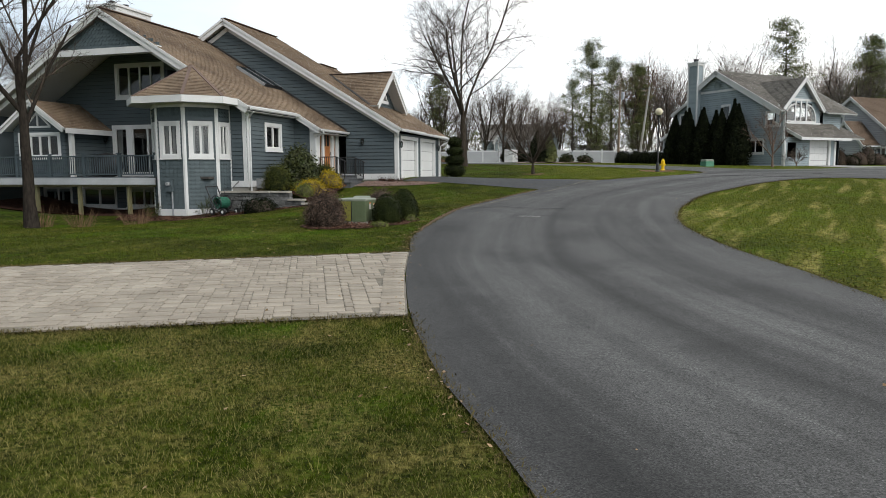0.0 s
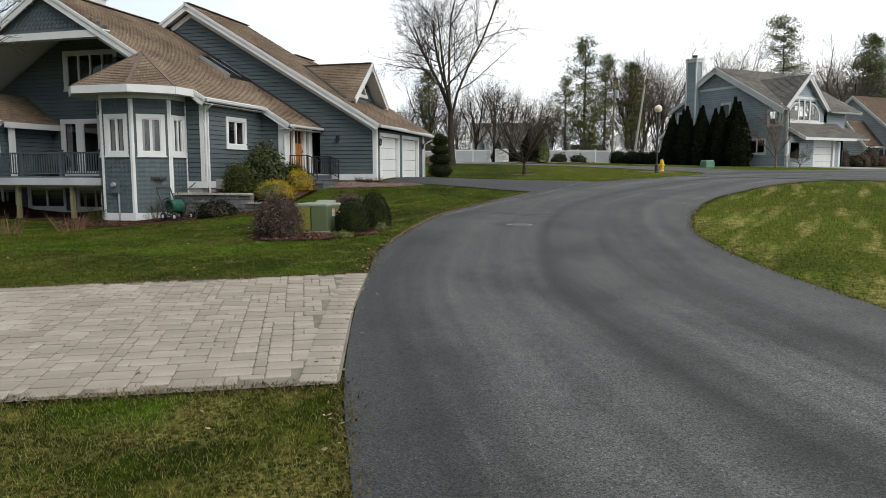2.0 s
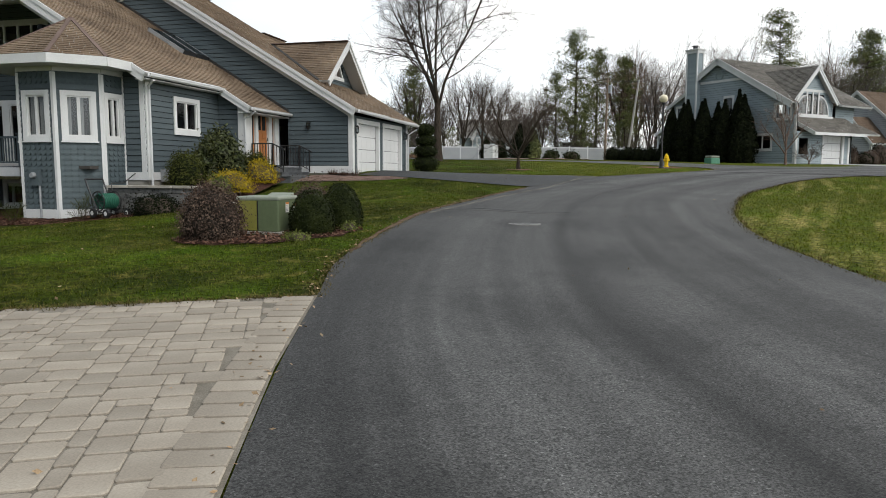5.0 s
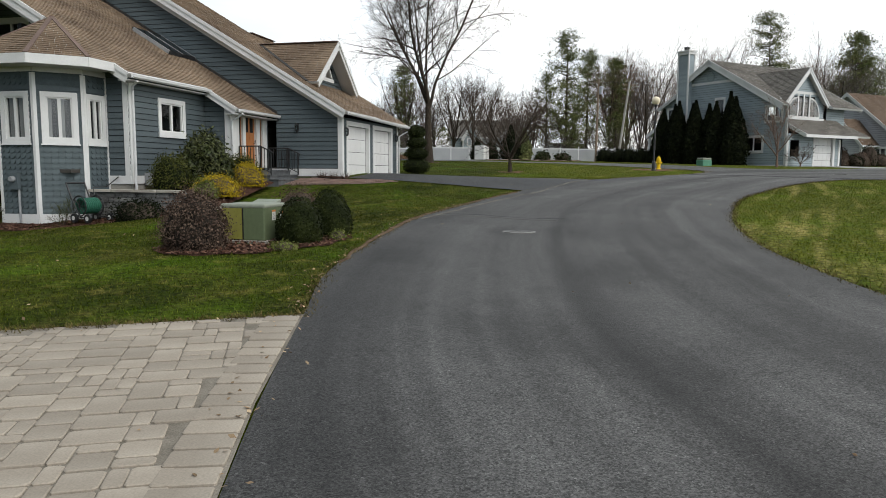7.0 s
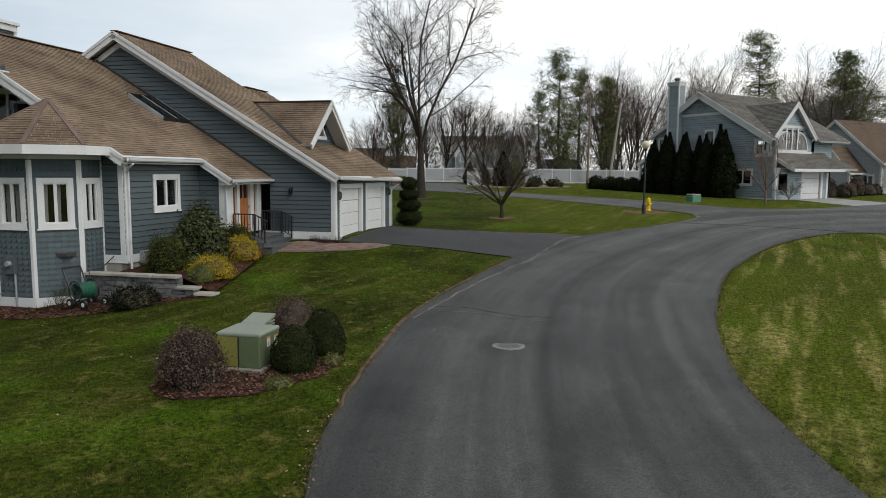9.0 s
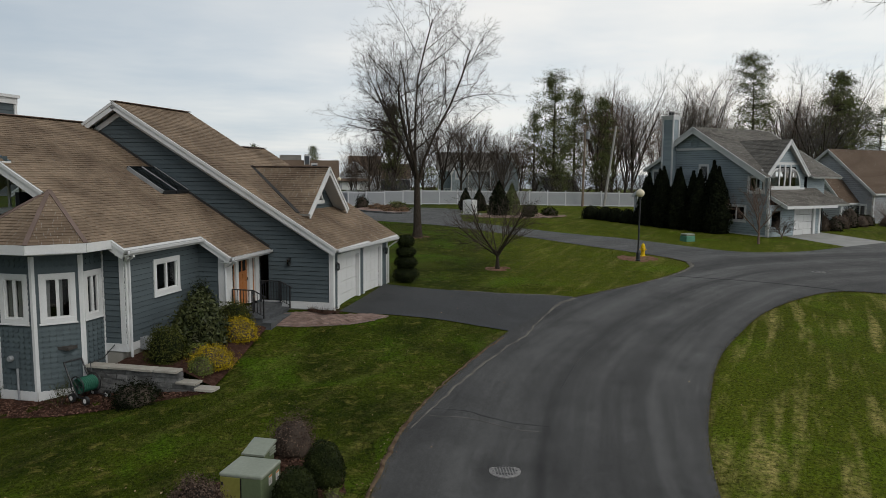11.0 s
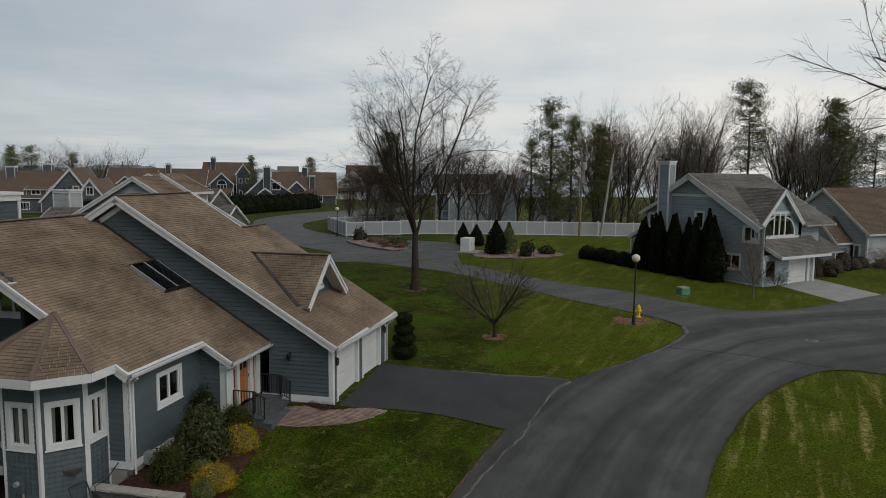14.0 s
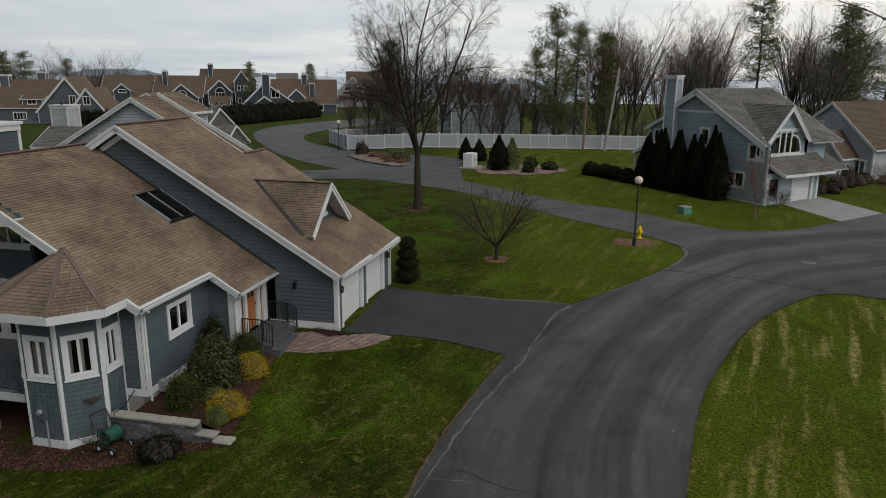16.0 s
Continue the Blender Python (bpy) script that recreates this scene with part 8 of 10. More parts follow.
def ring_bed(x, y, r, lift=0.012, mat=None, label="mulch ring round a trunk", squash=1.0):
    pts = [(x + r * (1 + 0.12 * noise.noise(Vector((math.cos(i * 0.3) * 2, math.sin(i * 0.3) * 2, x)))) * math.cos(i * 2 * math.pi / 26), y + squash * r * math.sin(i * 2 * math.pi / 26)) for i in range(26)]
    tagged(sheet("mulch_bed", pts, mat or M["chip"], lift, 0.35, 0.05), label, "ground", kind="structure")
    return pts


ring_bed(1.75, 59.5, 0.95)
ring_bed(6.0, 46.9, 0.75)
ring_bed(15.3, 50.3, 1.25, label="mulch ring round the lamp and hydrant")
PINE_BED = smooth_line([(7.8, 78.0), (9.0, 75.4), (13, 75.0), (17, 77.0), (17.2, 79.5), (14, 82.0), (10, 81.2), (7.8, 78.0)], 0.5)[:-1]
tagged(sheet("mulch_bed", PINE_BED, M["mulch_pale"], 0.06, 0.5, 0.12), "pinkish mulch bed with shrubs", "ground", kind="structure")
ISLE = smooth_line([(-5.5, 91.4), (-4.0, 87.3), (-2.3, 84.2), (0.0, 81.3), (1.5, 82.0), (1.0, 86.0), (-0.6, 90.5), (-3.4, 94.5), (-5.2, 94.0), (-5.5, 91.4)], 0.5)[:-1]
tagged(sheet("mulch_bed", ISLE, M["mulch_pale"], 0.16, 0.5, 0.1), "mulched traffic island edged with stones", "ground", kind="structure")

# shrubs along the house
for nm, a, b, rx, rz, mt, n, lf, lab in (
        ("rhododendron", -5.4, 2.95, 0.86, 1.62, "rhodo", 5200, 0.075, "large leathery olive-green rhododendron"),
        ("holly_bush", -7.05, 3.1, 0.60, 1.08, "holly", 5200, 0.036, "rounded olive-green evergreen shrub"),
        ("gold_shrub", -6.85, 1.62, 0.64, 0.60, "gold", 6500, 0.03, "bright golden-yellow mounded shrub"),
        ("gold_shrub", -4.35, 2.05, 0.64, 0.72, "gold", 6500, 0.03, "golden-yellow shrub with bare lower twigs"),
        ("cypress_mound", -7.5, 1.6, 0.36, 0.48, "lime", 3200, 0.03, "small pale green mounded shrub"),
        ("evergreen_shrub", -3.15, 2.85, 0.62, 0.98, "holly", 4500, 0.036, "olive-green shrub beside the entry steps"),
        ("yew_shrub", -3.75, 3.85, 0.55, 1.75, "box_leaf", 3800, 0.042, "dark green upright shrub against the wall"),
        ("low_evergreen", -6.4, 2.35, 0.4, 0.4, "lime", 700, 0.06, "low yellow-green plant in the bed")):
    x, y = hw(a, b)
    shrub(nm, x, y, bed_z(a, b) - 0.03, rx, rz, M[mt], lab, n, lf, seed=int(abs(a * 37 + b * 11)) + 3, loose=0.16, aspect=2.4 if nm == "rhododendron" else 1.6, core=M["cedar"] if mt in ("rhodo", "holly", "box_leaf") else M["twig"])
x, y = hw(-8.9, 2.9)
shrub("juniper", x, y, H(x, y), 0.62, 0.55, M["cedar"], "dark spreading juniper before the block wall", 4500, 0.04, 21, 0.3, loose=0.25)
for a, b, h_, s in ((-9.55, 7.4, 0.55, 31), (-9.1, 5.35, 0.75, 32)):
    x, y = hw(a, b)
    rng = np.random.default_rng(s)
    bare_tree("bare_shrub", (x, y, H(x, y)), h_ * 1.3, 0.018, s, [(9, 1.6, 0.75, 0.1, 0.1, 0.1), (7, 0.6, 0.6, 0.12, 0.1, 0.2), (6, 0.55, 0.6, 0.12, 0.05, 0.2), (5, 0.5, 0.6, 0.1, 0, 0.2)], "leafless twiggy shrub beside the bay", M["twig"], M["holly"], trunk=0.3)

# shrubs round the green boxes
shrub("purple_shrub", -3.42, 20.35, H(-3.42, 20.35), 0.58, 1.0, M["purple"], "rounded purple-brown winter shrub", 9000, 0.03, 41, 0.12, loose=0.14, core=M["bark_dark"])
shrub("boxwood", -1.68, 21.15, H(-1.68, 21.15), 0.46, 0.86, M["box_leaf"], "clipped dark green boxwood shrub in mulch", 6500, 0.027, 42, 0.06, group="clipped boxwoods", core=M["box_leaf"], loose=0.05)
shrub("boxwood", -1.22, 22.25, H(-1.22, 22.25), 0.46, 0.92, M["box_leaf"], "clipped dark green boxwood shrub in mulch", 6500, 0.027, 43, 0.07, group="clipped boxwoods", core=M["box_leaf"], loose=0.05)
shrub("twiggy_shrub", -2.12, 23.75, H(-2.12, 23.75), 0.5, 0.85, M["purple"], "grey-brown twiggy shrub behind the box", 4000, 0.03, 44, 0.2, loose=0.25)
shrub("low_evergreen", -1.82, 20.2, H(-1.82, 20.2), 0.22, 0.14, M["lime"], "small yellow-green tuft in the mulch", 900, 0.03, 45, 0.2, loose=0.3)
shrub("low_evergreen", -0.98, 21.5, H(-0.98, 21.5), 0.17, 0.18, M["lime"], "small yellow-green tuft in the mulch", 700, 0.03, 46, 0.2, loose=0.3)

# topiary by the garage
tx, ty = 0.75, 42.9
topi = thing("topiary", pose(tx, ty, H(tx, ty)), "dark green tiered topiary evergreen beside the garage", "shrub")
rng = np.random.default_rng(51)
for i, (zc, rr, rh) in enumerate(((0.42, 0.66, 0.42), (1.02, 0.58, 0.34), (1.55, 0.50, 0.30), (2.08, 0.42, 0.34))):
    V, F = lump(rr * 0.9, rr * 0.9, rh * 0.9, 50 + i, 0.06, cut=-1)
    mesh("inner_foliage", [(a, b, c + zc) for a, b, c in V], F, M["cedar"], topi, "", True)
    d = rng.normal(0, 1, (1400, 3))
    d /= np.linalg.norm(d, axis=1, keepdims=True)
    V, F = quad_leaves(d * np.array([rr, rr, rh]) * rng.uniform(0.93, 1.08, (1400, 1)) + np.array([0, 0, zc]), d, 0.05, rng)
    o = new("tier", np_mesh("tier", V, F, M["box_leaf"]))
    o.parent = topi
g = Geo()
g.tube([(0, 0, -0.1), (0, 0, 1.8)], [0.05, 0.03], 8)
g.ob("trunk", M["bark"], topi)

# evergreens before the second house
for i, (b, o_, hh, rr) in enumerate(((3.6, 1.5, 5.3, 1.05), (4.5, 1.0, 5.8, 1.0), (5.3, 1.7, 5.0, 0.9), (6.4, 1.2, 4.9, 0.9), (7.3, 1.8, 5.2, 0.95), (8.1, 1.2, 5.0, 0.85), (9.0, 1.9, 5.2, 0.95), (9.9, 1.4, 5.0, 0.95), (10.8, 1.8, 4.6, 0.9), (11.5, 1.4, 4.2, 0.8))):
    x, y = 29.4 - 0.454 * b - 0.891 * o_, 61.0 + 0.891 * b - 0.454 * o_
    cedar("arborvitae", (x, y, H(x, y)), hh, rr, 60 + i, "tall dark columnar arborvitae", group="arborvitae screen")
for i, (x, y, rr) in enumerate(((19.3, 75.6, 0.95), (20.3, 74.3, 0.85), (20.9, 72.9, 0.8), (21.6, 71.6, 0.85), (22.4, 70.6, 0.9))):
    shrub("hedge_shrub", x, y, H(x, y), rr, 1.25, M["cedar"], "dark rounded evergreen hedge shrub", 1300, 0.09, 80 + i, 0.08, group="low hedge", core=M["cedar"])
bare_tree("round_shrub", (30.1, 60.2, H(30.1, 60.2)), 1.9, 0.05, 90, [(9, 2.6, 0.85, 0.03, 0.05, 0.5), (8, 0.5, 0.5, 0.06, 0.05, 0.2), (7, 0.55, 0.5, 0.08, 0.05, 0.15), (5, 0.6, 0.5, 0.1, 0.03, 0.15), (0, 0, 0, 0.1, 0.02, 0)], "round leafless brown shrub by the garage", M["twig_red"], M["twig"], trunk=0.26)
for i, (x, y, rr, hh) in enumerate(((37.2, 66.6, 0.7, 1.6), (38.5, 66.8, 0.8, 1.0), (40.5, 69.0, 0.9, 1.2), (42.0, 70.0, 0.8, 1.9), (43.6, 71.0, 0.9, 1.1), (45.0, 72.0, 0.8, 1.0), (47.0, 71.5, 0.8, 0.9))):
    shrub("foundation_shrub", x, y, H(x, y), rr, hh, M["cedar"] if i % 2 else M["purple"], "dark foundation shrub between the houses", 900, 0.09, 100 + i, 0.1)
# bed shrubs and conifers by the white cabinet
cedar("cone_evergreen", (9.3, 85.6, H(9.3, 85.6)), 2.3, 0.85, 110, "dark green cone-shaped evergreen", group="cone evergreens", n=1600)
cedar("cone_evergreen", (7.9, 86.6, H(7.9, 86.6)), 2.4, 0.75, 111, "dark green cone-shaped evergreen", group="cone evergreens", n=1600)
cedar("juniper_tree", (10.5, 78.4, H(10.5, 78.4)), 3.4, 0.95, 112, "bushy dark green juniper in the mulch bed", n=2600, leaf=0.16, ragged=0.3)
cedar("juniper_tree", (11.9, 78.9, H(11.9, 78.9)), 3.1, 0.75, 113, "bushy dark green juniper in the mulch bed", M["pine"], n=2200, leaf=0.16, ragged=0.3)
for i, (x, y, rr, hh) in enumerate(((14.2, 80.6, 0.7, 0.9), (15.8, 78.6, 0.75, 0.75), (13.2, 76.6, 0.6, 0.65))):
    shrub("rhododendron", x, y, H(x, y) + 0.05, rr, hh, M["box_leaf"], "small dark rhododendron in the bed", 700, 0.13, 115 + i, 0.25, loose=0.25)
shrub("dwarf_pine", -4.0, 92.6, H(-4.0, 92.6) + 0.1, 0.75, 1.35, M["cedar"], "dark dwarf pine on the island", 900, 0.12, 120, 0.3, loose=0.25)
for i, (x, y, rr, hh, mt) in enumerate(((-2.2, 89.5, 0.9, 0.55, "dry"), (-1.0, 87.0, 0.7, 0.5, "dry"), (0.2, 88.6, 1.1, 0.8, "lime"), (0.6, 86.2, 1.0, 0.7, "holly"), (-0.6, 84.4, 0.6, 0.45, "dry"), (0.8, 83.4, 0.6, 0.4, "dry"))):
    shrub("mounded_plant", x, y, H(x, y) + 0.12, rr, hh, M[mt], "low straw-coloured mound on the island" if mt == "dry" else "low green mound on the island", 600, 0.12, 121 + i, 0.2, loose=0.2)

# hedge before the far houses
for i in range(11):
    x, y = -37 + i * 1.35, 160 + i * 4.6
    shrub("hedge_shrub", x, y, H(x, y), 3.0, 4.2, M["cedar"], "dark evergreen hedge by the far houses", 900, 0.28, 140 + i, 0.25, group="far hedge", core=M["cedar"], loose=0.15)
for i in range(4):
    x, y = -66 + i * 2.6, 164 - i * 0.8
    shrub("hedge_shrub", x, y, H(x, y), 1.8, 3.0, M["cedar"], "dark clipped hedge by the far house", 500, 0.25, 160 + i, 0.1, core=M["cedar"])

# trees
TWIG[0] = 0.007
BIG = [(6, 2.0, 0.36, 0.05, 0.03, 0.66), (10, 0.50, 0.74, 0.09, 0.0, 0.16), (8, 0.48, 0.72, 0.11, 0.02, 0.14), (6, 0.54, 0.72, 0.14, 0.02, 0.12), (4, 0.58, 0.70, 0.15, 0.02, 0.12), (0, 0, 0, 0.15, 0.02, 0)]
bare_tree("maple_tree", (1.75, 59.5, H(1.75, 59.5)), 18.4, 0.34, 4, BIG, "tall leafless maple with a spreading crown", M["bark"], M["bark"], trunk=0.30, turn=200)
TWIG[0] = 0.006
SMALL = [(10, 3.0, 0.88, 0.03, 0.01, 0.66), (9, 0.52, 0.60, 0.07, 0.04, 0.2), (6, 0.55, 0.62, 0.10, 0.05, 0.15), (4, 0.58, 0.60, 0.12, 0.04, 0.15), (0, 0, 0, 0.12, 0.02, 0)]
bare_tree("young_tree", (6.0, 46.9, H(6.0, 46.9)), 5.3, 0.13, 11, SMALL, "small leafless spreading tree on the lawn", M["bark"], M["twig"], trunk=0.25)
bare_tree("young_tree", (26.5, 56.8, H(26.5, 56.8)), 5.2, 0.09, 12, [(9, 1.1, 0.6, 0.05, 0.05, 0.35), (7, 0.5, 0.55, 0.08, 0.05, 0.15), (6, 0.5, 0.6, 0.1, 0.04, 0.15), (5, 0.5, 0.6, 0.1, 0.03, 0.15), (0, 0, 0, 0.1, 0.02, 0)], "slim leafless tree with reddish bark", M["twig_red"], M["twig_red"], trunk=0.38)
bare_tree("young_tree", (43.0, 64.0, H(43.0, 64.0)), 4.2, 0.07, 14, SMALL, "small leafless tree by the third house", M["bark"], M["twig_red"], trunk=0.24)
NEAR = [(6, 0.85, 0.5, 0.04, 0.04, 0.55), (6, 0.55, 0.55, 0.08, 0.05, 0.2), (6, 0.50, 0.60, 0.09, 0.03, 0.15), (5, 0.50, 0.60, 0.10, 0.03, 0.15), (3, 0.55, 0.6, 0.1, 0.02, 0.15), (0, 0, 0, 0.1, 0.02, 0)]
bare_tree("oak_tree", (-13.9, 23.7, H(-13.9, 23.7)), 12.5, 0.21, 21, NEAR, "leafless tree with a dark trunk before the deck", M["bark_dark"], M["twig"], trunk=0.62, lean=(-0.10, 0.02))
bare_tree("oak_tree", (-15.2, 22.6, H(-15.2, 22.6)), 12.5, 0.22, 22, NEAR, "leafless dark tree at the lawn's edge", M["bark_dark"], M["twig"], trunk=0.6, lean=(-0.02, -0.1))
bare_tree("oak_tree", (19.8, 26.5, H(19.8, 26.5)), 16.5, 0.2, 25, [(10, 0.62, 1.25, 0.03, 0.0, 0.75), (6, 0.5, 0.55, 0.08, -0.02, 0.2), (6, 0.50, 0.60, 0.09, 0.0, 0.15), (5, 0.50, 0.60, 0.10, 0.03, 0.15), (0, 0, 0, 0.1, 0.02, 0)], "leafless tree with wide drooping limbs", M["bark"], M["twig"], trunk=0.66)
TWIG[0] = 0.010
WOOD = [(9, 1.5, 0.42, 0.04, 0.04, 0.30), (9, 0.50, 0.55, 0.06, 0.04, 0.14), (5, 0.58, 0.60, 0.10, 0.04, 0.12), (5, 0.80, 0.55, 0.12, 0.04, 0.15), (0, 0, 0, 0.12, 0.03, 0)]
proto = [bare_tree("bare_tree", (44.6, 118.0, H(44.6, 118)), 21.0, 0.26, 200, WOOD, "tall leafless woodland tree", M["bark"], M["twig_grey"], 0.42, group="woodland trees"),
         bare_tree("bare_tree", (34.7, 120.0, H(34.7, 120)), 22.0, 0.28, 203, WOOD, "tall leafless woodland tree with reddish twigs", M["bark"], M["twig_red"], 0.36, group="woodland trees"),
         bare_tree("bare_tree", (61.7, 108.0, H(61.7, 108)), 20.0, 0.25, 206, WOOD, "tall leafless woodland tree", M["bark"], M["twig_grey"], 0.30, group="woodland trees"),
         bare_tree("bare_tree", (6.5, 108.0, H(6.5, 108)), 13.6, 0.2, 208, WOOD, "leafless tree behind the white fence", M["bark"], M["twig"], 0.34, group="woodland trees")]
ph = [21.0, 22.0, 20.0, 13.6]
WOODS = ((1, 30.2, 112, 19.0), (2, 46.1, 112, 20.7), (1, 67.1, 125, 22.8), (3, 9.1, 106, 13.9), (3, 12.6, 112, 12.8), (2, 16.2, 116, 11.5), (3, -0.7, 112, 15.0),
         (3, -3.9, 110, 11.0), (1, 18.5, 112, 12.1), (1, 38.6, 110, 15.7), (0, -104.7, 250, 21.4), (1, -117.6, 260, 20.4), (2, -95, 260, 17.7), (0, -106.6, 270, 21.1), (3, -90, 200, 11), (1, -6.5, 113, 9.5), (3, 3.0, 118, 12),
         (0, 72, 119, 20.5), (0, 26.0, 124, 16), (2, -3, 120, 12), (1, 32.5, 116, 22), (0, 35.5, 112, 21), (2, 45.8, 118, 22.5), (1, 50.3, 121, 22), (2, 62.4, 116, 23), (0, 68.6, 115, 23), (0, 42.5, 112, 19.5), (1, 49.5, 116, 19), (3, -84, 262, 14), (1, -15, 262, 12),
         (1, 63, 114, 20), (2, 69, 122, 21), (3, 15, 107, 11), (1, 37, 120, 19), (0, 4, 112, 13), (1, -128, 262, 19), (0, -33, 58, 15), (3, -36, 64, 14), (2, -39, 60, 16), (2, -98, 275, 20))
rw = random.Random(5)
for kx, x, y, hh in WOODS:
    copy_thing(proto[kx], pose(x, y, H(x, y), 0, 0, rw.uniform(0, 360)) @ Matrix.Scale(hh / ph[kx], 4))
TWIG[0] = 0.012
# undergrowth along the fence
THICK = [(9, 1.6, 0.7, 0.04, 0.03, 0.15), (7, 0.5, 0.6, 0.07, 0.04, 0.12), (4, 0.55, 0.62, 0.10, 0.03, 0.10), (2, 0.7, 0.62, 0.12, 0.03, 0.10), (0, 0, 0, 0.12, 0.03, 0)]
under = [bare_tree("bare_shrub", (2.0, 104.5, H(2, 104.5)), 6.5, 0.09, 260, THICK, "tangled leafless undergrowth behind the fence", M["bark_dark"], M["twig"], 0.30, group="undergrowth"),
         bare_tree("bare_shrub", (14.0, 104.0, H(14, 104)), 7.5, 0.10, 261, THICK, "tangled leafless undergrowth behind the fence", M["bark_dark"], M["twig_grey"], 0.34, group="undergrowth")]
for i in range(30):
    x, y = -4.5 + i * 1.55 + rw.uniform(-0.7, 0.7), 103.5 + (i * 37 % 11) * 0.9
    hh = rw.uniform(4.0, 7.5)
    if 0 < x < 20 and i % 3:
        continue
    copy_thing(under[i % 2], pose(x, y, H(x, y), 0, 0, rw.uniform(0, 360)) @ Matrix.Scale(hh / (6.5, 7.5)[i % 2], 4))
TWIG[0] = 0.004
pines = [conifer("pine_tree", (23.0, 110.0, H(23, 110)), 18.8, 0.26, 300, "tall green pine behind the fence", 0.20, 0.17, 2100, group="pines"),
         conifer("pine_tree", (53.2, 111.0, H(53.2, 111)), 22.4, 0.26, 301, "tall pine with a bushy high crown", 0.42, 0.15, 1900, group="pines"),
         conifer("pine_tree", (30.6, 112.0, H(30.6, 112)), 15.6, 0.2, 302, "narrow dark green pine tree", 0.15, 0.14, 1900, group="pines"),
         conifer("pine_tree", (65.8, 110.0, H(65.8, 110)), 16.4, 0.24, 303, "broad dark evergreen behind the houses", 0.05, 0.28, 2200, group="pines")]
pp = [18.8, 22.4, 15.6, 16.4]
for kx, x, y, hh in ((0, 20.6, 113, 13.5), (0, 27.0, 114, 17.0), (3, 30.0, 109, 7.5), (2, -0.3, 112, 14.2), (2, 68.4, 114, 20.5), (3, 74, 112, 15), (3, 80, 110, 17), (3, 23, 106, 7.0), (3, 5.0, 108, 5.0),
                     (0, -126.5, 250, 17.9), (3, -122.7, 255, 18.0), (0, -112, 262, 16), (3, -131, 258, 16), (0, -46.0, 238, 15.0), (2, -27.4, 240, 14.7)):
    copy_thing(pines[kx], pose(x, y, H(x, y), 0, 0, rw.uniform(0, 360)) @ Matrix.Scale(hh / pp[kx], 4))

# dry stalks before the deck
for i, (x, y) in enumerate(((-12.9, 25.0), (-11.2, 25.6), (-14.2, 24.7))):
    tufts("dry_grass_clump", x, y, 0.4, 0.75, 120, M["dry"], "clump of dry straw-coloured stalks", 400 + i, 0.55, 0.014)

# ---- street furniture and boxes ----


def street_lamp(x, y, hgt=4.1):
    t = thing("street_lamp", pose(x, y, H(x, y)), "black post lamp with an ivory globe", "street lamp", "post lamps")
    g = Geo()
    g.lathe([(0.16, -0.1), (0.16, 0.06), (0.12, 0.1), (0.11, 0.5), (0.075, 0.56), (0.07, 0.6)], 14)
    g.ob("base", M["black"], t)
    g = Geo()
    g.lathe([(0.055, 0.6), (0.045, hgt - 0.35)], 12)
    g.ob("pole", M["black"], t)
    g = Geo()
    g.lathe([(0.05, hgt - 0.35), (0.10, hgt - 0.28), (0.10, hgt - 0.24), (0.13, hgt - 0.2), (0.10, hgt - 0.17)], 14)
    g.ob("collar", M["black"], t)
    g = Geo()
    g.lathe([(0.25 * math.sin(math.pi * i / 14) + 0.003, hgt + 0.04 - 0.25 * math.cos(math.pi * i / 14)) for i in range(15)], 20)
    g.ob("globe", M["globe"], t, "ivory glass globe", True)


street_lamp(15.05, 49.5)
street_lamp(-7.4, 100.2, 3.6)

hyd = thing("fire_hydrant", pose(15.95, 51.2, H(15.95, 51.2)), "yellow fire hydrant in the mulch", "hydrant")
g = Geo()
g.lathe([(0.17, -0.05), (0.17, 0.05), (0.115, 0.07), (0.115, 0.5), (0.15, 0.52), (0.15, 0.57), (0.12, 0.58)], 16)
g.ob("barrel", M["yellow"], hyd)
g = Geo()
g.lathe([(0.135, 0.58), (0.125, 0.68), (0.085, 0.76), (0.04, 0.79), (0.035, 0.84)], 16)
g.ob("bonnet", M["yellow"], hyd)
for dx, dy, r in ((0.2, 0, 0.055), (-0.2, 0, 0.055), (0, -0.22, 0.075)):
    g = Geo()
    g.tube([(dx * 0.5, dy * 0.5, 0.42), (dx, dy, 0.42), (dx * 1.08, dy * 1.08, 0.42)], [r, r, r * 0.7], 10)
    g.ob("nozzle", M["yellow"], hyd)

# padmount boxes on the lawn
BM = pose(-2.32, 21.05, H(-2.6, 21.4), 0, 0, 74.0)
box = thing("transformer_box", BM, "olive-green metal utility box, faded yellow at one side", "utility box")
bm = bevelled(0.0, 0.86, 0.0, 0.92, 0.02, 0.69, 0.035, 3)
part("cabinet", bm, M["box_green"], box)
bm = bevelled(-0.012, 0.872, -0.01, 0.932, 0.64, 0.725, 0.035, 4)
part("lid", bm, M["box_teal"], box, "paler grey-green lid")
g = Geo().box(-0.012, 0.012, 0.47, 0.90, 0.05, 0.64)
g.ob("door", M["box_yellow"], box, "faded yellow-green door leaf")
g = Geo().box(-0.014, 0.0, 0.445, 0.465, 0.05, 0.64)
g.ob("door_seam", M["black"], box)
g = Geo().box(-0.03, 0.0, 0.84, 0.87, 0.48, 0.54)
g.ob("lock", M["black"], box)
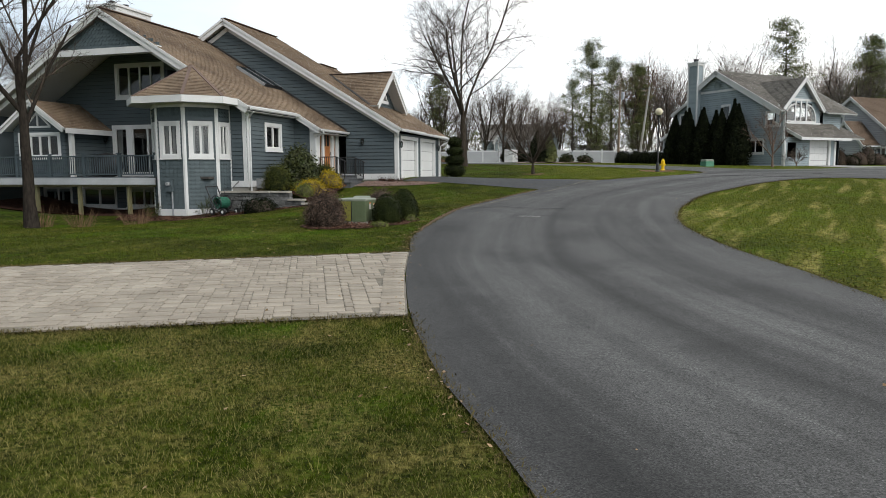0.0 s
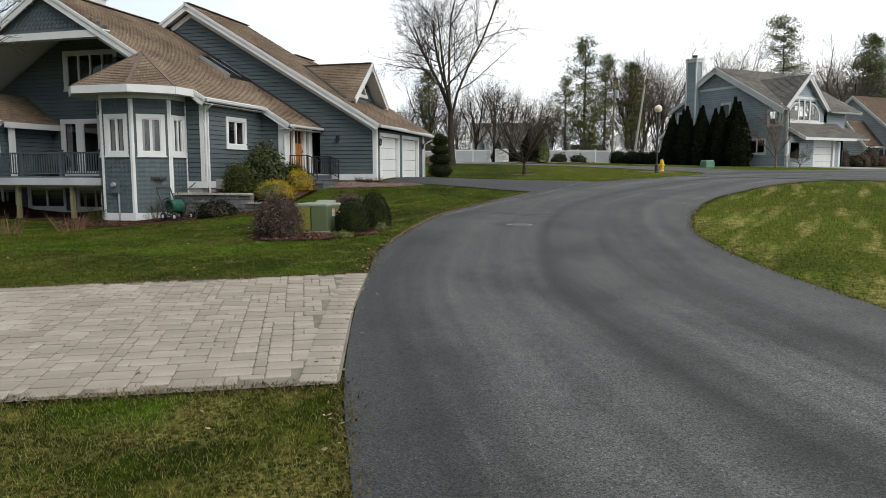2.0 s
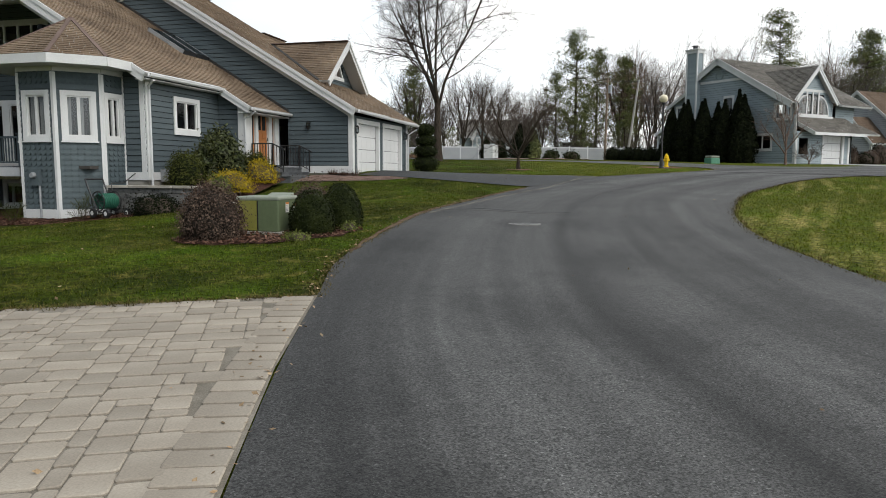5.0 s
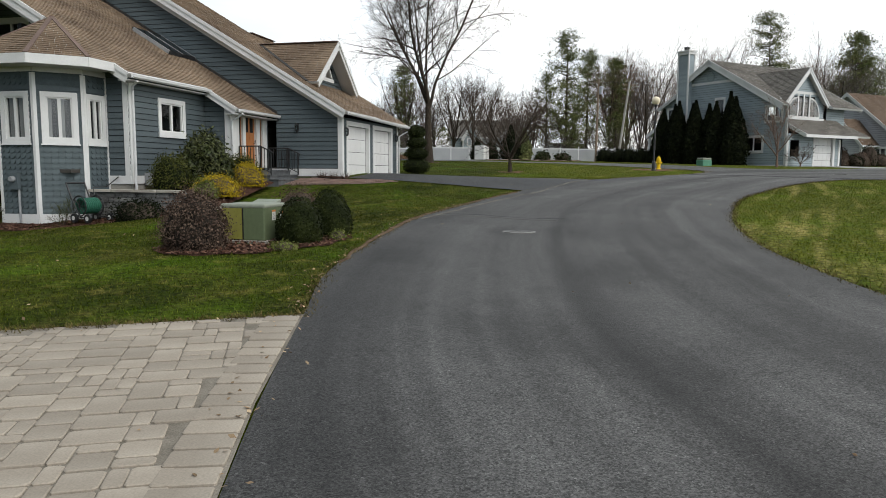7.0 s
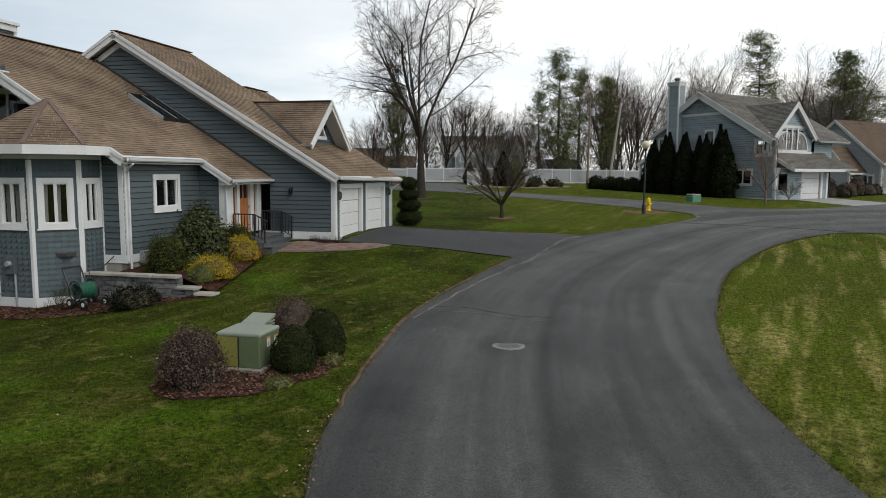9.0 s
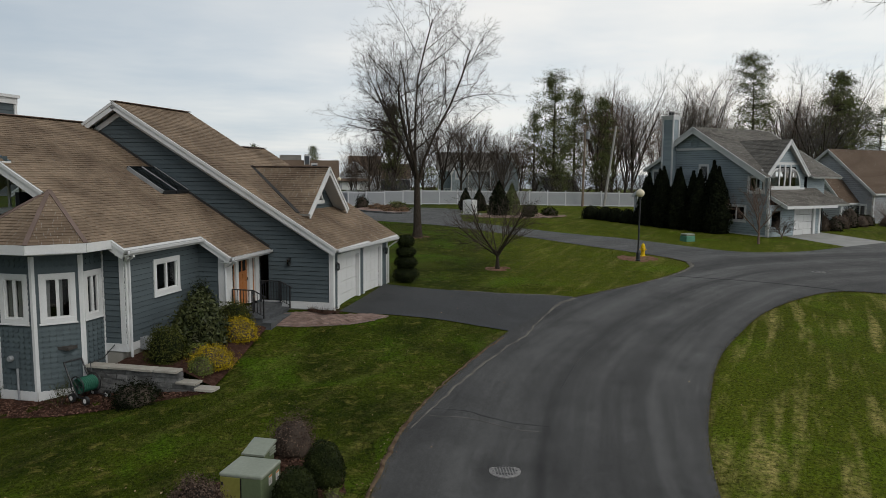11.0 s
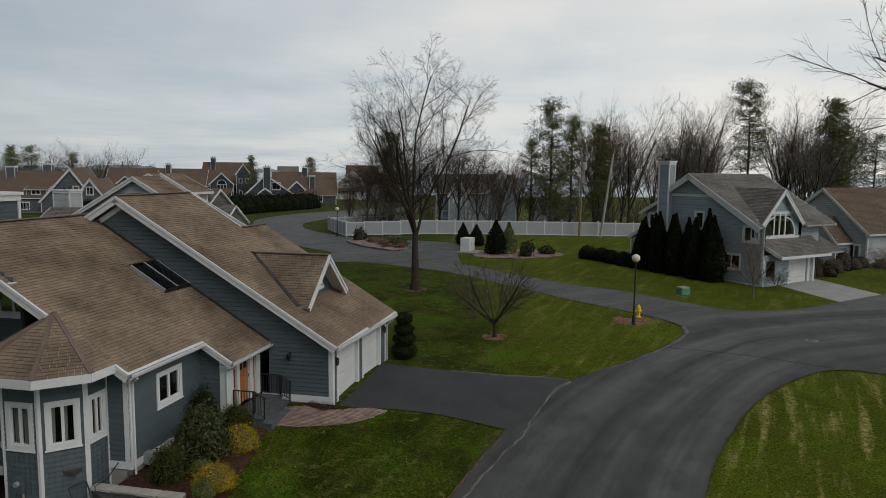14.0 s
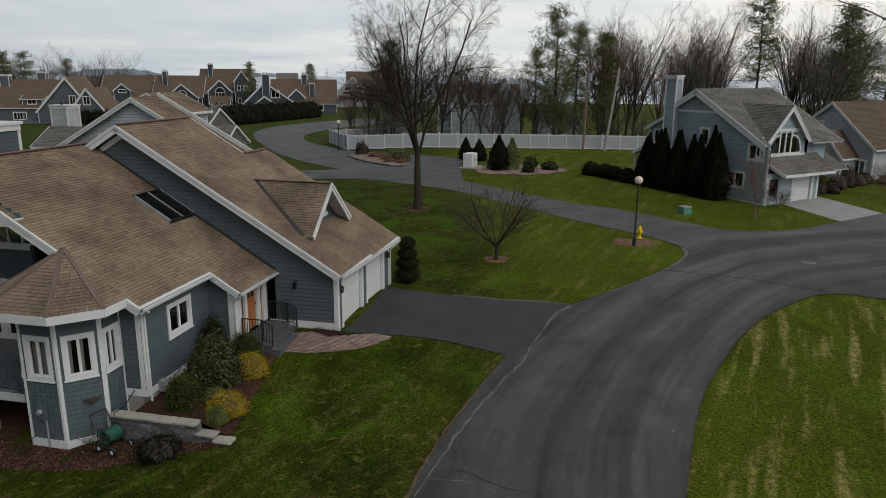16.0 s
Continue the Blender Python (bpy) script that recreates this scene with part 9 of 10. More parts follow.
for a0, top in ((0.30, 0.60), (0.62, 0.56)):
    g = Geo().box(a0, a0 + 0.14, -0.006, 0.0, top - 0.2, top)
    lb = g.ob("warning_label", M["label"], box, "white warning sticker with small print")
    g = Geo().box(a0, a0 + 0.14, -0.008, -0.006, top - 0.035, top)
    g.ob("label_band", M["orange"], lb)
    for i in range(5):
        g = Geo().box(a0 + 0.02, a0 + 0.11 - 0.02 * (i % 2), -0.008, -0.006, top - 0.07 - i * 0.025, top - 0.06 - i * 0.025)
        g.ob("print_line", M["metal_grey"], lb)
g = Geo().box(-0.12, 0.98, -0.1, 1.02, -0.15, 0.03)
g.ob("pad", M["concrete"], box)
ped = thing("utility_pedestal", pose(-2.55, 22.45, H(-2.5, 22.6), 0, 0, 74.0), "pale green utility cabinet with a sloping louvred lid", "utility box")
g = Geo().box(0.0, 0.5, 0.0, 0.46, -0.1, 0.55)
g.ob("cabinet", M["box_green"], ped)
g = Geo()
g.add([(-0.05, -0.04, 0.52), (0.56, -0.04, 0.64), (0.56, 0.50, 0.64), (-0.05, 0.50, 0.52), (-0.05, -0.04, 0.56), (0.56, -0.04, 0.70), (0.56, 0.50, 0.70), (-0.05, 0.50, 0.56)], [(3, 2, 1, 0), (4, 5, 6, 7), (0, 1, 5, 4), (1, 2, 6, 5), (2, 3, 7, 6), (3, 0, 4, 7)])
g.ob("lid", M["box_teal"], ped)
for i in range(3):
    g = Geo().box(0.26, 0.54, -0.03, -0.005, 0.42 + i * 0.06, 0.45 + i * 0.06)
    g.ob("louvre", M["box_teal"], ped)

gp = thing("utility_pedestal", pose(21.7, 58.0, H(21.7, 58.0), 0, 0, 20), "small green pedestal box on the grass", "utility box")
bm = bevelled(-0.42, 0.42, -0.36, 0.36, -0.05, 0.40, 0.05, 2)
part("cabinet", bm, M["box_dkgreen"], gp)
bm = bevelled(-0.40, 0.40, -0.34, 0.34, 0.40, 0.56, 0.06, 2)
part("lid", bm, M["box_teal"], gp)

ec = thing("electric_cabinet", pose(7.75, 80.2, H(7.75, 80.2), 0, 0, 62), "white metal electrical cabinet on a pad", "utility box")
bm = bevelled(-0.75, 0.75, -0.5, 0.5, 0.08, 1.5, 0.04, 2)
part("cabinet", bm, M["white_cab"], ec)
for i, x0 in enumerate((-0.72, 0.02)):
    g = Geo().box(x0, x0 + 0.70, -0.53, -0.50, 0.16, 1.44)
    g.ob("door", M["white_cab"], ec)
    g = Geo().box(x0 + 0.58, x0 + 0.63, -0.57, -0.53, 0.75, 0.95)
    g.ob("handle", M["black"], ec)
for y0 in (-0.45, 0.02):
    g = Geo().box(0.75, 0.775, y0, y0 + 0.43, 0.16, 1.44)
    g.ob("side_panel", M["white_cab"], ec)
g = Geo().box(-1.2, 1.5, -1.6, 0.8, -0.2, 0.08)
g.ob("pad", M["conc_pale"], ec)

# utility poles with wires
p1 = thing("utility_pole", pose(24.2, 97.6, H(24.2, 97.6)), "weathered brown wooden utility pole with a grey transformer", "utility pole", "utility poles")
g = Geo().tube([(0, 0, -0.5), (0.1, 0, 10.6)], [0.17, 0.11], 10)
g.ob("pole", M["pole"], p1)
g = Geo().lathe([(0.02, 0), (0.24, 0.02), (0.25, 0.85), (0.2, 0.95), (0.05, 1.0)], 12, (0.42, -0.1, 8.7))
g.ob("transformer", M["metal_grey"], p1)
g = Geo().beam((-0.5, 0, 10.2), (0.7, 0, 10.2), 0.1, 0.12)
g.ob("crossarm", M["pole"], p1)
p2 = thing("utility_pole", pose(26.9, 97.4, H(26.9, 97.4)), "pale leaning utility pole with crossarms", "utility pole", "utility poles")
g = Geo().tube([(0, 0, -0.5), (1.35, 0, 10.4)], [0.17, 0.12], 10)
g.ob("pole", M["pole_grey"], p2)
for z, ln in ((9.9, 0.9), (9.3, 0.7)):
    g = Geo().beam((0.13 * z - ln, 0, z), (0.13 * z + ln, 0, z), 0.1, 0.12)
    g.ob("crossarm", M["pole"], p2)
    for s in (-0.8, 0.0, 0.8):
        g = Geo().lathe([(0.04, 0), (0.05, 0.08), (0.03, 0.15)], 8, (0.13 * z + s * ln, 0, z + 0.06))
        g.ob("insulator", M["metal_grey"], p2)
wires = thing("power_line", Matrix.Identity(4), "thin dark overhead power lines between poles", "cable")
za = H(24.2, 97.6)
for i, (zz, dx) in enumerate(((10.2, -0.4), (10.2, 0.6), (9.4, 0.0), (7.6, 0.0), (7.2, 0.0))):
    for (x0, y0, x1, y1, sag) in ((24.2, 97.6, 26.9 + 1.3, 97.4, 0.1), (28.2, 97.4, 70, 101, 1.3)):
        pts = [(x0 + dx + (x1 - x0) * k_ / 12, y0 + (y1 - y0) * k_ / 12, za + zz - sag * 4 * (k_ / 12) * (1 - k_ / 12)) for k_ in range(13)]
        g = Geo().tube(pts, [0.014] * 13, 4)
        g.ob("wire", M["black"], wires)

# manhole covers
for x, y in ((2.78, 22.55), (24.3, 45.8)):
    t = thing("manhole_cover", pose(x, y, H(x, y) + 0.03), "round cast-iron manhole cover in the asphalt", "manhole", "manhole covers")
    g = Geo().lathe([(0.36, -0.03), (0.36, 0.006), (0.33, 0.008)], 28)
    g.ob("rim", M["iron"], t)
    g = Geo().lathe([(0.315, -0.02), (0.315, 0.006)], 28)
    g.ob("lid", M["iron"], t)
    g = Geo()
    for i in range(-4, 5):
        for j in range(-4, 5):
            if (i * i + j * j) < 17:
                g.box(i * 0.066 - 0.02, i * 0.066 + 0.02, j * 0.066 - 0.02, j * 0.066 + 0.02, 0.004, 0.014)
    o = g.ob("studs", M["black"], t)
    o["kind"] = "stuff"

# seams, cracks and stains of the road
M["lane_dark"] = asphalt_mat("dark_wheel_lane", (0.035, 0.035, 0.0345), (0.058, 0.058, 0.057))
M["dust"] = surface("pale_road_dust", (0.066, 0.064, 0.060), (0.125, 0.120, 0.110), 0.95, 2.2, 50, 0.35, 0.3, 0.004)
M["rock_wall"] = surface("sandy_dirt", (0.068, 0.064, 0.058), (0.150, 0.138, 0.118), 0.95, 1.8, 40, 0.4, 0.3, 0.005)
for lay_, (nm, pts, wd, mt, jg) in enumerate((
        ("road_seam", [(4.3, 25.0), (3.4, 25.3), (2.2, 26.2), (1.2, 26.4)], (0.07, 0.14, 0.05), "lane_dark", 0.04),
        ("sand_crack", [(4.0, 24.6), (3.3, 24.9), (2.4, 25.6), (1.2, 25.9)], (0.05, 0.10, 0.04), "dust", 0.06),
        ("road_seam", [(5.2, 27.6), (6.6, 30.6), (8.6, 33.8), (11.2, 37.2), (14.2, 40.4), (17.4, 43.2)], (0.05, 0.07, 0.06, 0.04), "lane_dark", 0.02),
        ("road_seam", [(15.0, 44.6), (19.0, 43.0), (22.4, 40.7)], (0.05, 0.05), "seam", 0.03),
        ("sand_crack", [(8.5, 39.2), (7.5, 38.1), (6.6, 36.4), (5.9, 35.0), (5.3, 33.6), (4.6, 32.5), (3.7, 31.1), (2.7, 29.3), (1.9, 27.7), (1.3, 26.4), (0.7, 25.0)], (0.26, 0.11, 0.09, 0.08, 0.13, 0.08, 0.04), "rock_wall", 0.08),
        ("sand_edge", [(8.5, 39.4), (7.2, 39.85), (5.4, 40.15), (3.0, 40.8)], (0.12, 0.2, 0.10), "rock_wall", 0.06),
        ("sand_edge", [(18.0, 48.9), (17.4, 47.2), (15.3, 44.7), (12.2, 42.0), (10.0, 40.4)], (0.30, 0.2, 0.10, 0.06), "rock_wall", 0.06),
        ("sand_edge", [(4.3, 33.2), (3.2, 31.3), (1.9, 28.7), (0.9, 26.3), (0.15, 23.6), (-0.4, 20.7), (-0.7, 18.6)], (0.05, 0.09, 0.06, 0.12, 0.10, 0.05), "dirt", 0.09))):
    tagged(ribbon(nm, pts, wd, M[mt], 0.036 + 0.0022 * lay_, jg), {"road_seam": "dark seam between asphalt lanes", "sand_crack": "sandy crack across the driveway mouth", "sand_edge": "pale sandy edge of the asphalt"}[nm], "road mark", kind="structure")

# brick walk to the entry
walk_poly = smooth_line([(-4.75, 35.1), (-4.6, 34.5), (-3.4, 34.22), (-2.0, 34.32), (-0.95, 34.7), (0.0, 35.55)], 0.3) + smooth_line([(-0.5, 35.72), (-1.15, 35.78), (-1.95, 35.55), (-2.8, 35.85), (-3.4, 36.0), (-4.2, 35.9)], 0.3)
walk_base = tagged(sheet("brick_walk", walk_poly, M["joint"], 0.02, 0.5), "curved red brick walk to the entry steps", "path", kind="structure")
g = Geo()
rng = random.Random(3)
for i in range(-30, 30):
    for j in range(-30, 34):
        a, b = -1.4 + i * 0.105, -0.5 + j * 0.21 + (0.105 if i % 2 else 0)
        cx, cy = hw(a + 0.05, b + 0.1)
        if inside(walk_poly, np.array([cx]), np.array([cy]))[0]:
            z = H(cx, cy) + 0.018 + rng.random() * 0.006
            c = [hw(a + 0.004, b + 0.004), hw(a + 0.1, b + 0.004), hw(a + 0.1, b + 0.205), hw(a + 0.004, b + 0.205)]
            g.add([(x, y, z) for x, y in c] + [(x, y, z + 0.014) for x, y in c], [(4, 5, 6, 7), (0, 1, 5, 4), (1, 2, 6, 5), (2, 3, 7, 6), (3, 0, 4, 7)])
o = g.ob("brick", M["brick"], walk_base)
o["kind"] = "stuff"
GB = [hw(q[0], q[1]) for q in ((-0.05, -0.25), (-0.6, 0.3), (-0.3, 1.2), (-0.05, 1.25))]
tagged(sheet("mulch_bed", GB, M["mulch"], 0.08, 0.2, 0.03), "small mulch bed at the garage corner", "ground", kind="structure")
for i, (a, b) in enumerate(((-0.22, 0.95), (-0.3, 0.45), (-0.22, -0.02))):
    x, y = hw(a, b)
    tufts("dry_plant", x, y, 0.12, 0.32, 120, M["purple"], "small dry plant at the garage corner", 500 + i, 0.5, 0.012)

# retaining wall of rough blocks
rw_ = thing("retaining_wall", Matrix.Identity(4), "low grey rough-block retaining wall with tan caps", "wall")
rng = random.Random(9)


def rough_block(a, b0, b1, z0, z1, mat, name, depth=0.26):
    bm = bevelled(0, 1, 0, 1, 0, 1, 0.07, 1)
    for v in bm.verts:
        aa = a - depth + v.co.x * depth
        bb = b0 + v.co.y * (b1 - b0)
        zz = z0 + v.co.z * (z1 - z0)
        if v.co.x < 0.5:
            aa -= rng.random() * 0.035
        v.co = Vector((*hw(aa, bb), zz))
    return part(name, bm, mat, rw_)


for cidx in range(6):
    z0 = 0.32 + cidx * 0.16
    b = [0.75, 0.75, 0.85, 1.35, 1.9, 1.9][cidx]
    while b < 5.05:
        ln = rng.uniform(0.34, 0.5)
        e = min(b + ln, 5.08)
        if z0 + 0.16 > 0.5:
            rough_block(-7.98, b + 0.004, e - 0.004, z0 + 0.003, z0 + 0.157, M["block"], "block")
        b += ln
for b0, b1, z in ((1.95, 2.75, 1.28), (2.75, 3.5, 1.28), (3.5, 4.3, 1.28), (4.3, 5.1, 1.28), (1.3, 1.98, 0.965), (0.72, 1.38, 0.81)):
    rough_block(-7.92, b0 + 0.004, b1 - 0.004, z, z + 0.075, M["cap"], "cap_stone", 0.40)

# fittings on the bay and beds
w3 = Wall(V8[1], V8[2])
w31 = Wall(V8[2], V8[3])
mb = Geo()
w31.box(mb, 0.42, 0.72, 0.03, 0.16, 1.35, 1.85)
meter = mb.ob("meter_box", M["siding"], house, "grey electric meter box with conduit")
mb = Geo()
c = w31.at(0.57, 0.16, 1.66)
nrm = Vector((w31.n[0], w31.n[1], 0))
mb.tube([Vector(c), Vector(c) + nrm * 0.06, Vector(c) + nrm * 0.12], [0.09, 0.09, 0.07], 14)
mb.ob("meter_dial", M["metal_grey"], meter)
mb = Geo()
mb.tube([w31.at(0.68, 0.08, 1.36), w31.at(0.68, 0.08, 0.4), w31.at(0.68, 0.1, 0.2)], [0.035] * 3, 8)
mb.ob("conduit", M["metal_grey"], meter)
mb = Geo()
for i in range(3):
    mb.tube([(-6.6 + i * 0.05, 4.36, 1.55), (-6.0 + i * 0.1, 4.3, 1.6 + 0.04 * i), (-5.2, 4.33, 1.75 + 0.05 * i)], [0.016] * 3, 6)
mb.box(-6.55, -6.25, 4.15, 4.4, 1.45, 1.85)
mb.ob("gas_meter", M["metal_grey"], house, "grey gas meter with pipes")

x, y = hw(-8.7, 4.75)
hr = thing("hose_reel", pose(x, y, H(x, y) + 0.03, 0, 0, 60) @ Matrix.Scale(1.35, 4), "wheeled hose reel cart with coiled green hose", "hose reel")
g = Geo()
for s in (-0.22, 0.22):
    g.tube([(s, -0.35, 0.1), (s, 0.0, 0.12), (s, 0.3, 0.6), (s, 0.42, 0.85)], [0.018] * 4, 8)
g.tube([(-0.22, 0.42, 0.85), (0.22, 0.42, 0.85)], [0.02] * 2, 8)
g.ob("cart_frame", M["black"], hr)
for s in (-0.27, 0.27):
    for yy in (-0.33, 0.12):
        g = Geo().tube([(s - 0.03, yy, 0.1), (s + 0.03, yy, 0.1)], [0.1, 0.1], 16)
        wl_ = g.ob("wheel", M["black"], hr)
        g = Geo().tube([(s - 0.035, yy, 0.1), (s + 0.035, yy, 0.1)], [0.05, 0.05], 12)
        g.ob("hub", M["white_cab"], wl_)
for i in range(9):
    g = Geo()
    cx = -0.18 + i * 0.045
    g.tube([(cx + 0.01 * math.sin(k_), 0.02 + 0.16 * math.cos(2 * math.pi * k_ / 16), 0.36 + 0.16 * math.sin(2 * math.pi * k_ / 16)) for k_ in range(17)], [0.02] * 17, 6)
    g.ob("hose_loop", M["hose"], hr)
for s in (-0.21, 0.21):
    g = Geo()
    g.tube([(s, 0.02 + 0.22 * math.cos(2 * math.pi * k_ / 20), 0.36 + 0.22 * math.sin(2 * math.pi * k_ / 20)) for k_ in range(21)], [0.014] * 21, 6)
    for k_ in range(4):
        t0 = math.pi * k_ / 4
        g.tube([(s, 0.02 - 0.22 * math.cos(t0), 0.36 - 0.22 * math.sin(t0)), (s, 0.02 + 0.22 * math.cos(t0), 0.36 + 0.22 * math.sin(t0))], [0.009] * 2, 6)
    g.ob("reel_rim", M["black"], hr)
hx, hy = hw(-7.16, 4.9)
hx2, hy2 = hw(-8.3, 4.9)
g = Geo().tube([(hx, hy, 1.72), ((hx + hx2) / 2, (hy + hy2) / 2, 1.42), (hx2, hy2, 1.42), (x + 0.1, y + 0.25, 0.9), (x, y, H(x, y) + 0.45)], [0.017] * 5, 6)
hs_ = g.ob("garden_hose", M["black"])
tagged(hs_, "dark hose hanging from the wall tap", "hose")
# covered grill on the deck
gr_ = thing("grill", hm @ pose(-6.0, 12.7, 1.945), "black covered barbecue grill on the deck", "grill")
V, F = lump(0.42, 0.85, 0.6, 77, 0.1, cut=-0.9)
mesh("cover", [(a, b, c + 0.54) for a, b, c in V], F, M["black"], gr_, "", True)

# stones edging the island
es = thing("stone_edging", Matrix.Identity(4), "grey stone edging round the traffic island", "edging")
line = smooth_line([(-5.6, 91.6), (-4.0, 87.0), (-2.3, 83.9), (0.0, 80.9), (1.7, 81.8)], 0.55)
rng = random.Random(4)
for p, q in zip(line, line[1:]):
    g = Geo()
    a = math.atan2(q[1] - p[1], q[0] - p[0])
    L_ = math.hypot(q[0] - p[0], q[1] - p[1])
    ca, sa = math.cos(a), math.sin(a)
    hh = 0.18 + rng.random() * 0.05
    pts = [(p[0] + ca * u - sa * v, p[1] + sa * u + ca * v) for u, v in ((0.02, -0.1), (L_ - 0.02, -0.1), (L_ - 0.02, 0.1), (0.02, 0.1))]
    g.prism(pts, H(*p) - 0.1, H(*p) + hh)
    g.ob("kerb_stone", M["block"], es)

# ---- paver driveway, pieces last ----
PAVE_N, PAVE_F = lambda x: 9.72 + (x + 0.5) * 0.155, lambda x: 15.35 + (x + 0.72) * 0.205
pave_poly = [(-0.50, 9.72), (-0.70, 12.7), (-0.74, 15.35)] + [(x, PAVE_F(x)) for x in np.arange(-1.5, -16, -1.0)] + [(x, PAVE_N(x)) for x in np.arange(-15.5, -0.6, 1.0)]
pave = tagged(sheet("paver_drive", pave_poly, M["joint"], 0.029, 0.7), "pale grey concrete paver driveway beside the road", "driveway", kind="structure")
rng = random.Random(12)


def paver_mesh(w, l, seed):
    """A tumbled paver with cut corners and a soft upper edge."""
    r = random.Random(seed)
    ring = []
    for sx, sy in ((-1, -1), (1, -1), (1, 1), (-1, 1)):
        cx, cy, q = sx * w / 2, sy * l / 2, r.uniform(0.010, 0.024)
        two = [(cx - sx * q, cy), (cx, cy - sy * q)]
        ring += two if sx * sy < 0 else two[::-1]
    ring = [(x + r.uniform(-0.004, 0.004), y + r.uniform(-0.004, 0.004)) for x, y in ring]
    hi = [(x * (1 - 0.018 / w), y * (1 - 0.018 / l)) for x, y in ring]
    V = [(x, y, 0) for x, y in ring] + [(x, y, 0.027) for x, y in ring] + [(x, y, 0.034) for x, y in hi]
    F = [(i, (i + 1) % 8, 8 + (i + 1) % 8, 8 + i) for i in range(8)] + [(8 + i, 8 + (i + 1) % 8, 16 + (i + 1) % 8, 16 + i) for i in range(8)] + [tuple(range(16, 24))]
    return V, F


UNIT = 0.128
SIZES = [(2, 2), (3, 2), (2, 1), (2, 3), (3, 2), (1, 2), (2, 2)]
PMESH = {}
for nu, nv in sorted(set(SIZES) | {(1, 1)}):
    for sd in range(3):
        V, F = paver_mesh(nu * UNIT - 0.008, nv * UNIT - 0.008, nu * 31 + nv * 7 + sd)
        PMESH[(nu, nv, sd)] = (mesh_data("paver", V, F, M["paver"]), V, F)
far_p = Geo()
ang = math.atan(0.185)
ca, sa = math.cos(ang), math.sin(ang)
NU, NV = 161, 74
used = np.zeros((NU, NV), bool)
placed = []
inner = [(-0.90, 9.8), (-1.08, 12.7), (-1.13, 15.2)] + [(x, PAVE_F(x) - 0.10) for x in np.arange(-1.5, -16, -1.0)] + [(x, PAVE_N(x) + 0.12) for x in np.arange(-15.5, -0.6, 1.0)]
for iv in range(NV):
    for iu in range(NU):
        if used[iu, iv]:
            continue
        for nu, nv in rng.sample(SIZES, len(SIZES)) + [(1, 1)]:
            if iu + nu <= NU and iv + nv <= NV and not used[iu:iu + nu, iv:iv + nv].any():
                break
        used[iu:iu + nu, iv:iv + nv] = True
        cu, cv = -18.0 + (iu + nu / 2) * UNIT, (iv + nv / 2) * UNIT
        placed.append((-0.5 + cu * ca - cv * sa, 8.3 + cu * sa + cv * ca, nu, nv))
keep = inside(inner, np.array([p[0] for p in placed]), np.array([p[1] for p in placed]))
placed = [p for p, k_ in zip(placed, keep) if k_]
# border courses: along the road and along the lawn
placed_b = []
for pts in ([(-0.72, 9.76), (-0.90, 12.7), (-0.95, 15.3)],):
    ln_ = smooth_line(pts, 0.02)
    acc, nxt = 0.0, 0.0
    step_ = 0.24
    for p, q in zip(ln_, ln_[1:]):
        acc += math.hypot(q[0] - p[0], q[1] - p[1])
        if acc >= nxt + step_ / 2:
            placed_b.append((p[0], p[1], math.degrees(math.atan2(q[1] - p[1], q[0] - p[0]))))
            nxt += step_
V, F = paver_mesh(0.228, 0.37, 99)
bmesh_border = mesh_data("paver", V, F, M["paver"])
for x, y, a in placed_b:
    o = new("paver", bmesh_border)
    o.parent = pave
    o.matrix_local = pose(x, y, H(x, y) + 0.011, 0, 0, a)
cnt = 0
for x, y, w_, l_ in sorted(placed, key=lambda p: -p[0]):
    dm, V, F = PMESH[(w_, l_, rng.randrange(3))]
    m = pose(x, y, H(x, y) + 0.005 + rng.random() * 0.004, rng.uniform(-0.3, 0.3), rng.uniform(-0.3, 0.3), math.degrees(ang) + rng.choice((0, 180)))
    if cnt < 300:
        o = new("paver", dm)
        o.parent = pave
        o.matrix_local = m
    else:
        far_p.add([m @ Vector(v) for v in V], F)
    cnt += 1
o = far_p.ob("paver_field", M["paver_far"], pave)
o["kind"] = "stuff"

# mulch-brown sheet over the grass: the deck's shade put into the ground colour
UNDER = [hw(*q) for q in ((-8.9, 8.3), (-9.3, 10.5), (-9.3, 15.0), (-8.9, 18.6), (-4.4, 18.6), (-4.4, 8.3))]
tagged(sheet("bare_soil", UNDER, M["mulch"], 0.03, 0.5, 0.05), "dark brown ground under the deck, shade in its colour", "ground", kind="structure")

# ---- grass blades, litter ----
rng = np.random.default_rng(77)


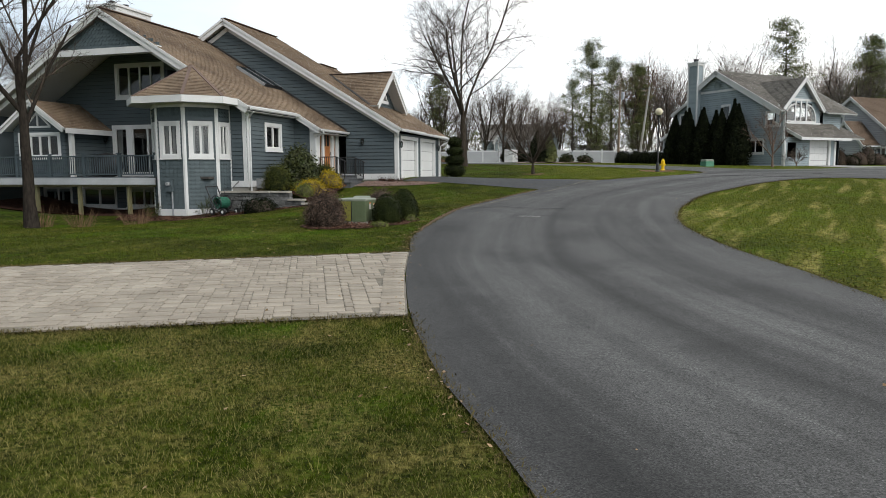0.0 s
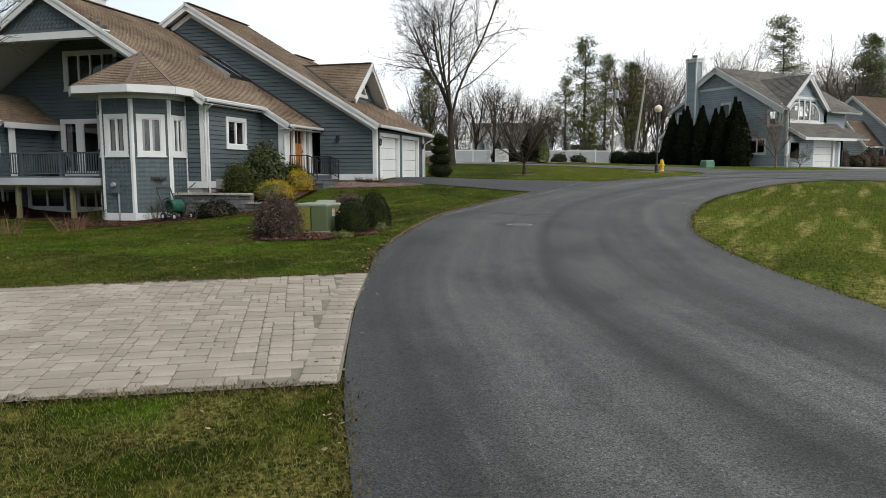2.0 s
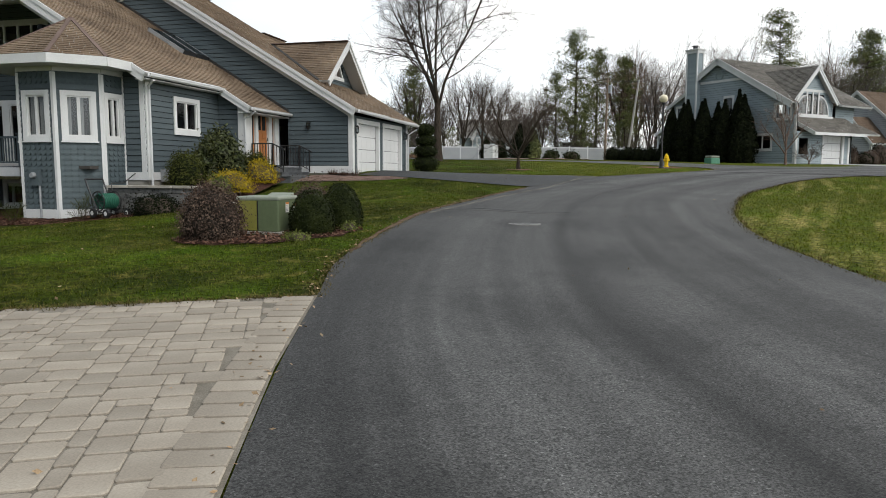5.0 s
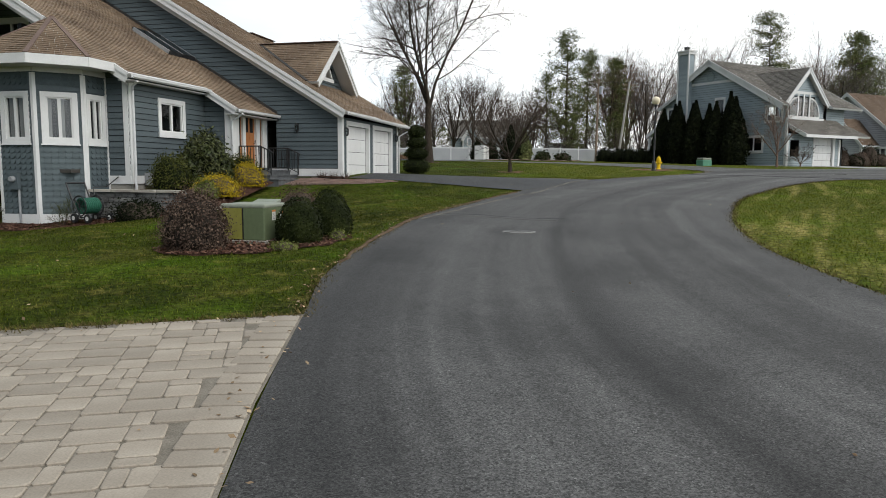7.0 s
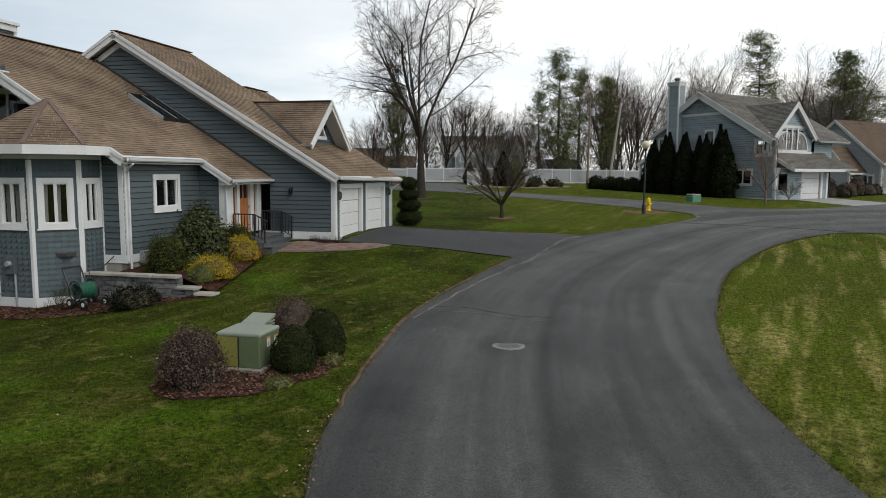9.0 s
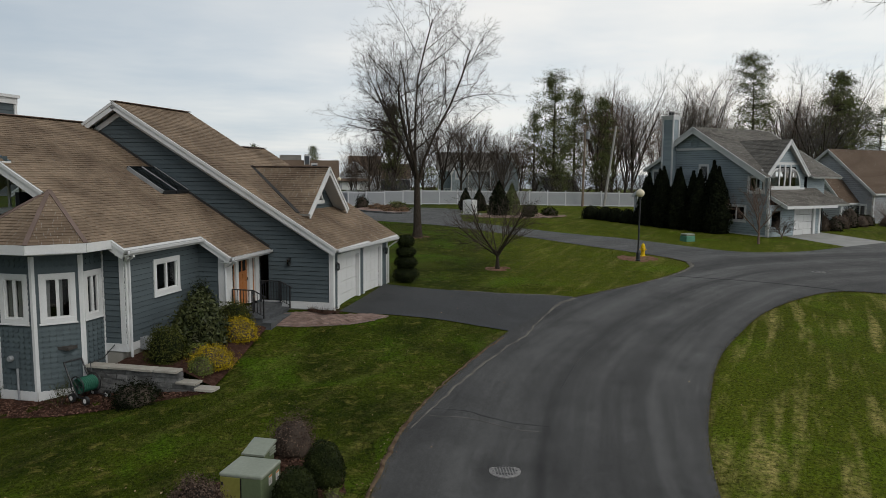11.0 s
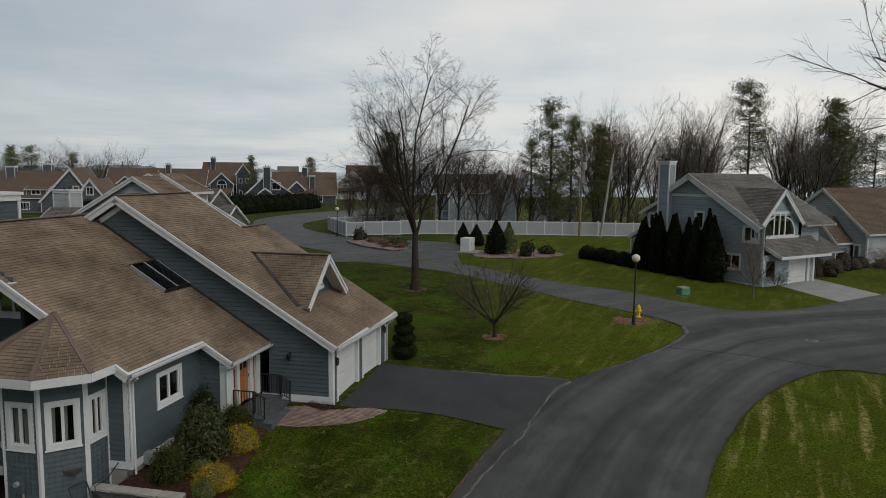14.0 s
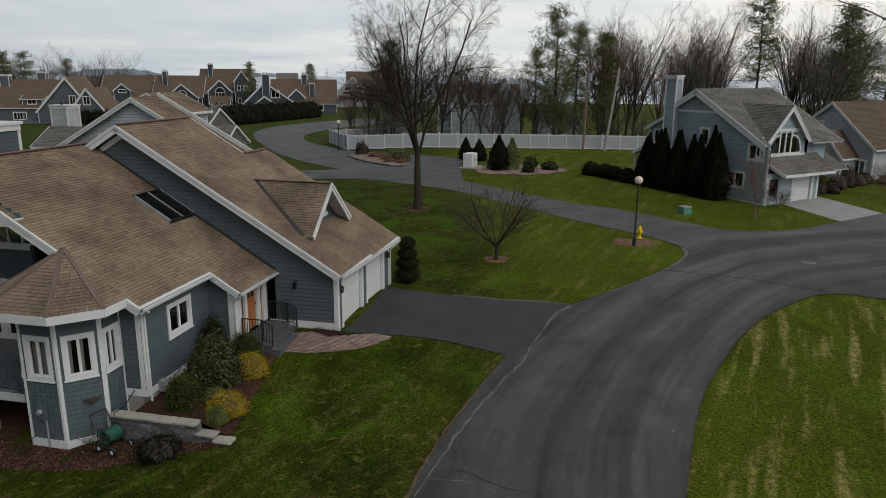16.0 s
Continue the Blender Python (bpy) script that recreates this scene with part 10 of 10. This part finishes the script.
def blades(name, x0, x1, y0, y1, n, h, w, mat, keep_out, near=None):
    x, y = rng.uniform(x0, x1, n), rng.uniform(y0, y1, n)
    ok = np.ones(n, bool)
    for p in keep_out:
        ok &= ~inside(p, x, y)
    x, y = x[ok], y[ok]
    m = len(x)
    z = heights(x, y)
    a = rng.uniform(0, 6.283, m)
    hh = h * rng.uniform(0.5, 1.25, m)
    tip = np.stack([x + np.cos(a) * hh * rng.uniform(0.2, 1.1, m), y + np.sin(a) * hh * rng.uniform(0.2, 1.1, m), z + hh], 1)
    b = rng.uniform(0, 6.283, m)
    ww = w * rng.uniform(0.6, 1.4, m) / 2
    p0 = np.stack([x - np.cos(b) * ww, y - np.sin(b) * ww, z - 0.005], 1)
    p1 = np.stack([x + np.cos(b) * ww, y + np.sin(b) * ww, z - 0.005], 1)
    V = np.stack([p0, p1, tip], 1).reshape(-1, 3)
    o = new(name, np_mesh(name, V, np.arange(3 * m).reshape(-1, 3), mat))
    return tagged(o, "short uneven lawn grass with straw-coloured thatch", "grass", kind="stuff")


house_poly = [hw(*q) for q in ((-9.1, 8.5), (-9.1, 6.0), (-8.2, 0.8), (0, -0.2), (7, -0.2), (7, 15), (-4.5, 18.5))]
OUT = [UNDER, road_poly, DRIVE, pave_poly, BOX_BED, FRONT_BED, walk_poly, house_poly]
blades("lawn_grass", -8, 1.5, 2.5, 11, 200000, 0.042, 0.008, M["blade"], OUT)
blades("lawn_grass", -16, 1.5, 11, 26, 120000, 0.042, 0.013, M["blade"], OUT)
blades("lawn_grass", -10, 5, 25, 36, 60000, 0.042, 0.016, M["blade"], OUT)
blades("lawn_grass", 5.5, 26, 5, 42, 130000, 0.042, 0.016, M["blade"], OUT)
blades("lawn_grass", -2, 18.5, 39, 74, 60000, 0.045, 0.024, M["blade"], OUT)
# straw fringe where grass meets asphalt
fr = []
for pts, n_ in ((EDGE_L, 6000), (EDGE_R, 6000), (ISLAND_E[:6], 3000), ([(x, PAVE_N(x) + 0.02) for x in (-15, -11, -7, -4, -2, -0.6)], 5000), ([(x, PAVE_F(x) - 0.01) for x in (-15, -11, -7, -4, -2, -0.9)], 5000)):
    ln_ = np.array(smooth_line(pts, 0.1))
    i = rng.integers(0, len(ln_), n_)
    fr.append(ln_[i] + rng.normal(0, 0.07, (n_, 2)))
fr = np.concatenate(fr)
fr = fr[~((np.abs(fr[:, 0] + 0.5) < 0.5) & (fr[:, 1] > 9.9) & (fr[:, 1] < 15.2))]
m = len(fr)
fz = heights(fr[:, 0], fr[:, 1]) + 0.02
a = rng.uniform(0, 6.283, m)
tip = np.stack([fr[:, 0] + np.cos(a) * 0.06, fr[:, 1] + np.sin(a) * 0.06, fz + rng.uniform(0.015, 0.055, m)], 1)
sd = np.stack([-np.sin(a), np.cos(a), np.zeros(m)], 1) * 0.008
c3 = np.concatenate([fr, fz[:, None]], 1)
o = new("grass_fringe", np_mesh("grass_fringe", np.stack([c3 - sd, c3 + sd, tip], 1).reshape(-1, 3), np.arange(3 * m).reshape(-1, 3), M["thatch"]))
tagged(o, "dry straw-coloured grass fringe along the asphalt", "grass", kind="stuff")


def litter(name, pts, zs, size, mat, label):
    n = len(pts)
    P = np.concatenate([pts, zs[:, None]], 1)
    N = np.tile([0, 0, 1.0], (n, 1))
    V, F = quad_leaves(P, N, size, rng, 1.5, 0.35)
    o = new(name, np_mesh(name, V, F, mat))
    return tagged(o, label, "leaf litter", kind="stuff")


n = 1500
lp = np.stack([rng.uniform(-14, 26, n), rng.uniform(3, 60, n)], 1)
onroad = inside(road_poly, lp[:, 0], lp[:, 1])
sel = ~onroad | (rng.uniform(0, 1, n) < 0.12)
lp, onr = lp[sel], onroad[sel]
litter("fallen_leaves", lp, heights(lp[:, 0], lp[:, 1]) + np.where(onr, 0.045, 0.05), 0.036, M["dead_leaf"], "scattered dry fallen leaves")
ln_ = np.array(smooth_line(EDGE_L, 0.1))
i = rng.integers(110, len(ln_), 300)
lp = ln_[i] + rng.normal(0, 0.12, (300, 2)) - np.array([0.1, 0])
litter("fallen_leaves", lp, heights(lp[:, 0], lp[:, 1]) + 0.05, 0.035, M["dead_leaf"], "dry leaves gathered along the road edge")
for poly, n_, lf in ((BOX_BED, 2600, 0.05), (FRONT_BED, 2600, 0.055)):
    q = np.array(poly)
    cp = np.stack([rng.uniform(q[:, 0].min(), q[:, 0].max(), n_ * 2), rng.uniform(q[:, 1].min(), q[:, 1].max(), n_ * 2)], 1)
    cp = cp[inside(poly, cp[:, 0], cp[:, 1])]
    litter("mulch_chips", cp, heights(cp[:, 0], cp[:, 1]) + 0.04, lf, M["chip"], "loose red-brown bark mulch chips")
